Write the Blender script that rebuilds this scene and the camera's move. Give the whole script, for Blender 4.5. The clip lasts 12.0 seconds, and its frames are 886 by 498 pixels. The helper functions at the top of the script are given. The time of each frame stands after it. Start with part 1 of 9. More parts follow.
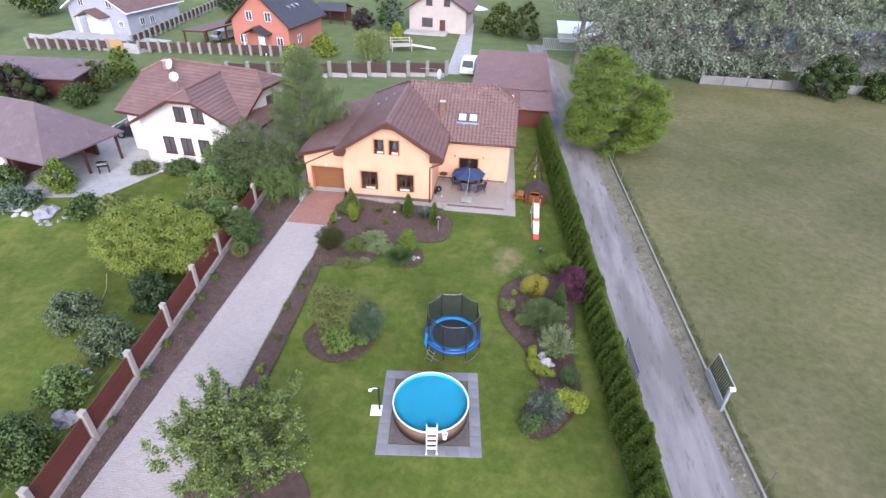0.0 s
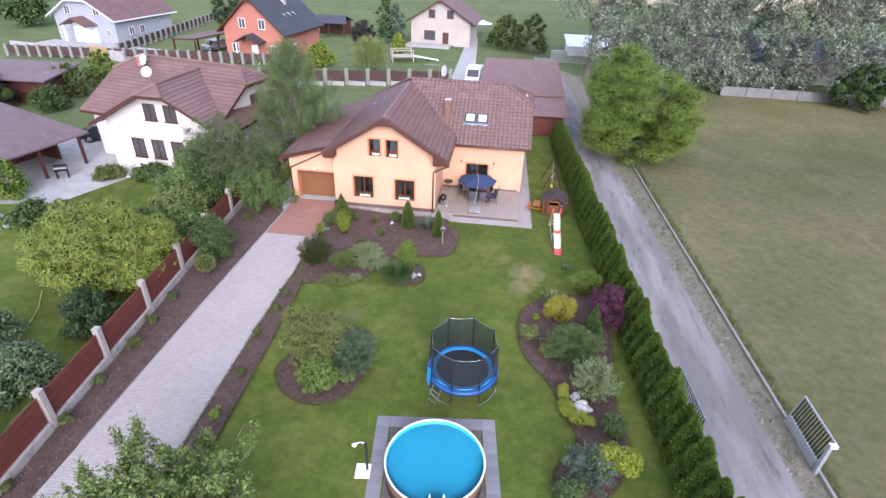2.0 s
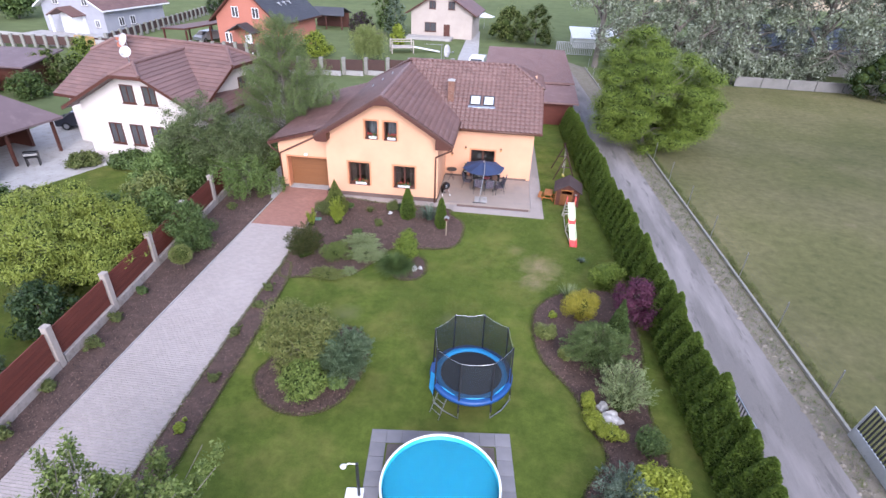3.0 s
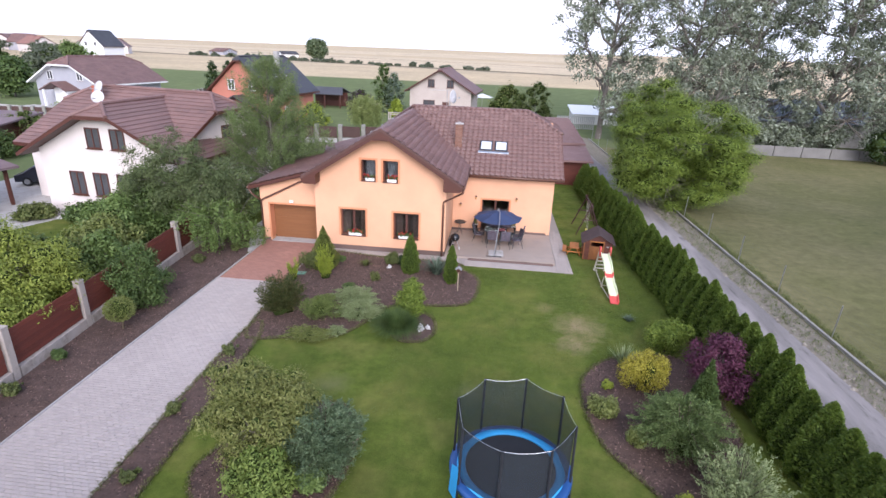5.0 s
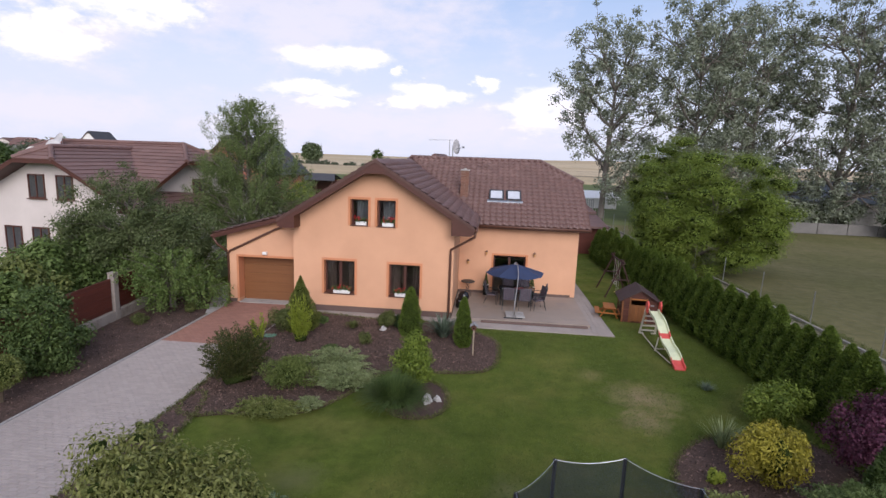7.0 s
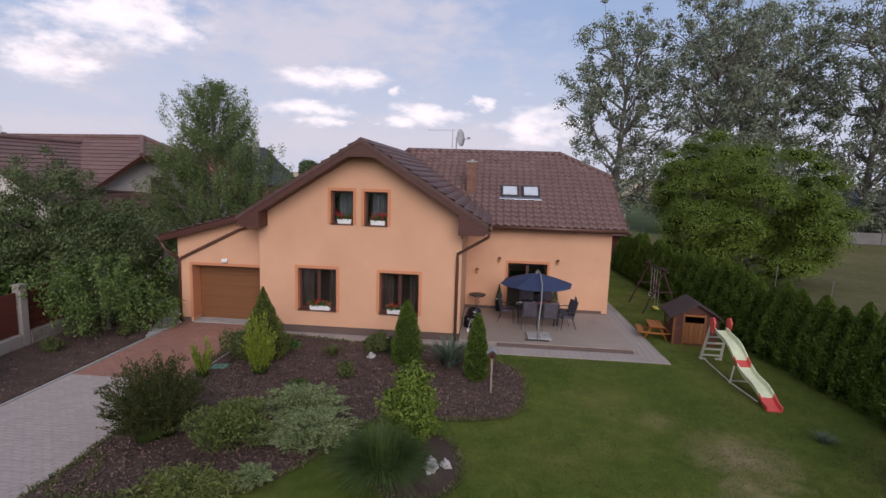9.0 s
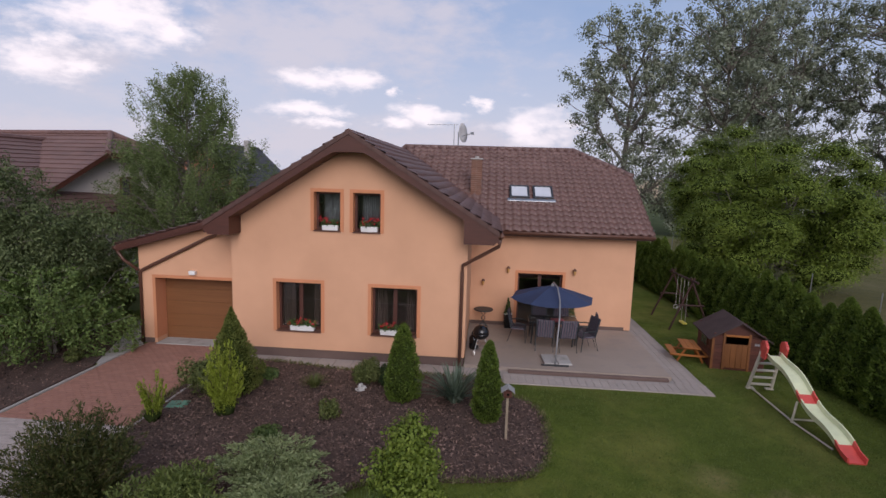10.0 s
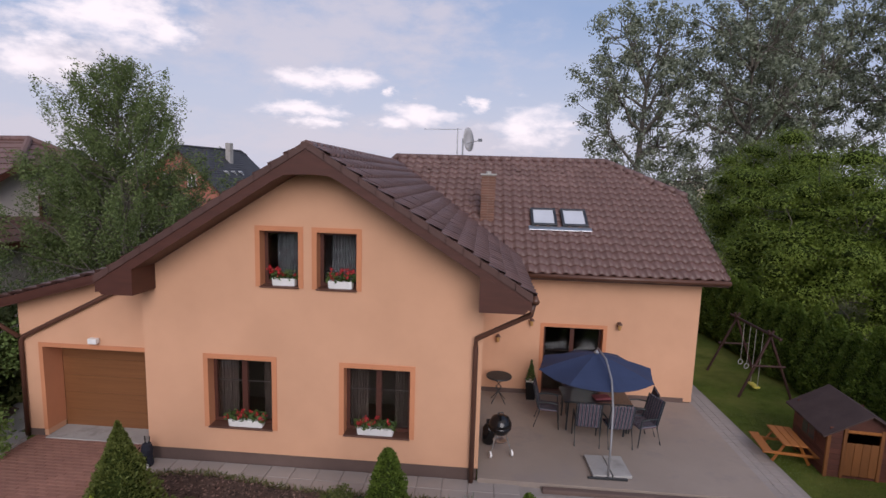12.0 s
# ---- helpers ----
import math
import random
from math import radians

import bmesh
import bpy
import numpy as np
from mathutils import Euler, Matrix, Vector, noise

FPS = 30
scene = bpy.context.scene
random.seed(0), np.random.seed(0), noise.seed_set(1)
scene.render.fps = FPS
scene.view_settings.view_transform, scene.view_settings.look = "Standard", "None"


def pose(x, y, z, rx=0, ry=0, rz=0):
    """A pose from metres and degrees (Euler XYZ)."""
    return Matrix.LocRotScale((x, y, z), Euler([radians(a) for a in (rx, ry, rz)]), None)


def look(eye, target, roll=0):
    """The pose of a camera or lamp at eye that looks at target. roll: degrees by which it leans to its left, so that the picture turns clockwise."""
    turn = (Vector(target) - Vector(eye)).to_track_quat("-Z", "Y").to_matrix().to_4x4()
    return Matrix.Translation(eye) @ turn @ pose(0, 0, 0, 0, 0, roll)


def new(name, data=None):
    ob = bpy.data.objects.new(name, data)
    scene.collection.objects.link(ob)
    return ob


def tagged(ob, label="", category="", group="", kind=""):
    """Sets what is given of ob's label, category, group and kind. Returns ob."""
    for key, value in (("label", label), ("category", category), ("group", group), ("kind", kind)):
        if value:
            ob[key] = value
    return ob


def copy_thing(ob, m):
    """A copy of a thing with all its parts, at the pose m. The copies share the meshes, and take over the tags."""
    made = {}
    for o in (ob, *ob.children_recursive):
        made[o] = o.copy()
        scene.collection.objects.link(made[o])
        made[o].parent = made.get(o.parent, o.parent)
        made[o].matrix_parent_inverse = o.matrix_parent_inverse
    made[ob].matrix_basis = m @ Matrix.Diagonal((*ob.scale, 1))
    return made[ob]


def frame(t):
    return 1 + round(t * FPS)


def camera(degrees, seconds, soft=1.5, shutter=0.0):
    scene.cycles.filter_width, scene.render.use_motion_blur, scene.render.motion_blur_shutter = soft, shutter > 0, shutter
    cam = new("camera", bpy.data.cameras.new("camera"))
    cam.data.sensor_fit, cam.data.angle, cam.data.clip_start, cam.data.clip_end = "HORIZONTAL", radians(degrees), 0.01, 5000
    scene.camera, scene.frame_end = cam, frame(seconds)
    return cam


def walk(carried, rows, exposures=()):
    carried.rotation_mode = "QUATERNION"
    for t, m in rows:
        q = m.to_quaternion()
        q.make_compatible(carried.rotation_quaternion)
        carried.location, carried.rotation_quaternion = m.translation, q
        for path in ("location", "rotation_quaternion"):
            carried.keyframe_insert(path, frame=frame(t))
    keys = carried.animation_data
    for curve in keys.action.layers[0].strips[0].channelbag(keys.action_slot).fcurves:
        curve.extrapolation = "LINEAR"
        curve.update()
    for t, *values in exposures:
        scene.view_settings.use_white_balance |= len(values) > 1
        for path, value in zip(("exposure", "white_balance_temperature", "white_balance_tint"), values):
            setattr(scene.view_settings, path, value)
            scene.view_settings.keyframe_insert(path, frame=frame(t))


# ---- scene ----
cam = camera(80.4, 12.0)
PATH = [
    (0, (2.003, -3.628, 19.639), (1.834, -1.974, 18.527), 1.9),
    (0.5, (1.877, -2.732, 18.989), (1.695, -1.059, 17.908), 1.9),
    (1, (1.696, -1.72, 18.098), (1.514, -0.029, 17.046), 1.9),
    (1.5, (1.474, -0.612, 17.152), (1.295, 1.096, 16.126), 2.1),
    (2, (1.269, 0.542, 16.119), (1.092, 2.248, 15.09), 2.2),
    (2.5, (1.08, 1.689, 15.145), (0.904, 3.389, 14.106), 2.2),
    (4.5, (0.04, 5.597, 10.848), (-0.144, 7.417, 10.04), 2.3),
    (5, (-0.234, 6.528, 10.149), (-0.417, 8.387, 9.435), 2.2),
    (5.5, (-0.544, 7.557, 9.417), (-0.723, 9.457, 8.818), 2.3),
    (6, (-0.774, 8.548, 8.496), (-0.956, 10.482, 8.02), 2.2),
    (6.5, (-0.901, 9.589, 7.652), (-1.09, 11.543, 7.269), 2.1),
    (7, (-1.272, 10.657, 6.679), (-1.442, 12.62, 6.335), 2.1),
    (8, (-1.56, 12.82, 5.8), (-1.729, 14.79, 5.501), 2.0),
    (9, (-1.856, 15.026, 5.441), (-2.022, 17.0, 5.165), 1.8),
    (9.5, (-2.058, 16.237, 5.412), (-2.217, 18.212, 5.137), 1.8),
    (10, (-2.188, 17.477, 5.374), (-2.347, 19.452, 5.101), 1.7),
    (10.5, (-2.333, 18.695, 5.37), (-2.487, 20.67, 5.098), 1.7),
    (11, (-2.476, 19.86, 5.429), (-2.627, 21.835, 5.15), 1.6),
    (11.5, (-2.635, 21.009, 5.6), (-2.78, 22.984, 5.323), 1.6),
    (12, (-2.754, 22.122, 5.982), (-2.899, 24.098, 5.709), 1.7),
]
EXPOSURES = [(0, 0.94, 5830, 19), (2.5, 0.94, 5830, 20), (4.5, 0.82, 5960, 19), (5.5, 0.55, 6110, 18), (7.0, -0.13, 6360, 17), (9.0, -0.54, 6400, 18), (12.0, -0.6, 6400, 19)]
walk(cam, [(t, look(eye, target, roll)) for t, eye, target, roll in PATH], EXPOSURES)
# ---- world ----
world = bpy.data.worlds.new("world")
scene.world = world
world.use_nodes = True
SUN_DIR = Vector((0.24, -0.89, 0.44)).normalized()


VEIL = [(-19.1, 12.8, 13.9, 3.39), (-10.6, 16.3, 7.8, 2.04), (-39.6, 8.9, 4.8, 2.08), (-2.5, 3.4, 11.1, 1.93), (-17.7, 3.1, 10.8, 2.17), (-40.8, 2.8, 6.4, 1.32)]
HEAPS = [(-36.4, 13.5, 4.1, 1.88), (-31.9, 12.8, 2.6, 0.98), (-42.3, 9.0, 2.6, 1.4), (-39.9, 10.2, 2.0, 0.77), (-38.4, 8.2, 1.7, 0.54), (-16.1, 9.5, 3.3, 0.94), (-18.6, 6.3, 2.8, 0.59), (-17.5, 5.0, 1.5, 0.51), (-10.6, 8.3, 0.7, 0.42), (-7.2, 6.3, 2.5, 0.72), (-10.1, 5.2, 1.7, 0.5), (-0.6, 7.3, 1.0, 0.52), (4.8, 5.0, 2.8, 1.68)]


def build_world():
    nt = world.node_tree
    nt.nodes.clear()
    n, l = nt.nodes.new, nt.links.new
    out, bg, sky = n("ShaderNodeOutputWorld"), n("ShaderNodeBackground"), n("ShaderNodeTexSky")
    sky.sky_type, sky.sun_disc = "NISHITA", False
    sky.sun_elevation = math.asin(SUN_DIR.z)
    sky.sun_rotation = math.atan2(SUN_DIR.x, SUN_DIR.y)
    sky.dust_density, sky.ozone_density = 1.6, 1.6
    sep, zz, mapped = n("ShaderNodeSeparateXYZ"), n("ShaderNodeMath"), n("ShaderNodeVectorMath")
    tc = n("ShaderNodeTexCoord")
    l(tc.outputs["Generated"], sep.inputs[0])
    zz.operation = "ADD"
    zz.inputs[1].default_value = 0.16
    l(sep.outputs["Z"], zz.inputs[0])
    mx = n("ShaderNodeMath")
    mx.operation = "MAXIMUM"
    mx.inputs[1].default_value = 0.08
    l(zz.outputs[0], mx.inputs[0])
    comb = n("ShaderNodeCombineXYZ")
    for k in ("X", "Y", "Z"):
        l(mx.outputs[0], comb.inputs[k])
    mapped.operation = "DIVIDE"
    l(tc.outputs["Generated"], mapped.inputs[0])
    l(comb.outputs[0], mapped.inputs[1])
    add = n("ShaderNodeVectorMath")
    add.operation = "ADD"
    add.inputs[1].default_value = (4.45, 0.73, 0.0)
    l(mapped.outputs[0], add.inputs[0])
    cloud = n("ShaderNodeTexNoise")
    cloud.inputs["Scale"].default_value = 0.95
    cloud.inputs["Detail"].default_value = 7.0
    cloud.inputs["Roughness"].default_value = 0.52
    cloud.inputs["Distortion"].default_value = 0.3
    l(add.outputs[0], cloud.inputs["Vector"])
    ramp = n("ShaderNodeValToRGB")
    ramp.color_ramp.elements[0].position, ramp.color_ramp.elements[1].position = 0.41, 0.57
    l(cloud.outputs["Fac"], ramp.inputs[0])
    tone = n("ShaderNodeTexNoise")
    tone.inputs["Scale"].default_value = 2.3
    tone.inputs["Detail"].default_value = 5.0
    l(add.outputs[0], tone.inputs["Vector"])
    white = n("ShaderNodeMix")
    white.data_type = "RGBA"
    white.inputs["A"].default_value = (6.5, 6.2, 6.4, 1)
    white.inputs["B"].default_value = (9.6, 9.1, 9.0, 1)
    l(tone.outputs["Fac"], white.inputs["Factor"])
    veil = n("ShaderNodeMix")
    veil.data_type = "RGBA"
    veil.inputs["Factor"].default_value = 0.6
    veil.inputs["B"].default_value = (3.7, 5.1, 7.6, 1)
    l(sky.outputs[0], veil.inputs["A"])
    high = n("ShaderNodeMapRange")
    high.interpolation_type = "SMOOTHSTEP"
    for key, val in (("From Min", 0.30), ("From Max", 0.48), ("To Min", 0.12), ("To Max", 1.0)):
        high.inputs[key].default_value = val
    l(sep.outputs["Z"], high.inputs["Value"])
    fac = n("ShaderNodeMath")
    fac.operation = "MULTIPLY"
    l(ramp.outputs[0], fac.inputs[0])
    l(high.outputs[0], fac.inputs[1])
    mix = n("ShaderNodeMix")
    mix.data_type = "RGBA"
    l(fac.outputs[0], mix.inputs["Factor"])
    l(veil.outputs["Result"], mix.inputs["A"])
    l(white.outputs["Result"], mix.inputs["B"])
    # white haze that thickens towards the horizon
    haze = n("ShaderNodeMapRange")
    haze.interpolation_type = "SMOOTHSTEP"
    for key, val in (("From Min", 0.02), ("From Max", 0.34), ("To Min", 0.88), ("To Max", 0.0)):
        haze.inputs[key].default_value = val
    l(sep.outputs["Z"], haze.inputs["Value"])
    pale = n("ShaderNodeMix")
    pale.data_type = "RGBA"
    pale.inputs["B"].default_value = (6.2, 6.5, 7.4, 1)
    l(haze.outputs[0], pale.inputs["Factor"])
    l(mix.outputs["Result"], pale.inputs["A"])
    # the clouds ahead: a thin veil and bright heaps, each (azimuth, elevation, half width, half height) in degrees
    def angle(node_y, node_x, kind):
        m = n("ShaderNodeMath")
        m.operation = kind
        l(node_y, m.inputs[0])
        if node_x is not None:
            l(node_x, m.inputs[1])
        d = n("ShaderNodeMath")
        d.operation = "MULTIPLY"
        d.inputs[1].default_value = 180 / math.pi
        l(m.outputs[0], d.inputs[0])
        return d.outputs[0]

    az, el = angle(sep.outputs["X"], sep.outputs["Y"], "ARCTAN2"), angle(sep.outputs["Z"], None, "ARCSINE")
    tall = n("ShaderNodeVectorMath")
    tall.operation = "MULTIPLY"
    tall.inputs[1].default_value = (1.0, 1.0, 2.2)
    l(tc.outputs["Generated"], tall.inputs[0])
    rag = n("ShaderNodeTexNoise")
    rag.inputs["Scale"].default_value, rag.inputs["Detail"].default_value, rag.inputs["Roughness"].default_value = 13.0, 8.0, 0.6
    l(tall.outputs[0], rag.inputs["Vector"])
    flat_ = n("ShaderNodeCombineXYZ")
    l(az, flat_.inputs["X"])
    l(el, flat_.inputs["Y"])
    swirl = n("ShaderNodeTexNoise")
    swirl.inputs["Scale"].default_value, swirl.inputs["Detail"].default_value, swirl.inputs["Roughness"].default_value = 9.0, 6.0, 0.62
    l(tall.outputs[0], swirl.inputs["Vector"])
    centred = n("ShaderNodeVectorMath")
    centred.operation = "SUBTRACT"
    centred.inputs[1].default_value = (0.5, 0.5, 0.5)
    l(swirl.outputs["Color"], centred.inputs[0])
    push = n("ShaderNodeVectorMath")
    push.operation = "MULTIPLY"
    push.inputs[1].default_value = (11.0, 3.4, 0.0)
    l(centred.outputs[0], push.inputs[0])
    place = n("ShaderNodeVectorMath")
    place.operation = "ADD"
    l(flat_.outputs[0], place.inputs[0])
    l(push.outputs[0], place.inputs[1])

    def heap(spots, wild, soft, strength):
        total = None
        for a, e, w, h in spots:
            mp = n("ShaderNodeMapping")
            mp.vector_type = "TEXTURE"
            mp.inputs["Location"].default_value, mp.inputs["Scale"].default_value = (a, e, 0), (w, h, 1)
            l(place.outputs[0], mp.inputs["Vector"])
            ln = n("ShaderNodeVectorMath")
            ln.operation = "LENGTH"
            l(mp.outputs[0], ln.inputs[0])
            add_ = n("ShaderNodeMath")
            add_.operation = "MULTIPLY_ADD"
            add_.inputs[1].default_value = wild
            l(rag.outputs["Fac"], add_.inputs[0])
            l(ln.outputs["Value"], add_.inputs[2])
            r = n("ShaderNodeMapRange")
            r.interpolation_type = "SMOOTHSTEP"
            mid = 1.0 + wild * 0.5
            for key, val in (("From Min", mid - soft), ("From Max", mid + soft), ("To Min", strength), ("To Max", 0.0)):
                r.inputs[key].default_value = val
            l(add_.outputs[0], r.inputs["Value"])
            if total is None:
                total = r.outputs[0]
            else:
                mxx = n("ShaderNodeMath")
                mxx.operation = "MAXIMUM"
                l(total, mxx.inputs[0])
                l(r.outputs[0], mxx.inputs[1])
                total = mxx.outputs[0]
        return total

    veiled = n("ShaderNodeMix")
    veiled.data_type = "RGBA"
    veiled.inputs["B"].default_value = (6.9, 6.7, 7.2, 1)
    l(heap(VEIL, 3.2, 0.9, 0.75), veiled.inputs["Factor"])
    l(pale.outputs["Result"], veiled.inputs["A"])
    last = n("ShaderNodeMix")
    last.data_type = "RGBA"
    last.inputs["B"].default_value = (10.6, 10.0, 10.1, 1)
    l(heap(HEAPS, 3.6, 0.85, 1.0), last.inputs["Factor"])
    l(veiled.outputs["Result"], last.inputs["A"])
    l(last.outputs["Result"], bg.inputs[0])
    bg.inputs[1].default_value = 0.145
    l(bg.outputs[0], out.inputs[0])


build_world()
sun_data = bpy.data.lights.new("sun", "SUN")
sun_data.energy, sun_data.angle, sun_data.color = 2.75, radians(40), (1.0, 0.97, 0.94)
sun = new("sun", sun_data)
sun.matrix_world = look(SUN_DIR * 80, (0, 0, 0))

# ---- materials ----
MATS = {}


def node_mat(name):
    m = bpy.data.materials.new(name)
    m.use_nodes = True
    nt = m.node_tree
    bsdf = nt.nodes["Principled BSDF"]
    return m, nt, bsdf


def rgb(c):
    return (c[0], c[1], c[2], 1.0)


def noise_node(nt, vec, scale, detail=5.0, rough=0.6):
    t = nt.nodes.new("ShaderNodeTexNoise")
    t.inputs["Scale"].default_value, t.inputs["Detail"].default_value, t.inputs["Roughness"].default_value = scale, detail, rough
    nt.links.new(vec, t.inputs["Vector"])
    return t.outputs["Fac"]


def ramp_node(nt, fac, stops):
    r = nt.nodes.new("ShaderNodeValToRGB")
    e = r.color_ramp.elements
    while len(e) < len(stops):
        e.new(0.5)
    for k, (p, c) in enumerate(stops):
        e[k].position, e[k].color = p, rgb(c)
    nt.links.new(fac, r.inputs[0])
    return r.outputs["Color"]


def mix_node(nt, fac, a, b, blend="MIX"):
    m = nt.nodes.new("ShaderNodeMix")
    m.data_type, m.blend_type = "RGBA", blend
    for key, v in (("Factor", fac), ("A", a), ("B", b)):
        if isinstance(v, (int, float)):
            m.inputs[key].default_value = v
        elif isinstance(v, tuple):
            m.inputs[key].default_value = rgb(v)
        else:
            nt.links.new(v, m.inputs[key])
    return m.outputs["Result"]


def surf(name, a, b, fine=30.0, coarse=1.5, rough=0.8, bump=0.3, depth=0.01, metal=0.0, stain=None, vary=0.0, islands=False, stretch=(1, 1, 1), spec=0.5):
    """A surface that runs between two colours in fine grain and in coarse patches; vary: how far pieces differ."""
    m, nt, bsdf = node_mat(name)
    l = nt.links.new
    tc = nt.nodes.new("ShaderNodeTexCoord")
    mp = nt.nodes.new("ShaderNodeMapping")
    mp.inputs["Scale"].default_value = stretch
    l(tc.outputs["Object"], mp.inputs["Vector"])
    vec = mp.outputs[0]
    f, c = noise_node(nt, vec, fine, 6.0, 0.7), noise_node(nt, vec, coarse, 4.0)
    mid = tuple((p + q) / 2 for p, q in zip(a, b))
    col = ramp_node(nt, f, [(0.3, a), (0.7, b)])
    big = ramp_node(nt, c, [(0.3, tuple(0.86 * p for p in a)), (0.55, mid), (0.75, tuple(min(1, 1.08 * p) for p in b))])
    col = mix_node(nt, 0.5, col, big)
    if stain:
        s = noise_node(nt, vec, coarse * 2.7, 6.0, 0.65)
        s = ramp_node(nt, s, [(0.52, (0, 0, 0)), (0.7, (1, 1, 1))])
        col = mix_node(nt, s, col, stain)
    if vary:
        if islands:
            g = nt.nodes.new("ShaderNodeNewGeometry").outputs["Random Per Island"]
        else:
            g = nt.nodes.new("ShaderNodeObjectInfo").outputs["Random"]
        v = ramp_node(nt, g, [(0.0, (1 - vary,) * 3), (1.0, (1 + vary,) * 3)])
        col = mix_node(nt, 1.0, col, v, "MULTIPLY")
    l(col, bsdf.inputs["Base Color"])
    bsdf.inputs["Roughness"].default_value, bsdf.inputs["Metallic"].default_value = rough, metal
    bsdf.inputs["Specular IOR Level"].default_value = spec
    if bump:
        bp = nt.nodes.new("ShaderNodeBump")
        bp.inputs["Strength"].default_value, bp.inputs["Distance"].default_value = bump, depth
        l(f, bp.inputs["Height"])
        l(bp.outputs[0], bsdf.inputs["Normal"])
    MATS[name] = m
    return m


def leaf_mat(name, dark, mid, light, shine=0.55):
    """Leaves: every leaf its own shade, patches through the crown, some light through the blade."""
    m, nt, bsdf = node_mat(name)
    l = nt.links.new
    g = nt.nodes.new("ShaderNodeNewGeometry").outputs["Random Per Island"]
    tc = nt.nodes.new("ShaderNodeTexCoord").outputs["Object"]
    patch = noise_node(nt, tc, 1.3, 3.0)
    ad = nt.nodes.new("ShaderNodeMath")
    ad.operation = "MULTIPLY_ADD"
    ad.inputs[1].default_value, ad.inputs[2].default_value = 0.55, 0.0
    l(g, ad.inputs[0])
    ad2 = nt.nodes.new("ShaderNodeMath")
    ad2.operation = "MULTIPLY_ADD"
    ad2.inputs[1].default_value = 0.55
    l(patch, ad2.inputs[0])
    l(ad.outputs[0], ad2.inputs[2])
    col = ramp_node(nt, ad2.outputs[0], [(0.15, dark), (0.5, mid), (0.95, light)])
    l(col, bsdf.inputs["Base Color"])
    bsdf.inputs["Roughness"].default_value = shine
    bsdf.inputs["Specular IOR Level"].default_value = 0.25
    tr = nt.nodes.new("ShaderNodeBsdfTranslucent")
    l(col, tr.inputs["Color"])
    mx = nt.nodes.new("ShaderNodeMixShader")
    mx.inputs[0].default_value = 0.3
    l(bsdf.outputs[0], mx.inputs[1])
    l(tr.outputs[0], mx.inputs[2])
    l(mx.outputs[0], nt.nodes["Material Output"].inputs[0])
    MATS[name] = m
    return m


def plain(name, c, rough=0.5, metal=0.0, spec=0.5):
    return surf(name, tuple(0.93 * x for x in c), tuple(min(1, 1.05 * x) for x in c), 60, 4, rough, 0.05, 0.002, metal, spec=spec)


plaster = surf("peach_render", (0.60, 0.335, 0.205), (0.66, 0.375, 0.235), 140, 0.5, 0.92, 0.35, 0.004, spec=0.2)
plaster_trim = surf("orange_render", (0.55, 0.228, 0.115), (0.60, 0.258, 0.133), 140, 0.8, 0.9, 0.3, 0.004, spec=0.2)
plinth_m = surf("plinth_render", (0.10, 0.065, 0.055), (0.15, 0.10, 0.085), 160, 1.2, 0.9, 0.5, 0.005)
brown_wood = surf("brown_stained_wood", (0.058, 0.017, 0.010), (0.09, 0.028, 0.017), 40, 2, 0.55, 0.2, 0.004, stretch=(1, 1, 6))
brown_metal = surf("brown_metal", (0.09, 0.04, 0.027), (0.12, 0.055, 0.036), 30, 3, 0.4, 0.05, 0.002)
tile_m = surf("brown_roof_tile", (0.112, 0.06, 0.051), (0.162, 0.09, 0.078), 35, 0.7, 0.46, 0.4, 0.004, stain=(0.185, 0.112, 0.098), vary=0.08)
tile_join = surf("brown_roof_tile_field", (0.112, 0.06, 0.051), (0.162, 0.09, 0.078), 35, 0.7, 0.46, 0.4, 0.004, stain=(0.185, 0.112, 0.098), vary=0.08, islands=True)
tile_far = surf("weathered_brown_tile", (0.125, 0.068, 0.06), (0.18, 0.10, 0.085), 20, 0.5, 0.65, 0.4, 0.006, vary=0.12, islands=True)
slate_m = surf("dark_roof_tile", (0.03, 0.03, 0.036), (0.055, 0.055, 0.062), 20, 0.5, 0.6, 0.4, 0.006, vary=0.1, islands=True)
bitumen = surf("brown_shingle_sheet", (0.112, 0.078, 0.083), (0.15, 0.105, 0.11), 60, 0.6, 0.75, 0.4, 0.004, stain=(0.162, 0.118, 0.122))
mulch_m = surf("bark_mulch", (0.034, 0.02, 0.0155), (0.155, 0.094, 0.073), 28, 2.2, 0.95, 1.0, 0.05, stain=(0.066, 0.041, 0.032))
chip_m = surf("bark_chip", (0.056, 0.034, 0.026), (0.22, 0.142, 0.112), 20, 3, 0.95, 0.4, 0.01, vary=0.9, islands=True)
paver_m = surf("grey_concrete_paver", (0.315, 0.275, 0.256), (0.37, 0.327, 0.306), 70, 0.2, 0.9, 0.4, 0.004, vary=0.06)
paver_join = surf("grey_concrete_paver_field", (0.315, 0.275, 0.256), (0.37, 0.327, 0.306), 70, 0.2, 0.9, 0.4, 0.004, vary=0.06, islands=True)
red_paver = surf("red_concrete_paver", (0.235, 0.115, 0.085), (0.30, 0.152, 0.115), 70, 0.5, 0.9, 0.4, 0.004, vary=0.09)
joint_m = surf("joint_sand", (0.225, 0.198, 0.183), (0.275, 0.245, 0.227), 60, 1, 0.95, 0.5, 0.01)
post_concrete = surf("beige_concrete", (0.285, 0.248, 0.218), (0.365, 0.32, 0.285), 40, 0.9, 0.9, 0.4, 0.005, stain=(0.22, 0.185, 0.155))
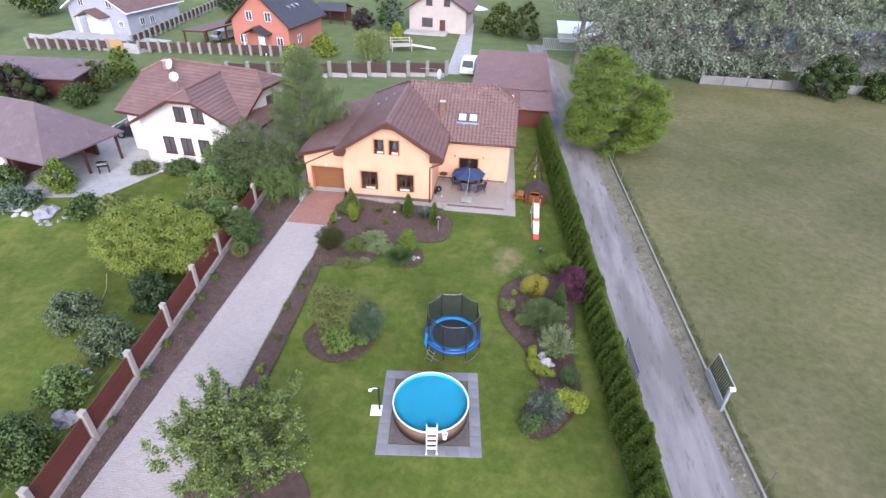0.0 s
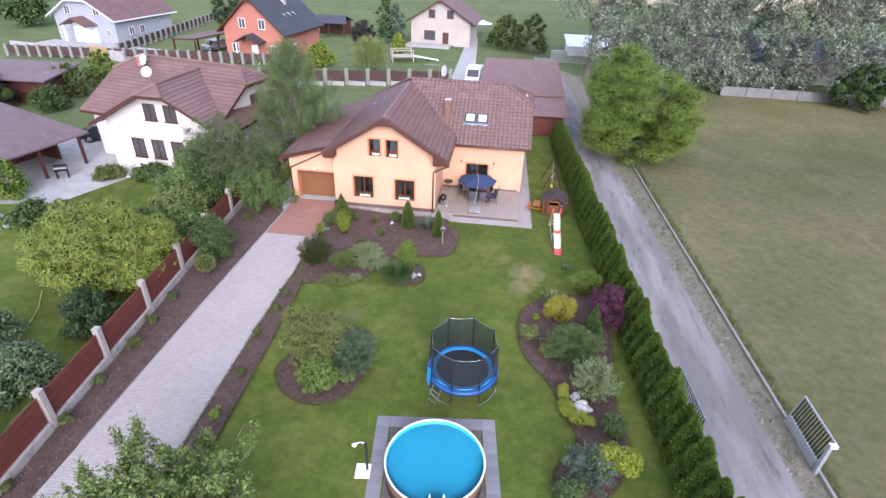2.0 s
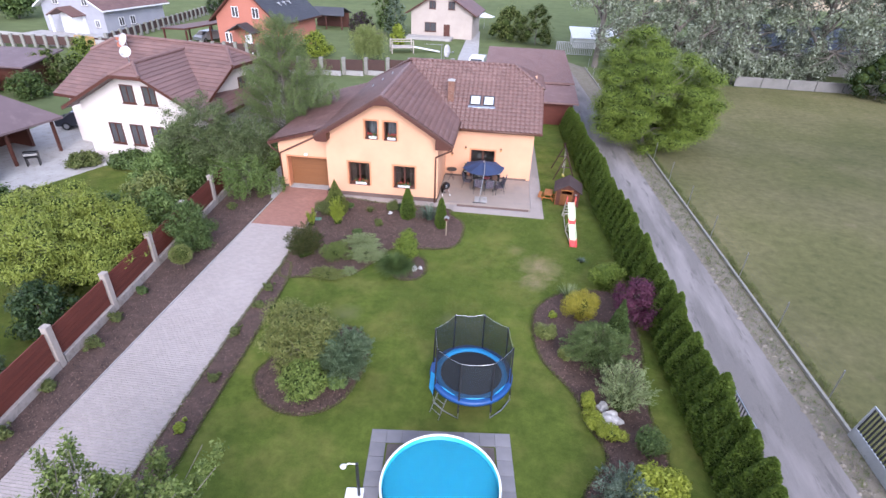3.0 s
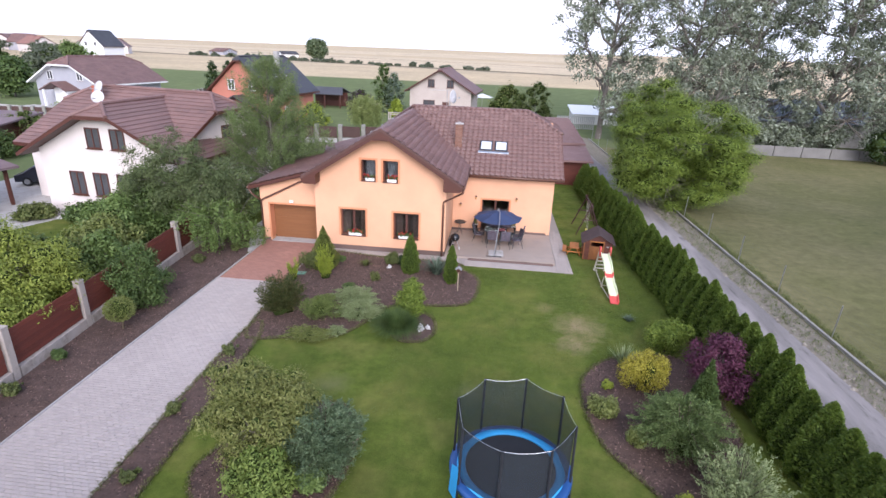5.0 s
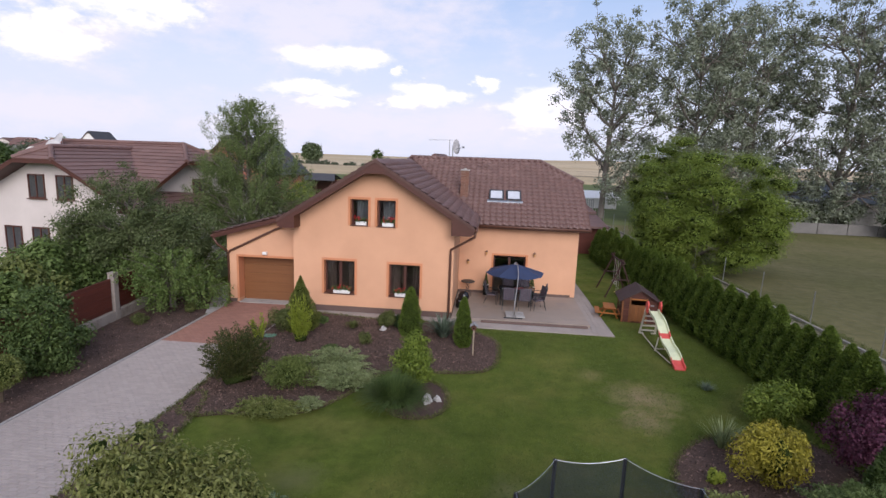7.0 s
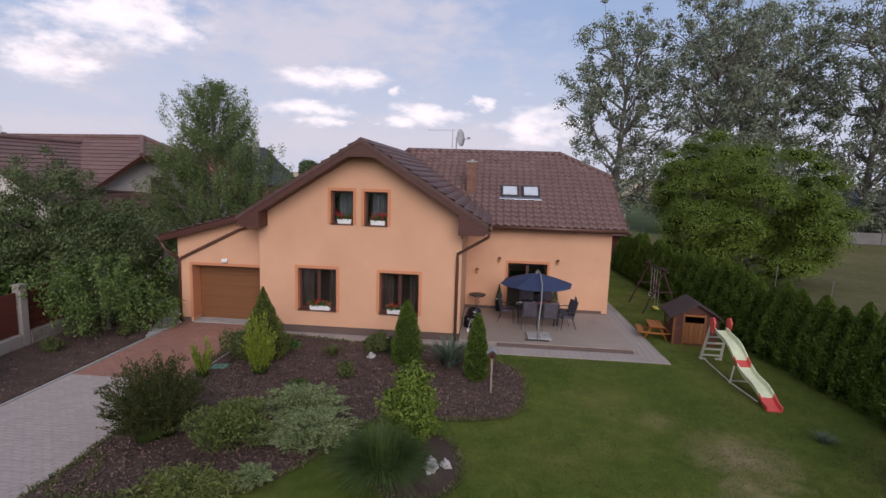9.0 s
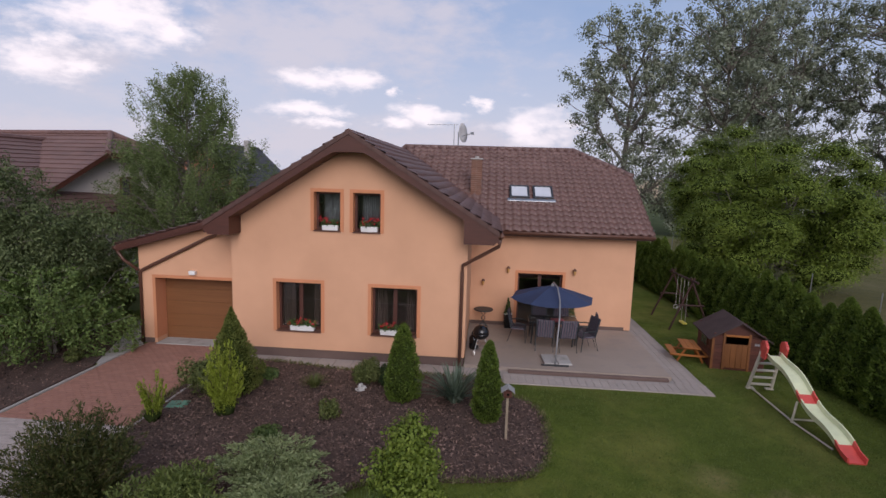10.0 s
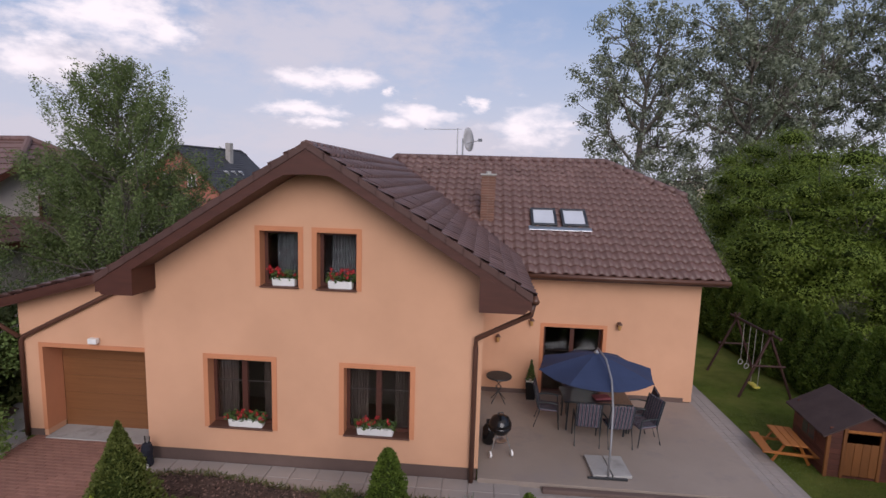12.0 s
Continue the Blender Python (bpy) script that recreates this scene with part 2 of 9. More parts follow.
concrete = surf("pale_concrete", (0.31, 0.295, 0.28), (0.41, 0.395, 0.375), 40, 0.9, 0.9, 0.4, 0.005, stain=(0.25, 0.235, 0.215))
mossy = surf("weathered_concrete", (0.19, 0.185, 0.16), (0.30, 0.29, 0.26), 30, 0.8, 0.95, 0.5, 0.008, stain=(0.13, 0.14, 0.09))
terrace_m = surf("terrace_paving", (0.262, 0.211, 0.174), (0.308, 0.25, 0.208), 50, 0.6, 0.8, 0.3, 0.003, stain=(0.235, 0.195, 0.175), vary=0.05)
fence_red = surf("red_brown_panel", (0.095, 0.02, 0.011), (0.135, 0.031, 0.017), 30, 1.0, 0.7, 0.2, 0.004, vary=0.1, stretch=(1, 1, 4))
gravel_m = surf("gravel_verge", (0.115, 0.1, 0.072), (0.235, 0.205, 0.16), 22, 1.4, 0.95, 1.0, 0.04, stain=(0.11, 0.125, 0.06))
white_pl = plain("white_plastic", (0.78, 0.77, 0.75), 0.4)
cream_pl = surf("cream_plaster", (0.57, 0.51, 0.475), (0.65, 0.585, 0.55), 60, 0.5, 0.9, 0.2, 0.004)
beige_pl = surf("beige_plaster", (0.38, 0.325, 0.285), (0.45, 0.39, 0.345), 60, 0.5, 0.9, 0.2, 0.004)
grey_pl = surf("pale_grey_plaster", (0.30, 0.30, 0.325), (0.36, 0.36, 0.39), 60, 0.5, 0.9, 0.2, 0.004)
redhouse_m = surf("brick_red_plaster", (0.38, 0.14, 0.095), (0.44, 0.17, 0.12), 60, 0.4, 0.9, 0.2, 0.004)
trunk_m = surf("bark", (0.10, 0.085, 0.07), (0.22, 0.195, 0.165), 18, 2, 0.95, 0.8, 0.03, stretch=(1, 1, 0.3))
twig_m = surf("twig", (0.05, 0.035, 0.022), (0.10, 0.075, 0.05), 20, 2, 0.95, 0.4, 0.02)
# dark green that stands for the shade inside a plant
core_m = surf("inner_shade", (0.022, 0.033, 0.009), (0.045, 0.064, 0.017), 14, 3, 1.0, 0.6, 0.05, spec=0.05)
steel = plain("galvanised_steel", (0.42, 0.43, 0.44), 0.35, 0.9)
darkmetal = plain("dark_grey_metal", (0.05, 0.053, 0.058), 0.45, 0.6)
black_en = plain("black_enamel", (0.008, 0.008, 0.009), 0.2)
white_m = plain("white_paint", (0.75, 0.75, 0.74), 0.5)


def glass_mat(name="window_glass", tint=(0.75, 0.8, 0.8)):
    m, nt, b = node_mat(name)
    b.inputs["Base Color"].default_value = rgb(tint)
    b.inputs["Transmission Weight"].default_value, b.inputs["Roughness"].default_value, b.inputs["IOR"].default_value = 1.0, 0.02, 1.45
    return m


glass = glass_mat()

# ---- building kit ----


def bm_new():
    return bmesh.new()


def box(bm, x0, x1, y0, y1, z0, z1, bevel=0.0, m=None):
    r = bmesh.ops.create_cube(bm, size=1.0, matrix=Matrix.Translation(((x0 + x1) / 2, (y0 + y1) / 2, (z0 + z1) / 2)) @ Matrix.Diagonal((abs(x1 - x0), abs(y1 - y0), abs(z1 - z0), 1)))
    vs = r["verts"]
    if bevel:
        es = list({e for v in vs for e in v.link_edges})
        g = bmesh.ops.bevel(bm, geom=es, offset=bevel, segments=1, affect="EDGES", profile=0.5)
        vs = list({v for f in g["faces"] for v in f.verts} | {v for v in vs if v.is_valid})
    if m is not None:
        bmesh.ops.transform(bm, matrix=m, verts=vs)
    return bm


def tube(bm, pts, r, seg=8, r1=None):
    """A round bar along points, tapering from r to r1."""
    pts = [Vector(p) for p in pts]
    r1 = r if r1 is None else r1
    rings = []
    for k, p in enumerate(pts):
        d = (pts[min(k + 1, len(pts) - 1)] - pts[max(k - 1, 0)]).normalized()
        q = d.to_track_quat("Z", "Y")
        rr = r + (r1 - r) * k / max(1, len(pts) - 1)
        rings.append([bm.verts.new(p + q @ Vector((rr * math.cos(a), rr * math.sin(a), 0))) for a in (2 * math.pi * s / seg for s in range(seg))])
    for ra, rb in zip(rings, rings[1:]):
        for s in range(seg):
            bm.faces.new((ra[s], ra[(s + 1) % seg], rb[(s + 1) % seg], rb[s]))
    bm.faces.new(rings[0][::-1])
    bm.faces.new(rings[-1])
    return bm


def lathe(bm, profile, cx=0.0, cy=0.0, seg=24, closed=False):
    """Turns (radius, height) points round an upright axis."""
    rings = [[bm.verts.new((cx + r * math.cos(2 * math.pi * s / seg), cy + r * math.sin(2 * math.pi * s / seg), z)) for s in range(seg)] for r, z in profile]
    pairs = list(zip(rings, rings[1:])) + ([(rings[-1], rings[0])] if closed else [])
    for ra, rb in pairs:
        for s in range(seg):
            bm.faces.new((ra[s], ra[(s + 1) % seg], rb[(s + 1) % seg], rb[s]))
    if not closed:
        bm.faces.new(rings[0][::-1])
        bm.faces.new(rings[-1])
    return bm


def prism(bm, poly, z0, z1):
    """A flat shape (x, y) between two heights."""
    lo, hi = [bm.verts.new((x, y, z0)) for x, y in poly], [bm.verts.new((x, y, z1)) for x, y in poly]
    n = len(poly)
    bm.faces.new(lo[::-1])
    bm.faces.new(hi)
    for k in range(n):
        bm.faces.new((lo[k], lo[(k + 1) % n], hi[(k + 1) % n], hi[k]))
    return bm


def slab(bm, corners, thick):
    """A plate whose upper face has the given 3D corners, with its thickness below."""
    top = [bm.verts.new(c) for c in corners]
    low = [bm.verts.new(Vector(c) - Vector((0, 0, thick))) for c in corners]
    n = len(corners)
    bm.faces.new(top)
    bm.faces.new(low[::-1])
    for k in range(n):
        bm.faces.new((top[k], low[k], low[(k + 1) % n], top[(k + 1) % n]))
    return bm


def finish(name, bm, mat, smooth=False):
    if len(bm.verts) < 4000:
        bmesh.ops.remove_doubles(bm, verts=bm.verts, dist=1e-5)
    bmesh.ops.recalc_face_normals(bm, faces=bm.faces)
    me = bpy.data.meshes.new(name)
    bm.to_mesh(me)
    bm.free()
    me.materials.append(mat)
    if smooth:
        me.shade_smooth()
    return me


def part(name, bm, material, parent, label="", smooth=False, at=None):
    ob = new(name, finish(name, bm, material, smooth))
    ob.parent = parent
    if at is not None:
        ob.matrix_basis = at
    if label:
        ob["label"] = label
    return ob


def solid(name, bm, material, label="", category="", kind="", group="", at=None, smooth=False):
    ob = new(name, finish(name, bm, material, smooth))
    if at is not None:
        ob.matrix_basis = at
    return tagged(ob, label, category, group, kind)


def thing(name, label, category, x=0, y=0, z=0, rz=0, group="", kind=""):
    ob = new(name)
    ob.empty_display_size = 0.2
    ob.matrix_basis = pose(x, y, z, 0, 0, rz)
    return tagged(ob, label, category, group, kind)


def raw_mesh(name, verts, faces, mat, smooth=False):
    me = bpy.data.meshes.new(name)
    me.from_pydata(verts, [], faces)
    me.materials.append(mat)
    if smooth:
        me.shade_smooth()
    return me


def piece(name, me, parent, m):
    ob = new(name, me)
    ob.parent = parent
    ob.matrix_basis = m
    return ob


def quad_cloud(name, centre, along, across, mat):
    """Many loose leaves: each a rhombic blade, bent a little along its middle."""
    c, a, b = np.asarray(centre), np.asarray(along), np.asarray(across)
    n = len(c)
    nrm = np.cross(a, b)
    nrm /= np.linalg.norm(nrm, axis=1, keepdims=True) + 1e-9
    bend = nrm * np.linalg.norm(b, axis=1, keepdims=True) * 0.35
    v = np.stack([c - a, c + b - 0.1 * a + bend, c + a, c - b - 0.1 * a + bend], 1).reshape(-1, 3)
    me = bpy.data.meshes.new(name)
    me.vertices.add(4 * n)
    me.vertices.foreach_set("co", v.astype(np.float32).ravel())
    me.loops.add(4 * n)
    me.loops.foreach_set("vertex_index", np.arange(4 * n, dtype=np.int32))
    me.polygons.add(n)
    me.polygons.foreach_set("loop_start", np.arange(0, 4 * n, 4, dtype=np.int32))
    me.polygons.foreach_set("loop_total", np.full(n, 4, dtype=np.int32))
    me.update(calc_edges=True)
    me.validate()
    me.materials.append(mat)
    return me


def unit(v):
    return v / (np.linalg.norm(v, axis=1, keepdims=True) + 1e-9)


def leaf_axes(rng, out, size, slim, droop=0.0, wild=0.7):
    """Blade axes for leaves that grow outwards (out: unit vectors)."""
    n = len(out)
    d = unit(out + wild * rng.normal(size=(n, 3)) + np.array([0, 0, -droop]))
    side = unit(np.cross(d, rng.normal(size=(n, 3))))
    s = size * rng.uniform(0.6, 1.35, (n, 1))
    return d * s, side * s * slim


def leaf_faces(rng, out, size, slim, lift=0.55, wild=0.5, droop=0.4):
    """Blade axes for leaves that turn their faces outwards and up to the light."""
    n = len(out)
    nrm = unit(out + np.array([0, 0, lift]) + wild * rng.normal(size=(n, 3)))
    d = rng.normal(size=(n, 3)) + out * 0.4 - np.array([0, 0, droop])
    d = unit(d - nrm * (d * nrm).sum(1, keepdims=True))
    side = np.cross(nrm, d)
    s = size * rng.uniform(0.6, 1.35, (n, 1))
    return d * s, side * s * slim


def clump_cloud(rng, clumps, leaves, spread, flat=0.85):
    """Leaf places round clump centres (x, y, z, radius): denser at the clump's skin."""
    cl = np.asarray(clumps)
    w = cl[:, 3] ** 2
    pick = rng.choice(len(cl), leaves, p=w / w.sum())
    d = unit(rng.normal(size=(leaves, 3)))
    r = cl[pick, 3:4] * (1 - spread * rng.random((leaves, 1)) ** 1.6) * rng.uniform(0.85, 1.15, (leaves, 1))
    return cl[pick, :3] + d * r * np.array([1, 1, flat]), d


def lump(bm, c, r, seed, squash=1.0, sub=2):
    """An uneven ball, for the shaded inside of a plant."""
    g = bmesh.ops.create_icosphere(bm, subdivisions=sub, radius=1.0)
    for v in g["verts"]:
        k = 0.8 + 0.45 * noise.noise(v.co * 1.7 + Vector((seed, 0, 0)))
        v.co = Vector(c) + Vector((v.co.x * r * k, v.co.y * r * k, v.co.z * r * k * squash))
    return bm
# ---- ground ----


def grass_mat(name, dark, mid, dry, patch=0.35, dryness=0.62, bare=None, spots=()):
    m, nt, b = node_mat(name)
    l = nt.links.new
    tc = nt.nodes.new("ShaderNodeTexCoord").outputs["Object"]
    f, md, c, big = noise_node(nt, tc, 26, 5, 0.75), noise_node(nt, tc, 4.5, 5, 0.65), noise_node(nt, tc, patch, 5, 0.6), noise_node(nt, tc, patch * 0.28, 3)
    col = ramp_node(nt, f, [(0.28, dark), (0.62, mid)])
    col = mix_node(nt, 0.4, col, ramp_node(nt, md, [(0.3, dark), (0.7, mid)]))
    d = ramp_node(nt, c, [(dryness - 0.16, (0, 0, 0)), (dryness + 0.14, (0.75, 0.75, 0.75))])
    col = mix_node(nt, d, col, dry)
    d2 = ramp_node(nt, big, [(0.35, (0.78, 0.8, 0.78)), (0.68, (1.18, 1.14, 1.1))])
    col = mix_node(nt, 1.0, col, d2, "MULTIPLY")
    mo = noise_node(nt, tc, 1.7, 6, 0.7)
    col = mix_node(nt, 1.0, col, ramp_node(nt, mo, [(0.3, (0.72, 0.76, 0.72)), (0.7, (1.22, 1.18, 1.2))]), "MULTIPLY")
    if bare:
        s = noise_node(nt, tc, patch * 2.2, 6, 0.7)
        col = mix_node(nt, ramp_node(nt, s, [(0.62, (0, 0, 0)), (0.75, (0.7, 0.7, 0.7))]), col, bare)
    for x, y, r, c3 in spots:
        ds = nt.nodes.new("ShaderNodeVectorMath")
        ds.operation = "DISTANCE"
        ds.inputs[1].default_value = (x, y, 0)
        l(tc, ds.inputs[0])
        w = nt.nodes.new("ShaderNodeMath")
        w.operation = "MULTIPLY_ADD"
        w.inputs[1].default_value = -1.0 / r
        l(ds.outputs["Value"], w.inputs[0])
        l(noise_node(nt, tc, 2.2, 6, 0.75), w.inputs[2])
        fac = ramp_node(nt, w.outputs[0], [(0.0, (0, 0, 0)), (0.5, (0.55, 0.55, 0.55))])
        col = mix_node(nt, fac, col, c3)
    l(col, b.inputs["Base Color"])
    b.inputs["Roughness"].default_value = 0.95
    b.inputs["Specular IOR Level"].default_value = 0.1
    bp = nt.nodes.new("ShaderNodeBump")
    bp.inputs["Strength"].default_value, bp.inputs["Distance"].default_value = 0.8, 0.04
    l(f, bp.inputs["Height"])
    l(bp.outputs[0], b.inputs["Normal"])
    return m


def country_mat():
    """Grass near by; further on a green crop, stubble fields and dark hedge lines, in strips that run slantwise."""
    m, nt, b = node_mat("countryside")
    l = nt.links.new
    tc = nt.nodes.new("ShaderNodeTexCoord").outputs["Object"]
    sep = nt.nodes.new("ShaderNodeSeparateXYZ")
    l(tc, sep.inputs[0])
    v = nt.nodes.new("ShaderNodeMath")
    v.operation = "MULTIPLY_ADD"
    v.inputs[1].default_value = FIELD_SLANT
    l(sep.outputs["X"], v.inputs[0])
    l(sep.outputs["Y"], v.inputs[2])
    wob = noise_node(nt, tc, 0.02, 3)
    w2 = nt.nodes.new("ShaderNodeMath")
    w2.operation = "MULTIPLY_ADD"
    w2.inputs[1].default_value = 14.0
    l(wob, w2.inputs[0])
    l(v.outputs[0], w2.inputs[2])
    d = nt.nodes.new("ShaderNodeMath")
    d.operation = "DIVIDE"
    d.inputs[1].default_value = 1000.0
    l(w2.outputs[0], d.inputs[0])
    straight = nt.nodes.new("ShaderNodeMath")
    straight.operation = "MULTIPLY_ADD"
    straight.inputs[1].default_value = 0.06
    l(sep.outputs["X"], straight.inputs[0])
    l(sep.outputs["Y"], straight.inputs[2])
    s2 = nt.nodes.new("ShaderNodeMath")
    s2.operation = "MULTIPLY_ADD"
    s2.inputs[1].default_value = 8.0
    l(wob, s2.inputs[0])
    l(straight.outputs[0], s2.inputs[2])
    s3 = nt.nodes.new("ShaderNodeMath")
    s3.operation = "DIVIDE"
    s3.inputs[1].default_value = 1000.0
    l(s2.outputs[0], s3.inputs[0])
    # greens dulled and golds lightened, so the fields carry haze in their colour
    G, CROP, GOLD, GOLD2, BR = (0.10, 0.11, 0.052), (0.125, 0.152, 0.066), (0.45, 0.36, 0.235), (0.50, 0.405, 0.28), (0.20, 0.165, 0.11)
    r = nt.nodes.new("ShaderNodeValToRGB")
    r.color_ramp.interpolation = "CONSTANT"
    e = r.color_ramp.elements
    stops = [(0.0, GOLD), (0.288, BR), (0.306, GOLD2), (0.44, BR), (0.448, GOLD2), (0.52, GOLD), (0.60, GOLD2), (0.80, GOLD)]
    while len(e) < len(stops):
        e.new(0.5)
    for k, (p, c) in enumerate(stops):
        e[k].position, e[k].color = p, rgb(c)
    l(d.outputs[0], r.inputs[0])
    near = nt.nodes.new("ShaderNodeValToRGB")
    near.color_ramp.interpolation = "CONSTANT"
    ne = near.color_ramp.elements
    ne.new(0.5)
    for k, (p, c) in enumerate(((0.0, G), (0.118, CROP), (0.184, CROP))):
        ne[k].position, ne[k].color = p, rgb(c)
    field = mix_node(nt, ramp_node(nt, s3.outputs[0], [(0.1835, (0, 0, 0)), (0.1845, (1, 1, 1))]), near.outputs[0], r.outputs[0])
    g1, g2 = noise_node(nt, tc, 0.35, 5, 0.7), noise_node(nt, tc, 0.03, 4)
    col = mix_node(nt, 1.0, field, ramp_node(nt, g1, [(0.25, (0.72, 0.72, 0.72)), (0.75, (1.15, 1.15, 1.15))]), "MULTIPLY")
    col = mix_node(nt, 1.0, col, ramp_node(nt, g2, [(0.3, (0.82, 0.85, 0.85)), (0.7, (1.1, 1.08, 1.05))]), "MULTIPLY")
    l(col, b.inputs["Base Color"])
    b.inputs["Roughness"].default_value = 1.0
    b.inputs["Specular IOR Level"].default_value = 0.05
    return m


def road_mat():
    """Patched asphalt: pale worn wheel tracks, a darker mended strip, crumbling edges."""
    m, nt, b = node_mat("worn_asphalt")
    l = nt.links.new
    tc = nt.nodes.new("ShaderNodeTexCoord").outputs["Object"]
    mp = nt.nodes.new("ShaderNodeMapping")
    mp.inputs["Scale"].default_value = (1.0, 0.16, 1.0)
    l(tc, mp.inputs[0])
    f, c, s = noise_node(nt, tc, 45, 5, 0.75), noise_node(nt, mp.outputs[0], 0.9, 5, 0.6), noise_node(nt, mp.outputs[0], 2.1, 6, 0.7)
    col = ramp_node(nt, f, [(0.3, (0.118, 0.107, 0.1)), (0.7, (0.178, 0.162, 0.152))])
    col = mix_node(nt, ramp_node(nt, c, [(0.42, (0, 0, 0)), (0.62, (0.85, 0.85, 0.85))]), col, (0.25, 0.226, 0.217))
    col = mix_node(nt, ramp_node(nt, s, [(0.56, (0, 0, 0)), (0.66, (0.85, 0.85, 0.85))]), col, (0.088, 0.082, 0.074))
    l(col, b.inputs["Base Color"])
    b.inputs["Roughness"].default_value = 0.9
    bp = nt.nodes.new("ShaderNodeBump")
    bp.inputs["Strength"].default_value, bp.inputs["Distance"].default_value = 0.5, 0.01
    l(f, bp.inputs["Height"])
    l(bp.outputs[0], b.inputs["Normal"])
    return m


FIELD_SLANT = 0.35
lawn_m = grass_mat("mown_lawn", (0.053, 0.076, 0.012), (0.111, 0.149, 0.0275), (0.177, 0.17, 0.049), 0.5, 0.62, None, ((3.45, 25.4, 2.6, (0.36, 0.26, 0.165)), (3.1, 24.0, 1.7, (0.33, 0.245, 0.15)), (2.2, 26.9, 1.2, (0.24, 0.2, 0.09)), (-0.6, 20.5, 1.2, (0.16, 0.16, 0.07)), (-5.0, 20.2, 1.6, (0.16, 0.16, 0.07))))
meadow_m = grass_mat("dry_meadow", (0.083, 0.087, 0.035), (0.136, 0.135, 0.061), (0.176, 0.155, 0.087), 0.13, 0.57, (0.19, 0.15, 0.10))
asphalt_m = road_mat()


def spline(pts, per=6, closed=True):
    """A smooth line through a few plan points."""
    n, out = len(pts), []
    for k in range(n if closed else n - 1):
        p = [Vector(pts[(k + j) % n] if closed else pts[min(max(k + j, 0), n - 1)]) for j in (-1, 0, 1, 2)]
        for s in range(per):
            t = s / per
            out.append(0.5 * (2 * p[1] + (p[2] - p[0]) * t + (2 * p[0] - 5 * p[1] + 4 * p[2] - p[3]) * t * t + (3 * p[1] - p[0] - 3 * p[2] + p[3]) * t ** 3))
    return [(v.x, v.y) for v in out]


def sheet(name, poly, z, mat, label="", category="", thick=0.03):
    """A thin laid surface with an edge."""
    bm = bm_new()
    prism(bm, poly, z - thick, z)
    return solid(name, bm, mat, label, category, "structure")


bm = bm_new()
R = 4200
prism(bm, [(-R, -R), (R, -R), (R, R), (-R, R)], -0.6, -0.03)
country_m = country_mat()
solid("ground", bm, country_m, "grass land with crop and stubble fields reaching the horizon", "ground", "structure")
rise = lambda x, y: 12.0 * math.exp(-((x - 350) / 450) ** 2 - ((y - 1000) / 330) ** 2) - 0.5
vs = [(-900 + 50 * i, 320 + 45 * j, rise(-900 + 50 * i, 320 + 45 * j)) for j in range(33) for i in range(53)]
fs = [(53 * j + i, 53 * j + i + 1, 53 * j + i + 54, 53 * j + i + 53) for j in range(32) for i in range(52)]
tagged(new("field_rise", raw_mesh("field_rise", vs, fs, country_m, True)), "far gentle rise of pale stubble fields", "ground", kind="structure")
sheet("lawn", [(-15.6, -12), (9.6, -12), (6.4, 50), (-13.5, 50), (-16, 30)], 0.0, lawn_m, "short mown green garden lawn, slightly dry in patches", "lawn")
sheet("neighbour_lawn", [(-40, -14), (-15.75, -14), (-16.2, 34.5), (-34, 34.5), (-44, 24)], -0.004, lawn_m, "mown lawn of the next garden", "lawn")
sheet("meadow", [(15.6, -20), (120, -20), (120, 70), (11.4, 70), (13.6, 12)], 0.0, meadow_m, "wide patchy olive green meadow with bare dry spots", "meadow")
road_edge = lambda y, s: (s + 11.6 - 0.062 * (y - 12))
sheet("road", [(road_edge(-20, -1.55), -20), (road_edge(-20, 1.1), -20), (road_edge(88, 1.3), 88), (road_edge(88, -1.5), 88)], 0.012, asphalt_m, "narrow worn grey asphalt lane with pale wheel tracks", "road")
sheet("verge", [(road_edge(-20, 1.1), -20), (15.66, -20), (13.7, 12), (12.9, 30), (11.1, 76), (road_edge(80, 1.3), 80)], 0.006, gravel_m, "stony gravel verge with weeds", "verge")
sheet("yard_paving", [(-36.0, 26.8), (-27.5, 28.5), (-25.5, 33.5), (-25, 36), (-28.5, 58), (-36, 58)], 0.004, concrete, "pale paved yard of the next house", "paving")
# ---- roofs and houses ----


def interval(poly, v):
    """The stretch of u in which the line v crosses a flat shape of (u, v) corners."""
    us = []
    for (u0, v0), (u1, v1) in zip(poly, poly[1:] + poly[:1]):
        if (v0 - v) * (v1 - v) < 0:
            us.append(u0 + (u1 - u0) * (v - v0) / (v1 - v0))
    return (min(us), max(us)) if len(us) >= 2 else None


class Slope:
    """A roof plane from three or more corners; the first two lie on its lower edge. Gives u along the eave, v up the slope."""

    def __init__(self, corners):
        self.corners = [Vector(c) for c in corners]
        self.o = self.corners[0]
        self.u = (self.corners[1] - self.o).normalized()
        far = max(self.corners[2:], key=lambda c: (c - self.o).cross(self.u).length)
        w = far - self.o
        self.v = (w - self.u * w.dot(self.u)).normalized()
        self.n = self.u.cross(self.v).normalized()
        if self.n.z < 0:
            self.n = -self.n
        self.poly = [((c - self.o).dot(self.u), (c - self.o).dot(self.v)) for c in self.corners]

    def at(self, u, v, h=0.0):
        return self.o + self.u * u + self.v * v + self.n * h

    def place(self, u, v):
        m = Matrix((self.u, self.v, self.n)).transposed().to_4x4()
        m.translation = self.at(u, v)
        return m


TILE_W, TILE_L = 0.30, 0.335


def tile_profile():
    xs = np.linspace(0, 1, 7)
    return [(x, 0.034 + 0.036 * math.sin(2 * math.pi * x + 0.6)) for x in xs]


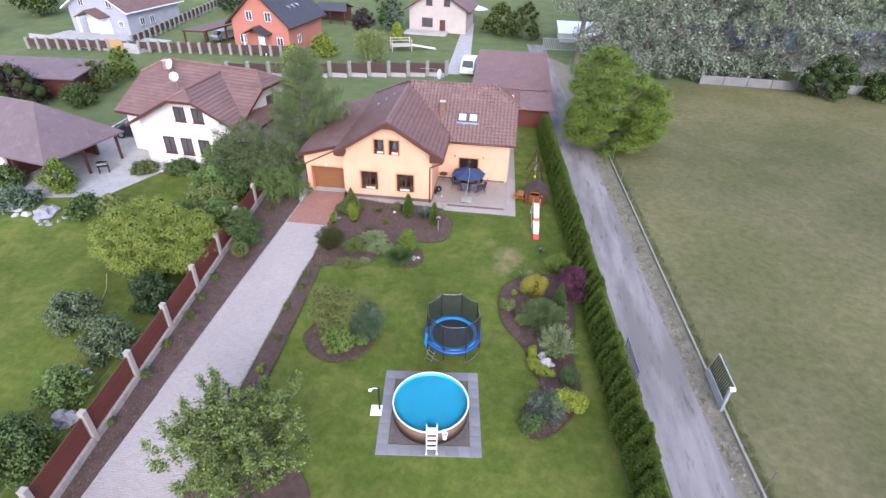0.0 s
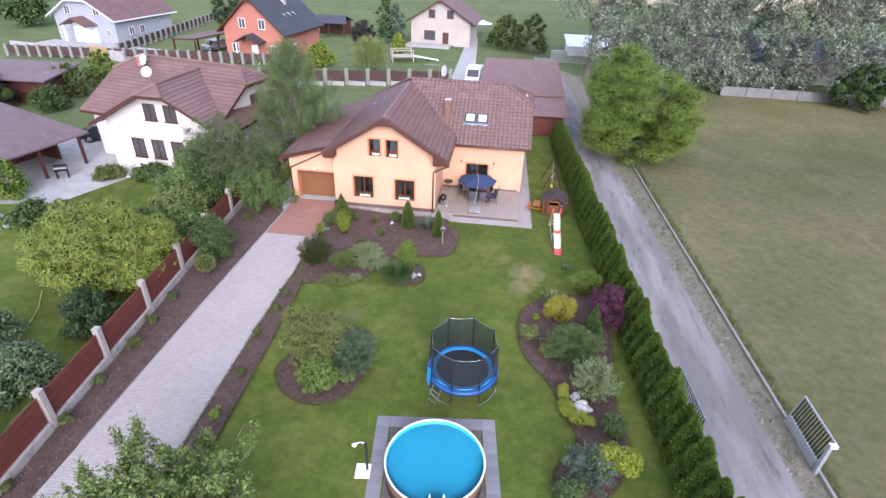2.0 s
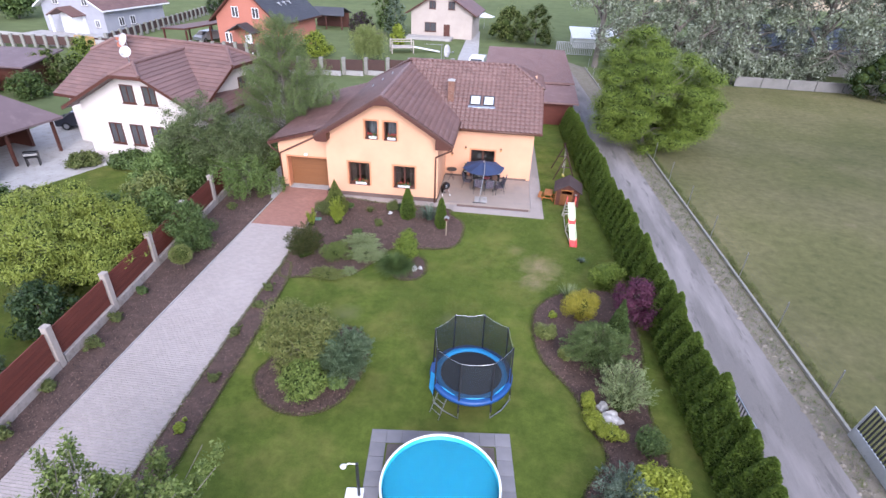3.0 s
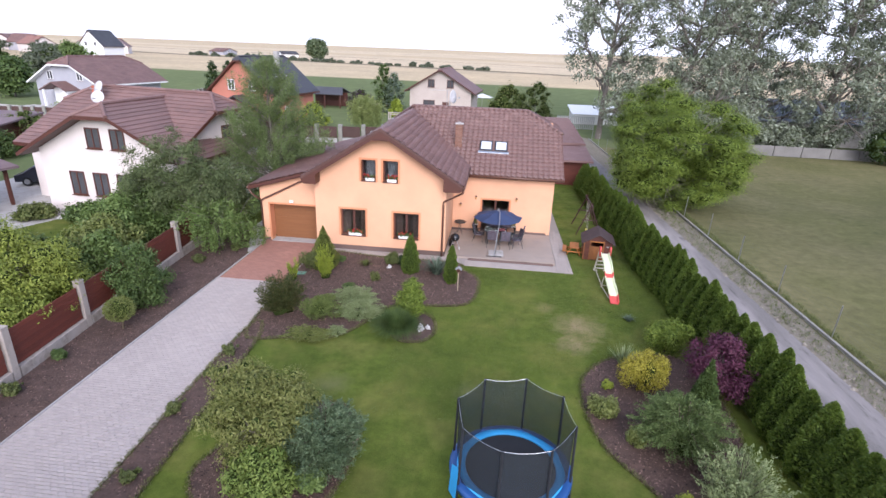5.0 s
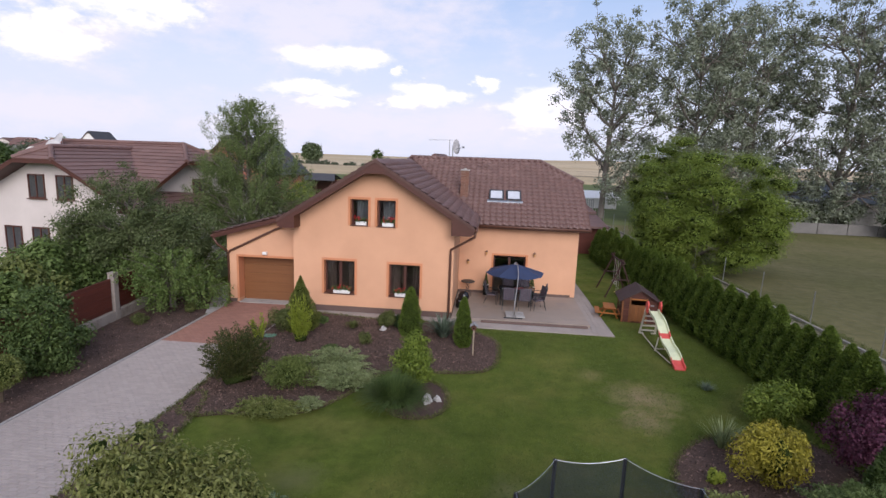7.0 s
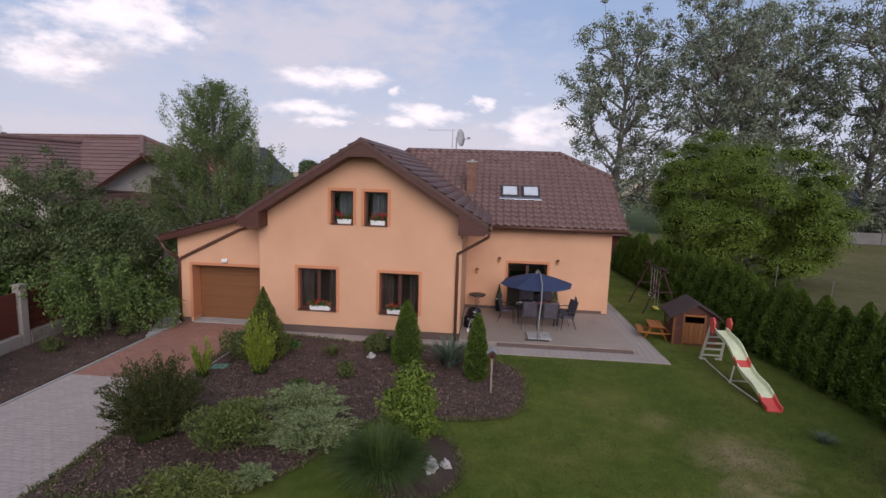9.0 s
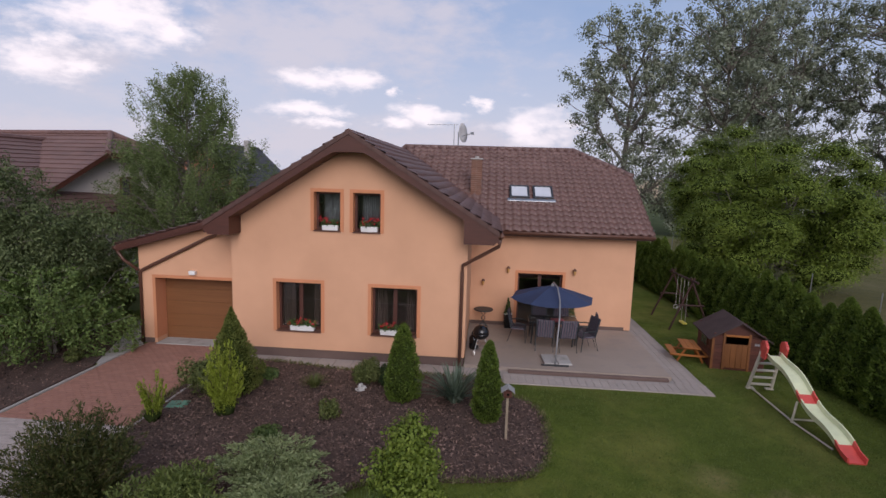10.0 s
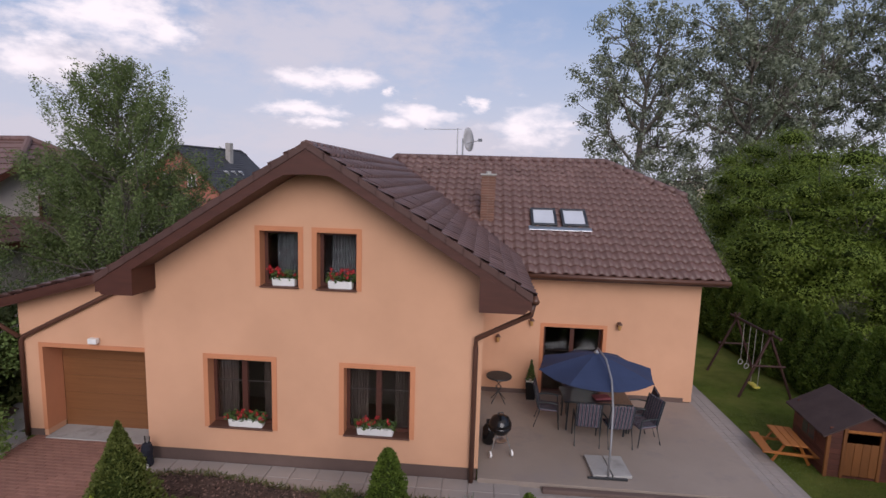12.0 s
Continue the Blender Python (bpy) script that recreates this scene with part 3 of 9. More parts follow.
def tile_mesh():
    """One interlocking S-shaped roof tile with a thick lower lip."""
    prof, v, f = tile_profile(), [], []
    for x, h in prof:
        v += [(x * TILE_W, -0.03, h + 0.062), (x * TILE_W, TILE_L + 0.03, h), (x * TILE_W, -0.03, h + 0.008)]
    for k in range(len(prof) - 1):
        a, b = 3 * k, 3 * k + 3
        f += [(a, b, b + 1, a + 1), (a + 2, b + 2, b, a)]
    return v, f


def lay_tiles(slope, margin=0.0):
    """Tile places on a slope: (u, v, width share)."""
    vmax = max(p[1] for p in slope.poly)
    out, row = [], 0
    v = 0.0
    while v + TILE_L * 0.6 < vmax:
        iv = interval(slope.poly, v + TILE_L * 0.5)
        if iv:
            u0, u1 = iv[0] + margin, iv[1] - margin
            u = math.floor(u0 / TILE_W) * TILE_W
            while u < u1 - 0.01:
                a, b = max(u, u0), min(u + TILE_W, u1)
                if b - a > 0.05:
                    out.append((a, v, (b - a) / TILE_W))
                u += TILE_W
        v += TILE_L
        row += 1
    return out


def joined_tiles(name, slope, spots, mat, parent):
    tv, tf = tile_mesh()
    tv = np.array(tv)
    base = np.array([slope.u, slope.v, slope.n])
    verts, faces = [], []
    for k, (u, v, w) in enumerate(spots):
        jog = random.uniform(-0.004, 0.004)
        loc = tv * (w, 1, 1) + (u, v, 0.002 + jog)
        verts.append(loc @ base + np.array(slope.o))
        faces += [tuple(i + k * len(tv) for i in f) for f in tf]
    ob = new(name, raw_mesh(name, np.concatenate(verts).tolist(), faces, mat, True))
    ob.parent = parent
    ob["kind"] = "stuff"
    return ob


def caps(bm, a, b, step=0.36, r=0.12):
    """A row of half-round ridge tiles from a to b."""
    a, b = Vector(a), Vector(b)
    n = max(1, int((b - a).length / step))
    d = (b - a).normalized()
    for k in range(n):
        p = a + (b - a) * (k / n)
        q = a + (b - a) * ((k + 1.12) / n)
        tube(bm, [p + Vector((0, 0, 0.0)), q + Vector((0, 0, 0.015))], r * 1.06, 8, r * 0.92)


def courses(bm, slope, step=0.36, lift=0.035):
    """Overlapping courses of tiles, each a lifted strip of separate tiles, for a roof seen from afar."""
    vmax, v = max(p[1] for p in slope.poly), 0.0
    while v + step * 0.5 < vmax:
        iv = interval(slope.poly, v + step * 0.5)
        if iv:
            u = iv[0]
            while u < iv[1] - 0.02:
                w = min(0.62, iv[1] - u)
                p = [slope.at(u, v, lift), slope.at(u + w, v, lift), slope.at(u + w, v + step, 0.004), slope.at(u, v + step, 0.004)]
                q = [slope.at(u, v, 0.0), slope.at(u + w, v, 0.0)]
                vs = [bm.verts.new(c) for c in p + q]
                bm.faces.new(vs[:4])
                bm.faces.new((vs[4], vs[5], vs[1], vs[0]))
                u += w
        v += step
    return bm


def wall_columns(bm, x0, x1, cuts, holes, top, y0, y1, z0=0.0):
    """A wall along x from solid columns that leave the holes (x0, x1, z0, z1) open; top(x) is its upper edge."""
    xs = sorted({x0, x1, *cuts, *(h[0] for h in holes), *(h[1] for h in holes)})
    xs = [x for x in xs if x0 <= x <= x1]
    for a, b in zip(xs, xs[1:]):
        gaps = sorted((h[2], h[3]) for h in holes if h[0] < (a + b) / 2 < h[1])
        lo = z0
        for g0, g1 in [*gaps, (None, None)]:
            za, zb = (g0, g0) if g0 is not None else (top(a), top(b))
            if max(za, zb) - lo > 0.01:
                c = [(a, y0, lo), (b, y0, lo), (b, y0, zb), (a, y0, za)]
                v = [bm.verts.new(p) for p in c] + [bm.verts.new((p[0], y1, p[2])) for p in c]
                for f in ((0, 1, 2, 3), (7, 6, 5, 4), (0, 4, 5, 1), (1, 5, 6, 2), (2, 6, 7, 3), (3, 7, 4, 0)):
                    bm.faces.new([v[i] for i in f])
            lo = g1
    return bm


bar_m = plain("grey_brown_bar", (0.045, 0.034, 0.03), 0.5)


def window(parent, x0, x1, z0, z1, y, mat=None, mullion=True, bars=True, at=None, glass_mat_=None):
    """A casement window set in its opening: frame, leaves and panes."""
    mat = mat or brown_wood
    w = thing_part("window", parent, at)
    bm, t = bm_new(), 0.065
    box(bm, x0, x1, y, y + 0.07, z0, z0 + t)
    box(bm, x0, x1, y, y + 0.07, z1 - t, z1)
    box(bm, x0, x0 + t, y, y + 0.07, z0 + t, z1 - t)
    box(bm, x1 - t, x1, y, y + 0.07, z0 + t, z1 - t)
    xm = (x0 + x1) / 2
    if mullion:
        box(bm, xm - 0.055, xm + 0.055, y - 0.012, y + 0.06, z0 + t, z1 - t)
    part("window_frame", bm, mat, w)
    if bars:
        bm = bm_new()
        zb = z0 + (z1 - z0) * 0.62
        spans = ((x0 + t, xm - 0.055), (xm + 0.055, x1 - t)) if mullion else ((x0 + t, x1 - t),)
        for a, b in spans:
            box(bm, a, b, y + 0.012, y + 0.03, zb, zb + 0.014)
        part("glazing_bar", bm, bar_m, w)
    for a, b in (((x0 + t, xm - 0.055), (xm + 0.055, x1 - t)) if mullion else ((x0 + t, x1 - t),)):
        bm = bm_new()
        box(bm, a, b, y + 0.035, y + 0.045, z0 + t, z1 - t)
        p = part("pane", bm, glass_mat_ or glass, w)
        p.visible_shadow = False
    return w


def thing_part(name, parent, at=None):
    """An empty joint under a thing, for a part that has pieces of its own."""
    ob = new(name)
    ob.parent = parent
    if at is not None:
        ob.matrix_basis = at
    return ob


# the house with the terrace
YG, YM, YB = 31.85, 36.09, 45.6
GX0, GX1, MX1, AX = -9.45, -2.65, 3.06, -5.85
RIDGE_Z, RIDGE_Y = 6.62, 40.9
F_EAVE_Y, F_EAVE_Z = 35.6, 3.58
FS = (RIDGE_Z - F_EAVE_Z) / (RIDGE_Y - F_EAVE_Y)
GR_Z = 6.45
SL = 0.632
EL = (-9.88, GR_Z - SL * (AX + 9.88))
ER = (-1.83, GR_Z - SL * (-1.83 - AX))
GR_Y = F_EAVE_Y + (GR_Z - F_EAVE_Z) / FS
YO = 31.18
house = thing("family_house", "peach rendered house with brown tiled roofs, terrace side and garage", "house", 0, 0, 0)

gable_top = lambda x: GR_Z - 0.16 - SL * abs(x - AX)
W1, W2 = (-8.14, -6.80, 0.80, 2.26), (-5.36, -4.02, 0.80, 2.22)
U1, U2 = (-7.02, -6.24, 3.76, 4.87), (-5.9, -5.10, 3.75, 4.87)
bm = wall_columns(bm_new(), GX0, GX1, [AX], [W1, W2, U1, U2], gable_top, YG, YG + 0.38, 0.28)
part("wall", bm, plaster, house)
bm = bm_new()
box(bm, GX1 - 0.38, GX1, YG + 0.38, YM, 0.28, 4.1)
box(bm, GX0, GX0 + 0.38, YG + 0.38, YB, 0.28, 4.1)
part("wall", bm, plaster, house)
PD = (-0.98, 0.62, 0.14, 2.06)
bm = wall_columns(bm_new(), GX1, MX1, [], [PD], lambda x: 3.72, YM, YM + 0.38, 0.14)
part("wall", bm, plaster, house)
bm = bm_new()
ztop = lambda y: 3.72 + FS * (min(y, 2 * RIDGE_Y - y) - YM)
ys = [YM + 0.38, RIDGE_Y, YB]
for a, b in zip(ys, ys[1:]):
    c = [(MX1, a, 0.14), (MX1, b, 0.14), (MX1, b, min(ztop(b), 6.0)), (MX1, a, min(ztop(a), 6.0))]
    v = [bm.verts.new(p) for p in c] + [bm.verts.new((MX1 - 0.38, p[1], p[2])) for p in c]
    for f in ((0, 1, 2, 3), (7, 6, 5, 4), (0, 4, 5, 1), (1, 5, 6, 2), (2, 6, 7, 3), (3, 7, 4, 0)):
        bm.faces.new([v[i] for i in f])
box(bm, GX0, MX1 - 0.38, YB - 0.38, YB, 0.14, 3.6)
part("wall", bm, plaster, house)
YGA, GAX0 = 32.45, -12.70
gar_roof = lambda x: 3.80 + 0.285 * (x + 10.5)
gar_top = lambda x: gar_roof(x) - 0.16
GD = (-12.2, -9.47, 0.0, 2.08)
bm = wall_columns(bm_new(), GAX0, GX0, [], [GD], gar_top, YGA, YGA + 0.5, 0.0)
box(bm, GAX0, GAX0 + 0.3, YGA + 0.5, 43.5, 0.0, 2.75)
part("wall", bm, plaster, house)
bm = bm_new()
box(bm, GX0 + 0.03, GX1 - 0.03, YG + 0.03, YG + 0.4, 0.0, 0.28)
box(bm, GX1 - 0.4, GX1 - 0.03, YG + 0.4, YM, 0.0, 0.28)
box(bm, GX1, MX1 - 0.025, YM + 0.025, YM + 0.4, 0.0, 0.15)
box(bm, MX1 - 0.4, MX1 - 0.025, YM + 0.4, YB, 0.0, 0.15)
box(bm, GX0 + 0.03, GX0 + 0.4, YG + 0.4, YB, 0.0, 0.28)
box(bm, GAX0 - 0.012, GD[0] - 0.09, YGA - 0.012, YGA + 0.3, 0.0, 0.16)
box(bm, PD[1] + 0.1, MX1 - 0.22, YM - 0.014, YM + 0.02, 0.1, 0.245)
box(bm, GX1 - 0.03, PD[0] - 0.1, YM - 0.014, YM + 0.02, 0.1, 0.245)
part("plinth", bm, plinth_m, house, "dark brown plinth")


def casing(name, x0, x1, z0, z1, y, w, depth, bottom=False):
    """The painted band round an opening, wrapped into its reveal."""
    bm = bm_new()
    box(bm, x0 - w, x0, y - 0.018, y + 0.004, z0 - (w if bottom else 0), z1 + w)
    box(bm, x1, x1 + w, y - 0.018, y + 0.004, z0 - (w if bottom else 0), z1 + w)
    box(bm, x0, x1, y - 0.018, y + 0.004, z1, z1 + w)
    box(bm, x0, x0 + 0.012, y - 0.018, y + depth, z0, z1)
    box(bm, x1 - 0.012, x1, y - 0.018, y + depth, z0, z1)
    box(bm, x0 + 0.012, x1 - 0.012, y - 0.018, y + depth, z1 - 0.012, z1)
    return part("casing", bm, plaster_trim, house, "orange painted band round an opening")


for hole in (W1, W2, U1, U2):
    big = hole in (W1, W2)
    casing("casing", hole[0], hole[1], hole[2], hole[3], YG, 0.085, 0.22)
    w = window(house, hole[0] + 0.012, hole[1] - 0.012, hole[2] + 0.03, hole[3] - 0.012, YG + 0.22, mullion=big, bars=big)
    bm = bm_new()
    box(bm, hole[0], hole[1], YG - 0.05, YG + 0.24, hole[2] - 0.01, hole[2] + 0.022, 0.006)
    part("window_sill", bm, brown_metal, w)
casing("casing", PD[0], PD[1], PD[2], PD[3], YM, 0.085, 0.2)
window(house, PD[0] + 0.012, PD[1] - 0.012, PD[2], PD[3] - 0.012, YM + 0.2, mullion=True, bars=True)
casing("casing", GD[0], GD[1] - 0.01, 0.16, GD[3], YGA, 0.08, 0.5)

# garage door: five sections with rails
door_m = surf("garage_door_panel", (0.165, 0.066, 0.024), (0.225, 0.096, 0.036), 30, 2, 0.5, 0.15, 0.003, stretch=(0.3, 1, 8))
gdoor = thing_part("garage_door", house)
for k in range(5):
    bm = bm_new()
    z = 0.01 + k * 0.412
    box(bm, GD[0] + 0.014, GD[1] - 0.014, YGA + 0.505, YGA + 0.545, z, z + 0.409, 0.003)
    part("door_section", bm, door_m, gdoor)
bm = bm_new()
box(bm, GD[1] - 0.2, GD[1] - 0.12, YGA + 0.48, YGA + 0.505, 0.95, 1.1, 0.008)
part("handle", bm, black_en, gdoor)

part("threshold", box(bm_new(), GD[0] + 0.014, GD[1] - 0.014, YGA - 0.12, YGA + 0.56, -0.05, 0.036, 0.008), concrete, house, "pale concrete threshold of the garage")

# unseen dark floors added so that no lawn shows through the panes
inside_m = surf("dark_added_floor", (0.07, 0.045, 0.03), (0.10, 0.065, 0.042), 20, 2, 0.6, 0.1)
part("inner_floor", box(box(bm_new(), GX0 + 0.4, GX1 - 0.4, YG + 0.4, YB - 0.4, 0.2, 0.3), GX1 - 0.39, MX1 - 0.4, YM + 0.4, YB - 0.4, 0.05, 0.13), inside_m, house, "added dark floor behind the windows")
# unseen walls added to keep the windows dark; the dimness is in their colour
dim_wall_m = surf("dim_painted_wall", (0.10, 0.075, 0.06), (0.14, 0.105, 0.085), 20, 1.0, 0.9, 0.1, 0.003)
part("inner_wall", box(bm_new(), GX0 + 0.4, GX1 - 0.4, YG + 2.6, YG + 2.7, 0.3, 2.6), dim_wall_m, house, "added wall behind the windows, dimness in its colour")
part("inner_wall", box(bm_new(), AX - 1.7, AX + 1.4, YG + 2.6, YG + 2.7, 2.85, 5.0), dim_wall_m, house)
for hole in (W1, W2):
    part("inner_wall", box(bm_new(), hole[0] - 0.5, hole[0] - 0.42, YG + 0.4, YG + 2.6, 0.3, 2.6), dim_wall_m, house)


def curtain(x0, x1, z0, z1, y, mat):
    """A hanging length of cloth in soft folds."""
    bm = bm_new()
    n = 28
    rows = [[bm.verts.new((x0 + (x1 - x0) * k / n, y + 0.03 * math.sin(k * 1.9) + 0.012 * math.sin(k * 0.7), z)) for k in range(n + 1)] for z in (z0, z1)]
    for k in range(n):
        bm.faces.new((rows[0][k], rows[0][k + 1], rows[1][k + 1], rows[1][k]))
    part("curtain", bm, mat, house, "pale net curtain", True)


lace_m = surf("pale_net_cloth", (0.028, 0.029, 0.032), (0.1, 0.102, 0.11), 9, 6, 0.9, 0.2, 0.004)
for hole in (U1, U2):
    curtain(hole[0] + 0.2, hole[1] - 0.1, hole[2] + 0.1, hole[3], YG + 0.42, lace_m)
brown_cloth = surf("brown_curtain_cloth", (0.03, 0.018, 0.014), (0.058, 0.036, 0.028), 14, 5, 0.95, 0.2, 0.004)
for hole in (W1, W2):
    curtain(hole[0] - 0.1, hole[0] + 0.4, hole[2] - 0.2, hole[3] + 0.05, YG + 0.5, brown_cloth)
    curtain(hole[1] - 0.38, hole[1] + 0.1, hole[2] - 0.2, hole[3] + 0.05, YG + 0.5, brown_cloth)
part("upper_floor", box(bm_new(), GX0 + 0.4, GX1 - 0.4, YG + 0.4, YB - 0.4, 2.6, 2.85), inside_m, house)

# roof planes
slopes = dict(
    right=Slope([(ER[0], YO, ER[1]), (ER[0], F_EAVE_Y + (ER[1] - F_EAVE_Z) / FS, ER[1]), (AX, GR_Y, GR_Z), (AX, YO, GR_Z)]),
    left=Slope([(EL[0], 45.0, EL[1]), (EL[0], YO, EL[1]), (AX, YO, GR_Z), (AX, 2 * RIDGE_Y - GR_Y, GR_Z)]),
    garage=Slope([(-13.1, 44.0, gar_roof(-13.1)), (-13.1, YGA - 0.4, gar_roof(-13.1)), (-9.6, YGA - 0.4, gar_roof(-9.6)), (-9.6, 44.0, gar_roof(-9.6))]),
    front=Slope([(ER[0] + 0.02, F_EAVE_Y, F_EAVE_Z), (3.5, F_EAVE_Y, F_EAVE_Z), (3.5, 39.05, F_EAVE_Z + FS * 3.45), (1.42, RIDGE_Y, RIDGE_Z), (AX + 0.3, RIDGE_Y, RIDGE_Z), (AX, GR_Y, GR_Z), (ER[0] + 0.02, F_EAVE_Y + (ER[1] - F_EAVE_Z) / FS, ER[1])]),
    hip=Slope([(3.5, 39.05, F_EAVE_Z + FS * 3.45), (3.5, 2 * RIDGE_Y - 39.05, F_EAVE_Z + FS * 3.45), (1.42, RIDGE_Y, RIDGE_Z)]),
    back=Slope([(3.5, 46.2, F_EAVE_Z), (EL[0], 46.2, F_EAVE_Z), (AX, RIDGE_Y, RIDGE_Z), (1.42, RIDGE_Y, RIDGE_Z), (3.5, 2 * RIDGE_Y - 39.05, F_EAVE_Z + FS * 3.45)]),
)
roof = thing_part("roof", house)
bm = bm_new()
for s in slopes.values():
    slab(bm, [c - Vector((0, 0, 0.03)) for c in s.corners], 0.13)
part("roof_deck", bm, brown_wood, roof)
for key, s in slopes.items():
    if key != "front":
        joined_tiles("roof_tiles", s, lay_tiles(s), tile_join, roof)
tv, tf = tile_mesh()
tile_me = raw_mesh("roof_tile", tv, tf, tile_m, True)
s = slopes["front"]
spots = lay_tiles(s)
near = spots[:300]
for u, v, w in near:
    piece("roof_tile", tile_me, roof, s.place(u, v) @ Matrix.Diagonal((w, 1, 1, 1)))
joined_tiles("roof_tiles", s, spots[300:], tile_join, roof)
bm = bm_new()
caps(bm, (AX, YO - 0.02, GR_Z - 0.03), (AX, GR_Y, GR_Z - 0.03))
caps(bm, (AX, RIDGE_Y, RIDGE_Z + 0.015), (1.45, RIDGE_Y, RIDGE_Z + 0.015))
caps(bm, (3.52, 39.0, F_EAVE_Z + FS * 3.45 + 0.02), (1.42, RIDGE_Y, RIDGE_Z + 0.02))
caps(bm, (3.52, 2 * RIDGE_Y - 39.0, F_EAVE_Z + FS * 3.45 + 0.02), (1.42, RIDGE_Y, RIDGE_Z + 0.02))
caps(bm, (EL[0], 45.6, EL[1] + 0.02), (AX, RIDGE_Y, RIDGE_Z + 0.02))
part("ridge_tiles", bm, tile_join, roof, smooth=True)
bm = bm_new()
a, b = Vector((ER[0], F_EAVE_Y + (ER[1] - F_EAVE_Z) / FS, ER[1] + 0.03)), Vector((AX, GR_Y, GR_Z + 0.03))
side = Vector((0.13, 0.1, 0))
vs = [bm.verts.new(p) for p in (a - side, a + side, b + side, b - side)]
bm.faces.new(vs)
part("valley_flashing", bm, brown_metal, roof)
# ventilation tiles near the ridge
for x in (-4.6, -3.2, -1.6, -0.2, 1.0):
    bm = bm_new()
    z = RIDGE_Z - 0.42
    y = F_EAVE_Y + (z - F_EAVE_Z) / FS
    box(bm, x - 0.09, x + 0.09, y - 0.12, y + 0.12, z + 0.02, z + 0.1, 0.02)
    part("vent_tile", bm, tile_m, roof)
# verge boards and soffit of the street gable
bm = bm_new()
low = lambda x: min(GR_Z - SL * abs(x - AX) - 0.24, 5.95 - 0.1 * (x - AX) ** 2)
xs = [EL[0] + (ER[0] - EL[0]) * k / 40 for k in range(41)] + [AX]
xs.sort()
for xa, xb in zip(xs, xs[1:]):
    p = [(xa, low(xa)), (xb, low(xb)), (xb, GR_Z - SL * abs(xb - AX) - 0.03), (xa, GR_Z - SL * abs(xa - AX) - 0.03)]
    v = [bm.verts.new((x, YO - 0.03, z)) for x, z in p] + [bm.verts.new((x, YO + 0.02, z)) for x, z in p]
    for f in ((0, 1, 2, 3), (7, 6, 5, 4), (0, 4, 5, 1), (1, 5, 6, 2), (2, 6, 7, 3), (3, 7, 4, 0)):
        bm.faces.new([v[i] for i in f])
    q = [(xa, low(xa)), (xb, low(xb))]
    v = [bm.verts.new((x, y, z + dz)) for dz in (0, 0.03) for x, z, y in ((q[0][0], q[0][1], YO + 0.02), (q[1][0], q[1][1], YO + 0.02), (q[1][0], q[1][1], YG), (q[0][0], q[0][1], YG))]
    for f in ((3, 2, 1, 0), (4, 5, 6, 7), (0, 1, 5, 4), (1, 2, 6, 5), (2, 3, 7, 6), (3, 0, 4, 7)):
        bm.faces.new([v[i] for i in f])
for ex, ez in (EL, ER):
    inner = -9.15 if ex < AX else -2.75
    s = 1 if ex < AX else -1
    rim = [(ex + s * 0.12, 3.63), (inner, 3.63), (inner, low(inner) + 0.04), (ex + s * 0.004, ez - 0.05), (ex + s * 0.004, ez - 0.14)]
    va, vb = [bm.verts.new((x, YO - 0.034, z)) for x, z in rim], [bm.verts.new((x, YG - 0.004, z)) for x, z in rim]
    bm.faces.new(va)
    bm.faces.new(vb[::-1])
    for i in range(5):
        j = (i + 1) % 5
        bm.faces.new((va[i], vb[i], vb[j], va[j]))
bmesh.ops.recalc_face_normals(bm, faces=bm.faces)
part("verge_board", bm, brown_wood, roof, "dark brown stained boards with an arched peak")
# verge tiles that fold over the gable's edge
verge_m = surf("dark_verge_tile", (0.07, 0.032, 0.025), (0.1, 0.048, 0.038), 35, 0.7, 0.6, 0.3, 0.004, vary=0.08)
for sx, ex in ((-1, EL[0]), (1, ER[0])):
    n = 13
    for k in range(n):
        xa, xb = AX + (ex - AX) * k / n, AX + (ex - AX) * (k + 1.04) / n
        za, zb = GR_Z - SL * abs(xa - AX), GR_Z - SL * abs(xb - AX)
        bm = bm_new()
        c = [(xa, za - 0.05), (xb, zb - 0.045), (xb, zb + 0.092), (xa, za + 0.076)]
        va, vb = [bm.verts.new((x, YO - 0.05, z)) for x, z in c], [bm.verts.new((x, YO + 0.1, z)) for x, z in c]
        bm.faces.new(va)
        bm.faces.new(vb[::-1])
        for i in range(4):
            j = (i + 1) % 4
            bm.faces.new((va[i], vb[i], vb[j], va[j]))
        bmesh.ops.recalc_face_normals(bm, faces=bm.faces)
        part("verge_tile", bm, verge_m, roof)
bm = bm_new()
box(bm, -13.12, -9.6, YGA - 0.42, YGA - 0.37, -0.1, 0.03)
for v in bm.verts:
    v.co.z += gar_roof(v.co.x)
part("verge_board", bm, brown_wood, roof)
# gutters and downpipes
bm = bm_new()
tube(bm, [(ER[0] + 0.08, F_EAVE_Y - 0.06, F_EAVE_Z - 0.05), (3.52, F_EAVE_Y - 0.06, F_EAVE_Z - 0.05)], 0.065, 10)
part("gutter", bm, brown_metal, house, smooth=True)
bm = bm_new()
tube(bm, [(ER[0] + 0.07, YO, ER[1] - 0.05), (ER[0] + 0.07, F_EAVE_Y + 0.4, ER[1] - 0.05)], 0.065, 10)
part("gutter", bm, brown_metal, house, smooth=True)
bm = tube(bm_new(), [(-13.17, YGA - 0.4, gar_roof(-13.1) - 0.07), (-13.17, 44, gar_roof(-13.1) - 0.07)], 0.065, 10)
part("gutter", bm, brown_metal, house, smooth=True)
bm = bm_new()
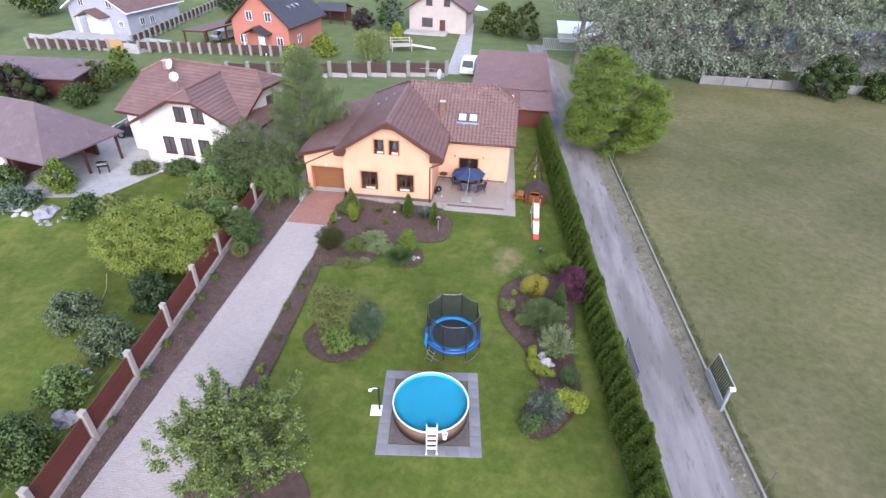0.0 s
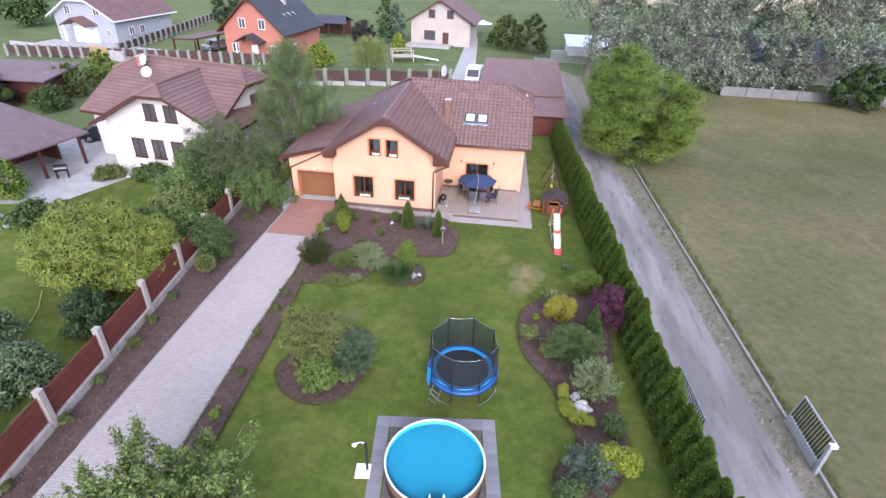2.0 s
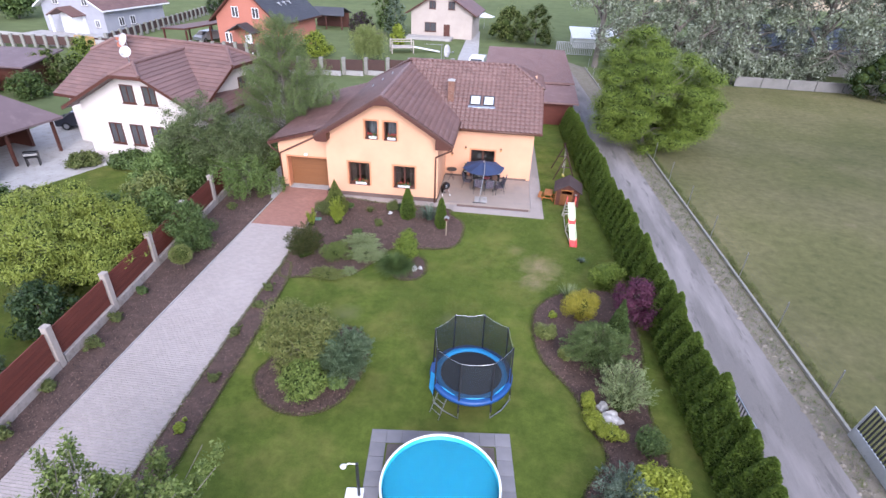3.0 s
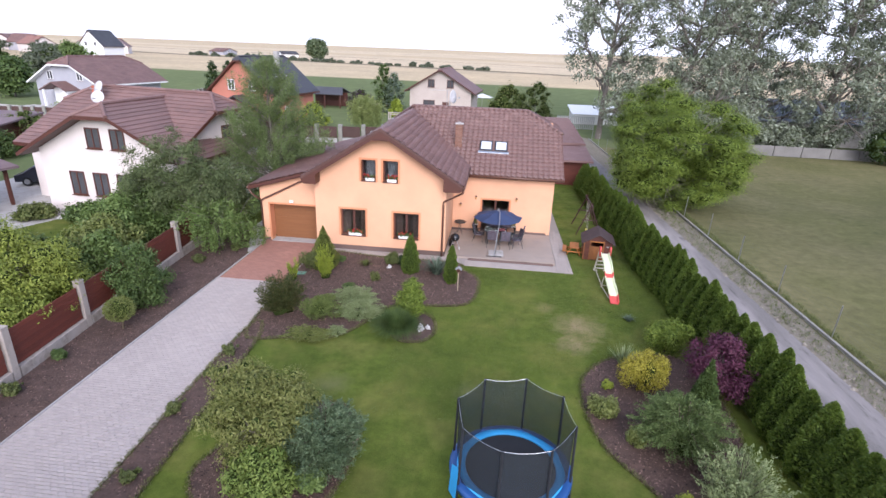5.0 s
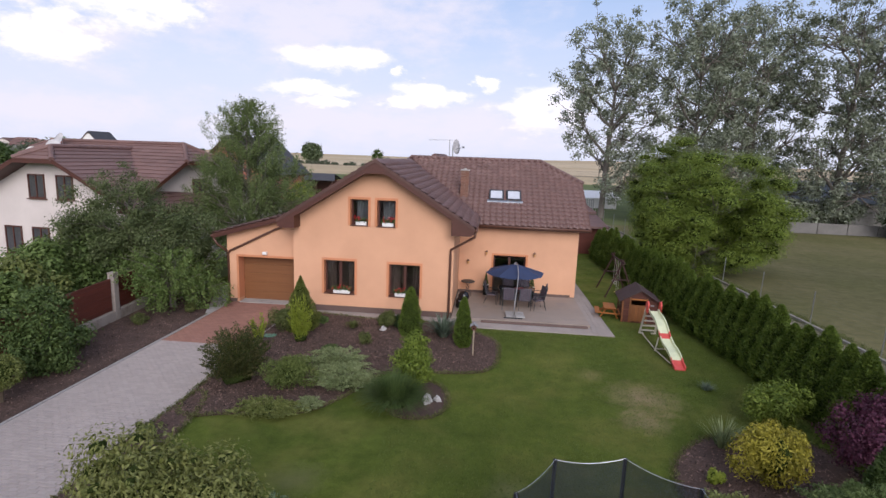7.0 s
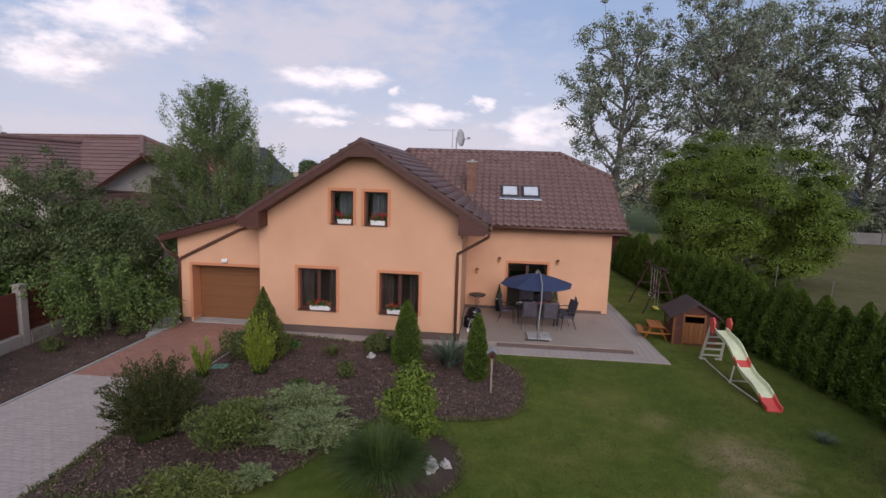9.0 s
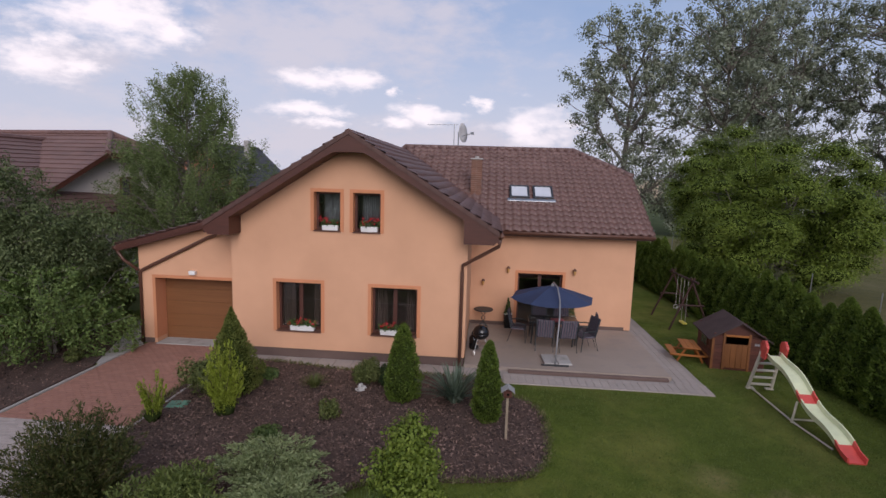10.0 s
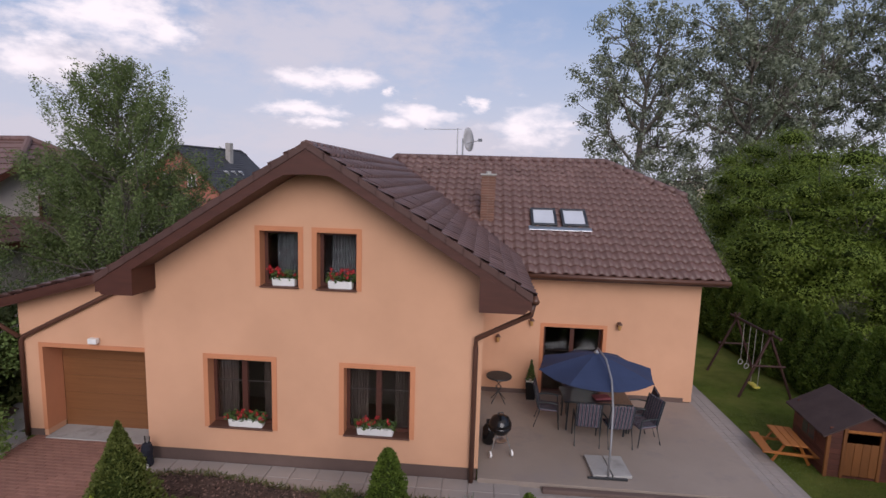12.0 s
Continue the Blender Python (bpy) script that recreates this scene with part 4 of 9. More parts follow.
tube(bm, [(ER[0] + 0.05, YO + 0.12, ER[1] - 0.1), (ER[0] + 0.02, YO + 0.16, ER[1] - 0.32), (GX1 - 0.13, YG - 0.09, ER[1] - 0.95), (GX1 - 0.13, YG - 0.09, ER[1] - 1.15), (GX1 - 0.13, YG - 0.09, 0.0)], 0.05, 8)
part("downpipe", bm, brown_metal, house, smooth=True)
bm = bm_new()
tube(bm, [(-9.9, YG + 0.1, 3.66), (-10.2, YGA - 0.09, 3.45), (-10.44, YGA - 0.07, 3.37), (-12.55, YGA - 0.07, 2.3), (GAX0 + 0.07, YGA - 0.07, 2.2), (GAX0 + 0.07, YGA - 0.07, 0.0)], 0.05, 8)
part("downpipe", bm, brown_metal, house, smooth=True)
bm = tube(bm_new(), [(-13.17, YGA - 0.3, 2.92), (-13.05, YGA - 0.2, 2.62), (GAX0 + 0.04, YGA - 0.07, 2.28)], 0.05, 8)
part("downpipe", bm, brown_metal, house, smooth=True)
# chimney on the front slope
brick_m = surf("chimney_brick", (0.165, 0.08, 0.055), (0.22, 0.108, 0.075), 30, 3, 0.9, 0.4, 0.006, vary=0.15)
mortar_m = surf("mortar", (0.30, 0.24, 0.20), (0.38, 0.31, 0.26), 50, 3, 0.95, 0.4, 0.006)
chim = thing_part("chimney", house)
CX, CY = -2.62, 37.75
bm = bm_new()
box(bm, CX - 0.2, CX + 0.2, CY - 0.2, CY + 0.2, 4.4, 6.06)
part("chimney_core", bm, mortar_m, chim)
bv = bm_new()
box(bv, -0.099, 0.099, -0.015, 0.05, 0.0, 0.068, 0.004)
bme = finish("brick", bv, brick_m)
for r in range(19):
    z = 4.58 + r * 0.077
    for k in range(2):
        off = (k - 0.5) * 0.205
        piece("brick", bme, chim, pose(CX + off, CY - 0.198, z))
        if r > 9:
            piece("brick", bme, chim, pose(CX + 0.198, CY + off, z, 0, 0, 90))
bm = bm_new()
box(bm, CX - 0.24, CX + 0.24, CY - 0.24, CY + 0.24, 6.06, 6.11, 0.01)
tube(bm, [(CX, CY, 6.1), (CX, CY, 6.18)], 0.08, 10)
part("chimney_cap", bm, concrete, chim)
# roof windows
def roof_window(x0, x1, v0, v1):
    s = slopes["front"]
    rw = thing_part("roof_window", house, s.place(x0 - s.o.x, v0))
    w, h, t = x1 - x0, v1 - v0, 0.075
    bm = bm_new()
    for b in ((0, w, 0, t), (0, w, h - t, h), (0, t, t, h - t), (w - t, w, t, h - t)):
        box(bm, b[0], b[1], b[2], b[3], 0.0, 0.16, 0.008)
    part("window_frame", bm, darkmetal, rw)
    bm = bm_new()
    box(bm, t, w - t, t, h - t, 0.125, 0.135)
    blind = surf("pale_roof_glass", (0.5, 0.52, 0.55), (0.56, 0.58, 0.62), 20, 2, 0.06, 0.0)
    part("pane", bm, blind, rw, "pane with a pale blind behind")
    bm = bm_new()
    box(bm, -0.08, w + 0.08, -0.2, -0.002, 0.075, 0.105, 0.01)
    part("flashing", bm, steel, rw, "grey lead apron")


roof_window(-1.34, -0.6, 2.02, 2.88)
roof_window(-0.46, 0.28, 2.02, 2.88)
# foot steps for the sweep on the far slope
for k in range(3):
    v0 = 2.1 + 0.75 * k
    step_bm = bm_new()
    for u in (0.0, 0.34):
        tube(step_bm, [(u, 0, 0.05), (u + 0.12, 0.05, 0.16)], 0.018, 5)
    tube(step_bm, [(0.02, 0.03, 0.15), (0.54, 0.1, 0.17)], 0.03, 6)
    part("roof_step", step_bm, steel, house, "pale metal foot step on the roof", at=slopes["left"].place(6.0 - 0.25 * k, v0))
# lamps on the walls
amber = plain("amber_glass", (0.5, 0.28, 0.1), 0.25)


def wall_lamp(x, y, z):
    lamp = thing("wall_lamp", "small bronze carriage lamp on the peach wall", "lamp", x, y, z, group="terrace wall lamps")
    bm = box(bm_new(), -0.04, 0.04, -0.02, 0.0, -0.12, 0.02, 0.005)
    tube(bm, [(0, -0.01, 0.0), (0, -0.1, 0.05), (0, -0.12, 0.02)], 0.012, 6)
    part("bracket", bm, brown_metal, lamp)
    part("shade", lathe(bm_new(), [(0.075, -0.02), (0.065, 0.0), (0.02, 0.05)], 0, -0.12, 12), brown_metal, lamp)
    part("lantern_glass", lathe(bm_new(), [(0.02, -0.17), (0.035, -0.16), (0.055, -0.02)], 0, -0.12, 10), amber, lamp)


wall_lamp(-1.32, YM, 2.24)
wall_lamp(1.0, YM, 2.24)
wall_lamp(-2.2, YM, 1.75)
fl = thing("floodlight", "small white floodlight over the garage door", "lamp", -10.95, YGA, 2.27)
part("housing", box(bm_new(), -0.1, 0.1, -0.14, -0.02, -0.05, 0.07, 0.012), white_pl, fl)
part("bracket", box(bm_new(), -0.03, 0.03, -0.02, 0.0, -0.06, 0.06), white_pl, fl)
# ---- paving, kerbs and beds ----


def bevel_block(w, l, h, b=0.008):
    """A paving block with chamfered upper edges, its middle at the origin, its top at z = 0."""
    x, y = w / 2, l / 2
    v = [(sx * x, sy * y, -h) for sx, sy in ((-1, -1), (1, -1), (1, 1), (-1, 1))]
    v += [(sx * x, sy * y, -b) for sx, sy in ((-1, -1), (1, -1), (1, 1), (-1, 1))]
    v += [(sx * (x - b), sy * (y - b), 0) for sx, sy in ((-1, -1), (1, -1), (1, 1), (-1, 1))]
    f = [(8, 9, 10, 11)]
    for k in range(4):
        n = (k + 1) % 4
        f += [(k, n, 4 + n, 4 + k), (4 + k, 4 + n, 8 + n, 8 + k)]
    return v, f


def block_field(name, spots, dims, mat, parent, turn=0.0):
    """Paving blocks joined into one surface, each a loose island."""
    bv, bf = bevel_block(*dims)
    bv = np.array(bv)
    if turn:
        c, s = math.cos(turn), math.sin(turn)
        bv = bv @ np.array([[c, s, 0], [-s, c, 0], [0, 0, 1]])
    verts, faces = [], []
    for k, (x, y, z, *w) in enumerate(spots):
        verts.append(bv * (w[0] if w else 1, 1, 1) + (x, y, z + random.uniform(-0.003, 0.003)))
        faces += [tuple(i + k * len(bv) for i in f) for f in bf]
    ob = new(name, raw_mesh(name, np.concatenate(verts).tolist(), faces, mat))
    ob.parent = parent
    ob["kind"] = "stuff"
    return ob


def drive_x(y):
    """Left and right edge of the drive."""
    k = (y - 8) / 20
    return -12.75 + 0.25 * k, -8.85 - 0.55 * k


drive = thing("driveway", "long driveway of pale grey concrete pavers with a red paved end", "driveway", kind="structure")
bm = bm_new()
prism(bm, [(drive_x(-12)[0], -12), (drive_x(-12)[1], -12), (-9.43, 27.5), (-9.43, YGA + 0.3), (-12.45, YGA + 0.3), (-12.5, 27.5)], -0.1, -0.012)
part("bedding", bm, joint_m, drive)
PW, PL, PZ = 0.20, 0.108, 0.018
grey, red, grey_cut, red_cut = [], [], [], []
y = -12.0
row = 0
while y < YGA + 0.3:
    xl, xr = drive_x(y) if y < 27.5 else (-12.48, -9.46)
    x = xl + (PW / 2 if row % 2 else PW)
    cut = grey_cut if y < 27.3 else red_cut
    if row % 2 == 0:
        cut.append((xl + PW / 4, y, PZ, 0.48))
    while x < xr - PW / 2:
        (grey if y < 27.3 else red).append((x, y, PZ))
        x += PW
    rest = xr - x + PW / 2
    if rest > 0.03:
        cut.append((xr - rest / 2, y, PZ, rest / PW))
    y += PL
    row += 1
grey_near = [p for p in grey if 22.6 < p[1]]
block_field("pavers", [p for p in grey if p[1] <= 22.6], (PW - 0.005, PL - 0.011, 0.06), paver_join, drive)
block_field("pavers", grey_near[300:], (PW - 0.005, PL - 0.011, 0.06), paver_join, drive)
bv, bf = bevel_block(PW - 0.005, PL - 0.011, 0.06)
paver_me = raw_mesh("paver", bv, bf, paver_m)
red_me = raw_mesh("paver", bv, bf, red_paver)
red_join = surf("red_concrete_paver_field", (0.235, 0.115, 0.085), (0.30, 0.152, 0.115), 70, 0.5, 0.9, 0.4, 0.004, vary=0.09, islands=True)
PAVE_LATER = [(paver_me, p) for p in grey_near[:300]] + [(red_me, p) for p in red[:300]]
block_field("cut_pavers", red_cut, (PW - 0.005, PL - 0.011, 0.06), red_join, drive)
block_field("cut_pavers", grey_cut, (PW - 0.005, PL - 0.011, 0.06), paver_join, drive)
block_field("pavers", red[300:], (PW - 0.005, PL - 0.011, 0.06), red_join, drive)


def kerb_line(name, pts, w, z0, z1, mat, parent=None, label="", category="kerb"):
    """Kerb stones end to end along a line."""
    th = parent or thing(name, label, category, kind="structure")
    for (xa, ya), (xb, yb) in zip(pts, pts[1:]):
        L = math.hypot(xb - xa, yb - ya)
        n = max(1, round(L / 1.0))
        ang = math.degrees(math.atan2(yb - ya, xb - xa))
        bm = bm_new()
        box(bm, -L / n / 2 + 0.004, L / n / 2 - 0.004, -w / 2, w / 2, z0, z1, 0.008)
        me = finish("kerb_stone", bm, mat)
        for k in range(n):
            t = (k + 0.5) / n
            piece("kerb_stone", me, th, pose(xa + (xb - xa) * t, ya + (yb - ya) * t, 0, 0, 0, ang))
    return th


kerb_line("drive_kerb", [(drive_x(-12)[0] - 0.04, -12), (-12.54, 27.5), (-12.52, 32.2)], 0.06, -0.1, 0.05, concrete, label="thin pale concrete edging of the driveway")
kerb_line("drive_kerb", [(drive_x(-12)[1] + 0.0, -12), (-9.38, 27.5), (-9.4, 30.9)], 0.06, -0.1, 0.045, concrete, label="thin pale concrete edging of the driveway")

# beds of bark mulch
BEDS = dict(
    house=spline([(-9.3, 31.0), (-9.3, 26), (-9.0, 22.6), (-7.5, 22.65), (-5.9, 22.95), (-5.0, 24.1), (-4.4, 25.6), (-3.4, 26.05), (-2.3, 26.15), (-1.15, 26.5), (-0.75, 27.6), (-0.8, 29.3), (-1.6, 30.3), (-2.0, 31.0), (-5.5, 31.05)]),
    stone=spline([(-4.0, 24.5), (-3.5, 23.2), (-2.5, 23.25), (-2.15, 24.1), (-2.5, 25.2), (-3.5, 25.4)]),
    oval=spline([(-7.2, 16.6), (-7.1, 15.6), (-6.2, 14.7), (-4.95, 14.5), (-3.85, 15.25), (-3.45, 16.9), (-3.65, 18.5), (-4.6, 19.3), (-6.2, 18.6)]),
    pool=spline([(3.05, 21.6), (3.8, 22.8), (4.9, 23.5), (6.6, 23.7), (7.3, 22.2), (7.3, 20.0), (7.0, 18.0), (6.9, 16.2), (7.05, 14.3), (6.4, 12.5), (5.0, 11.3), (4.15, 11.8), (4.35, 13.0), (5.05, 14.0), (5.1, 14.7), (4.7, 15.5), (4.5, 16.5), (4.1, 17.3), (3.3, 18.5), (2.98, 19.9)]),
    strip=spline([(-8.75, -12), (-7.6, -11), (-7.7, 4), (-8.0, 12), (-8.2, 18), (-8.5, 22.6), (-9.2, 23), (-9.1, 14), (-8.8, 4)]),
    corner=spline([(-8.2, 2), (-4.6, 2.5), (-3.6, 5.5), (-4.6, 8.2), (-7.8, 9.3)]),
    fence=[(-13.45, -12), (-12.85, -12), (-12.62, 27.5), (-12.6, 30.2), (-13.9, 33.5), (-15.6, 34), (-15.3, 28), (-14.0, 8)],
)
for k, (key, poly) in enumerate(BEDS.items()):
    sheet("mulch_bed", poly, 0.035 + 0.004 * k, mulch_m, "planting bed covered with dark bark mulch", "flower bed", 0.08)


def inside(poly, x, y):
    c = False
    for (x0, y0), (x1, y1) in zip(poly, poly[1:] + poly[:1]):
        if (y0 > y) != (y1 > y) and x < (x1 - x0) * (y - y0) / (y1 - y0) + x0:
            c = not c
    return c


def chips(name, poly, count, z, seed, size=0.036):
    rng = np.random.default_rng(seed)
    lo, hi = np.min(poly, 0), np.max(poly, 0)
    pts = []
    while len(pts) < count:
        p = rng.uniform(lo, hi)
        if inside(poly, *p):
            pts.append((p[0], p[1], z + rng.uniform(0, 0.03)))
    n = len(pts)
    d = unit(np.c_[rng.normal(size=(n, 2)), 0.25 * rng.normal(size=n)])
    s = unit(np.cross(d, np.c_[0.3 * rng.normal(size=(n, 2)), np.ones(n)]))
    z_ = size * rng.uniform(0.5, 1.4, (n, 1))
    ob = new(name, quad_cloud(name, pts, d * z_, s * z_ * 0.4, chip_m))
    tagged(ob, "loose bark chips lying on the beds", "bark chips", kind="stuff")


chips("bark_chips", BEDS["house"], 22000, 0.05, 1)
chips("bark_chips", BEDS["fence"], 10000, 0.065, 2)
chips("bark_chips", BEDS["pool"], 6000, 0.06, 3)
chips("bark_chips", BEDS["strip"], 4500, 0.06, 4)
chips("bark_chips", BEDS["oval"], 2600, 0.055, 5)

def fringe(name, keys, step, seed):
    """Longer, drier grass along the rim of the beds."""
    rng = np.random.default_rng(seed)
    P = []
    for key in keys:
        poly = BEDS[key]
        for (xa, ya), (xb, yb) in zip(poly, poly[1:] + poly[:1]):
            n = int(math.hypot(xb - xa, yb - ya) / step)
            for t in rng.random(n):
                P.append((xa + (xb - xa) * t + rng.normal() * 0.045, ya + (yb - ya) * t + rng.normal() * 0.045, 0.03))
    P = np.array(P)
    m = len(P)
    lean = unit(np.c_[rng.normal(size=(m, 2)) * 0.8, np.ones(m)])
    h = rng.uniform(0.02, 0.06, (m, 1))
    side = unit(np.cross(lean, rng.normal(size=(m, 3)))) * rng.uniform(0.006, 0.014, (m, 1))
    ob = new(name, quad_cloud(name, P + lean * h, lean * h, side, leaf_mat("dry_grass_rim", (0.06, 0.075, 0.02), (0.12, 0.135, 0.045), (0.24, 0.215, 0.11))))
    tagged(ob, "uneven drier grass along the edges of the beds", "grass", kind="stuff")


fringe("grass_fringe", ("house", "stone", "oval", "pool", "strip"), 0.0045, 31)

# terrace and paths by the house
terrace = thing("terrace", "pale stone-coloured paved terrace with a low step along its edge", "terrace", kind="structure")
part("terrace_slab", prism(bm_new(), [(GX1, 31.78), (3.05, 31.72), (3.05, YM), (GX1, YM)], -0.1, 0.12), terrace_m, terrace)
part("step", box(bm_new(), -1.4, 2.95, 31.58, 31.715, 0.0, 0.09, 0.015), plinth_m, terrace, "dark timber step edge")
bm = prism(bm_new(), [(-9.35, 31.05), (-1.5, 30.95), (3.85, 30.8), (3.78, 36.6), (3.56, 46), (3.06, 46), (3.06, 31.7), (-2.6, 31.8), (-2.7, YG), (-9.35, YG)], -0.1, 0.012)
part("path_bed", bm, surf("path_joint", (0.25, 0.22, 0.2), (0.29, 0.255, 0.232), 60, 1, 0.95, 0.4, 0.008), terrace)
spots = []
y = 30.92
row = 0
while y < 45.9:
    x0 = -1.55 if y < 31.5 else 3.1
    x1 = 3.85 - 0.012 * (y - 30.8) - (0.28 if y > 37 else 0)
    x = x0 + 0.1
    while x < x1 - 0.09:
        spots.append((x, y, 0.03))
        x += 0.2
    y += 0.165
    row += 1
path_m = surf("path_paver_field", (0.285, 0.245, 0.22), (0.335, 0.292, 0.264), 70, 0.5, 0.9, 0.4, 0.004, vary=0.03, islands=True)
block_field("pavers", spots, (0.196, 0.161, 0.05), path_m, terrace)
bv, bf = bevel_block(0.49, 0.385, 0.05, 0.01)
slab_me = raw_mesh("paving_slab", bv, bf, surf("path_slab", (0.285, 0.25, 0.228), (0.335, 0.295, 0.268), 60, 0.6, 0.9, 0.3, 0.004, vary=0.08))
for k in range(15):
    for r in range(2):
        piece("paving_slab", slab_me, terrace, pose(-9.08 + 0.5 * k, 31.26 + 0.395 * r, 0.03 + 0.002 * (k % 3)))
bm = bm_new()
sheet("side_apron", [(-14.35, 30.6), (-12.6, 30.5), (-12.6, 32.48), (-12.95, 32.48), (-13.0, 40), (-14.0, 40)], 0.03, concrete, "pale concrete apron beside the garage", "paving")

# boundary fence with concrete posts
fence = thing("boundary_fence", "red-brown panel fence between pale concrete posts", "fence")
fx = lambda y: -13.68 - 0.083 * (y - 7)
POSTS = [-8.4, -5.0, -1.6, 1.8, 5.2, 8.6, 12.0, 15.4, 18.8, 22.2, 25.6, 29.0, 32.4]
for k, y in enumerate(POSTS):
    bm = box(bm_new(), -0.13, 0.13, -0.13, 0.13, 0, 1.86, 0.02)
    box(bm, -0.14, 0.14, -0.14, 0.14, 1.86, 1.9, 0.012)
    part("post", bm, post_concrete, fence, at=pose(fx(y), y, 0))
    if k + 1 < len(POSTS):
        y2 = POSTS[k + 1]
        ang = math.degrees(math.atan2(fx(y2) - fx(y), y2 - y))
        m = pose((fx(y) + fx(y2)) / 2, (y + y2) / 2, 0, 0, 0, -ang)
        part("base_wall", box(bm_new(), -0.13, 0.13, -1.54, 1.54, 0, 0.42, 0.015), post_concrete, fence, at=m)
        panel = thing_part("panel", fence, m)
        for j in range(8):
            z = 0.45 + j * 0.155
            part("slat", box(bm_new(), -0.022, 0.022, -1.53, 1.53, z, z + 0.149, 0.006), fence_red, panel)

# low wall and wire fence along the lane
vx = lambda y: 13.78 - (0.042 if y > 12 else 0.062) * (y - 12)
kerb_line("lane_wall", [(vx(-20), -20), (vx(12), 12), (vx(20), 20), (vx(45), 45), (vx(76), 76)], 0.12, -0.1, 0.13, mossy, label="low pale concrete base wall along the lane", category="low wall")
wire = thing("wire_fence", "thin wire mesh fence on grey steel posts", "fence")
for k in range(24):
    y = -18 + 4.0 * k
    if 13.6 < y < 17.4:
        continue
    bm = tube(bm_new(), [(vx(y), y, 0.2), (vx(y) + 0.02, y, 1.55)], 0.022, 6)
    part("post", bm, steel, wire)
mesh_m, nt_, b_ = node_mat("wire_mesh")
b_.inputs["Base Color"].default_value, b_.inputs["Metallic"].default_value, b_.inputs["Roughness"].default_value = (0.07, 0.08, 0.07, 1), 0.3, 0.6
for ya, yb in ((-18, 13), (17.6, 74)):
    for j in range(7):
        z = 0.35 + j * 0.19
        part("wire", tube(bm_new(), [(vx(ya), ya, z), (vx(yb), yb, z)], 0.002, 3), mesh_m, wire)
# ---- plants ----
thuja_m = leaf_mat("thuja_green", (0.037, 0.067, 0.0105), (0.09, 0.142, 0.021), (0.18, 0.24, 0.043))
walnut_m = leaf_mat("fresh_green_leaves", (0.066, 0.105, 0.013), (0.138, 0.197, 0.027), (0.245, 0.31, 0.058))
olive_m = leaf_mat("olive_green_leaves", (0.045, 0.06, 0.018), (0.10, 0.125, 0.035), (0.20, 0.22, 0.08))
mid_m = leaf_mat("mid_green_leaves", (0.032, 0.056, 0.017), (0.072, 0.115, 0.032), (0.15, 0.21, 0.066))
dark_m = leaf_mat("dark_green_leaves", (0.014, 0.028, 0.010), (0.032, 0.058, 0.02), (0.07, 0.11, 0.04))
poplar_m = leaf_mat("grey_green_leaves", (0.085, 0.102, 0.06), (0.19, 0.22, 0.142), (0.44, 0.48, 0.385), 0.45)
birch_m = leaf_mat("birch_leaves", (0.062, 0.088, 0.03), (0.125, 0.172, 0.056), (0.225, 0.285, 0.11))
yellow_m = leaf_mat("golden_foliage", (0.13, 0.12, 0.015), (0.30, 0.27, 0.03), (0.46, 0.41, 0.07))
lime_m = leaf_mat("lime_foliage", (0.10, 0.135, 0.012), (0.225, 0.285, 0.03), (0.37, 0.43, 0.075))
blue_m = leaf_mat("blue_grey_foliage", (0.045, 0.07, 0.044), (0.105, 0.145, 0.10), (0.21, 0.265, 0.195))
shrub_m = leaf_mat("fresh_shrub_leaves", (0.055, 0.09, 0.022), (0.12, 0.18, 0.048), (0.21, 0.285, 0.09))
moss_m = leaf_mat("yellow_green_juniper", (0.075, 0.095, 0.022), (0.16, 0.19, 0.05), (0.27, 0.30, 0.105))
silver_m = leaf_mat("silver_green_foliage", (0.09, 0.12, 0.046), (0.205, 0.255, 0.11), (0.37, 0.42, 0.22))
purple_m = leaf_mat("purple_foliage", (0.042, 0.012, 0.025), (0.1, 0.03, 0.056), (0.185, 0.062, 0.104))
darkpurple_m = leaf_mat("dark_purple_foliage", (0.014, 0.008, 0.014), (0.035, 0.018, 0.03), (0.07, 0.04, 0.055))
lilac_m = leaf_mat("dull_green_leaves", (0.045, 0.068, 0.032), (0.1, 0.138, 0.066), (0.195, 0.24, 0.13))
# greyed and lightened: distance haze mixed into the leaf colour
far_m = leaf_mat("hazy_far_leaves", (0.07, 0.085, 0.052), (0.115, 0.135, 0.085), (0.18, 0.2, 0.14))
red_flower = plain("geranium_red", (0.42, 0.018, 0.022), 0.6)


def plant(name, label, category, x, y, foliage, stem=None, core=None, rz=0, group="", leaf_name="foliage"):
    t = thing(name, label, category, x, y, 0, rz, group)
    ob = new(leaf_name, foliage)
    ob.parent = t
    ob["kind"] = "stuff"
    if stem is not None:
        part("stem" if leaf_name == "foliage" else "trunk", stem, trunk_m if leaf_name == "crown" else twig_m, t)
    # dark filling lump; its colour is the shade between the leaves
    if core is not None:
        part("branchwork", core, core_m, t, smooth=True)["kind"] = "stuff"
    return t


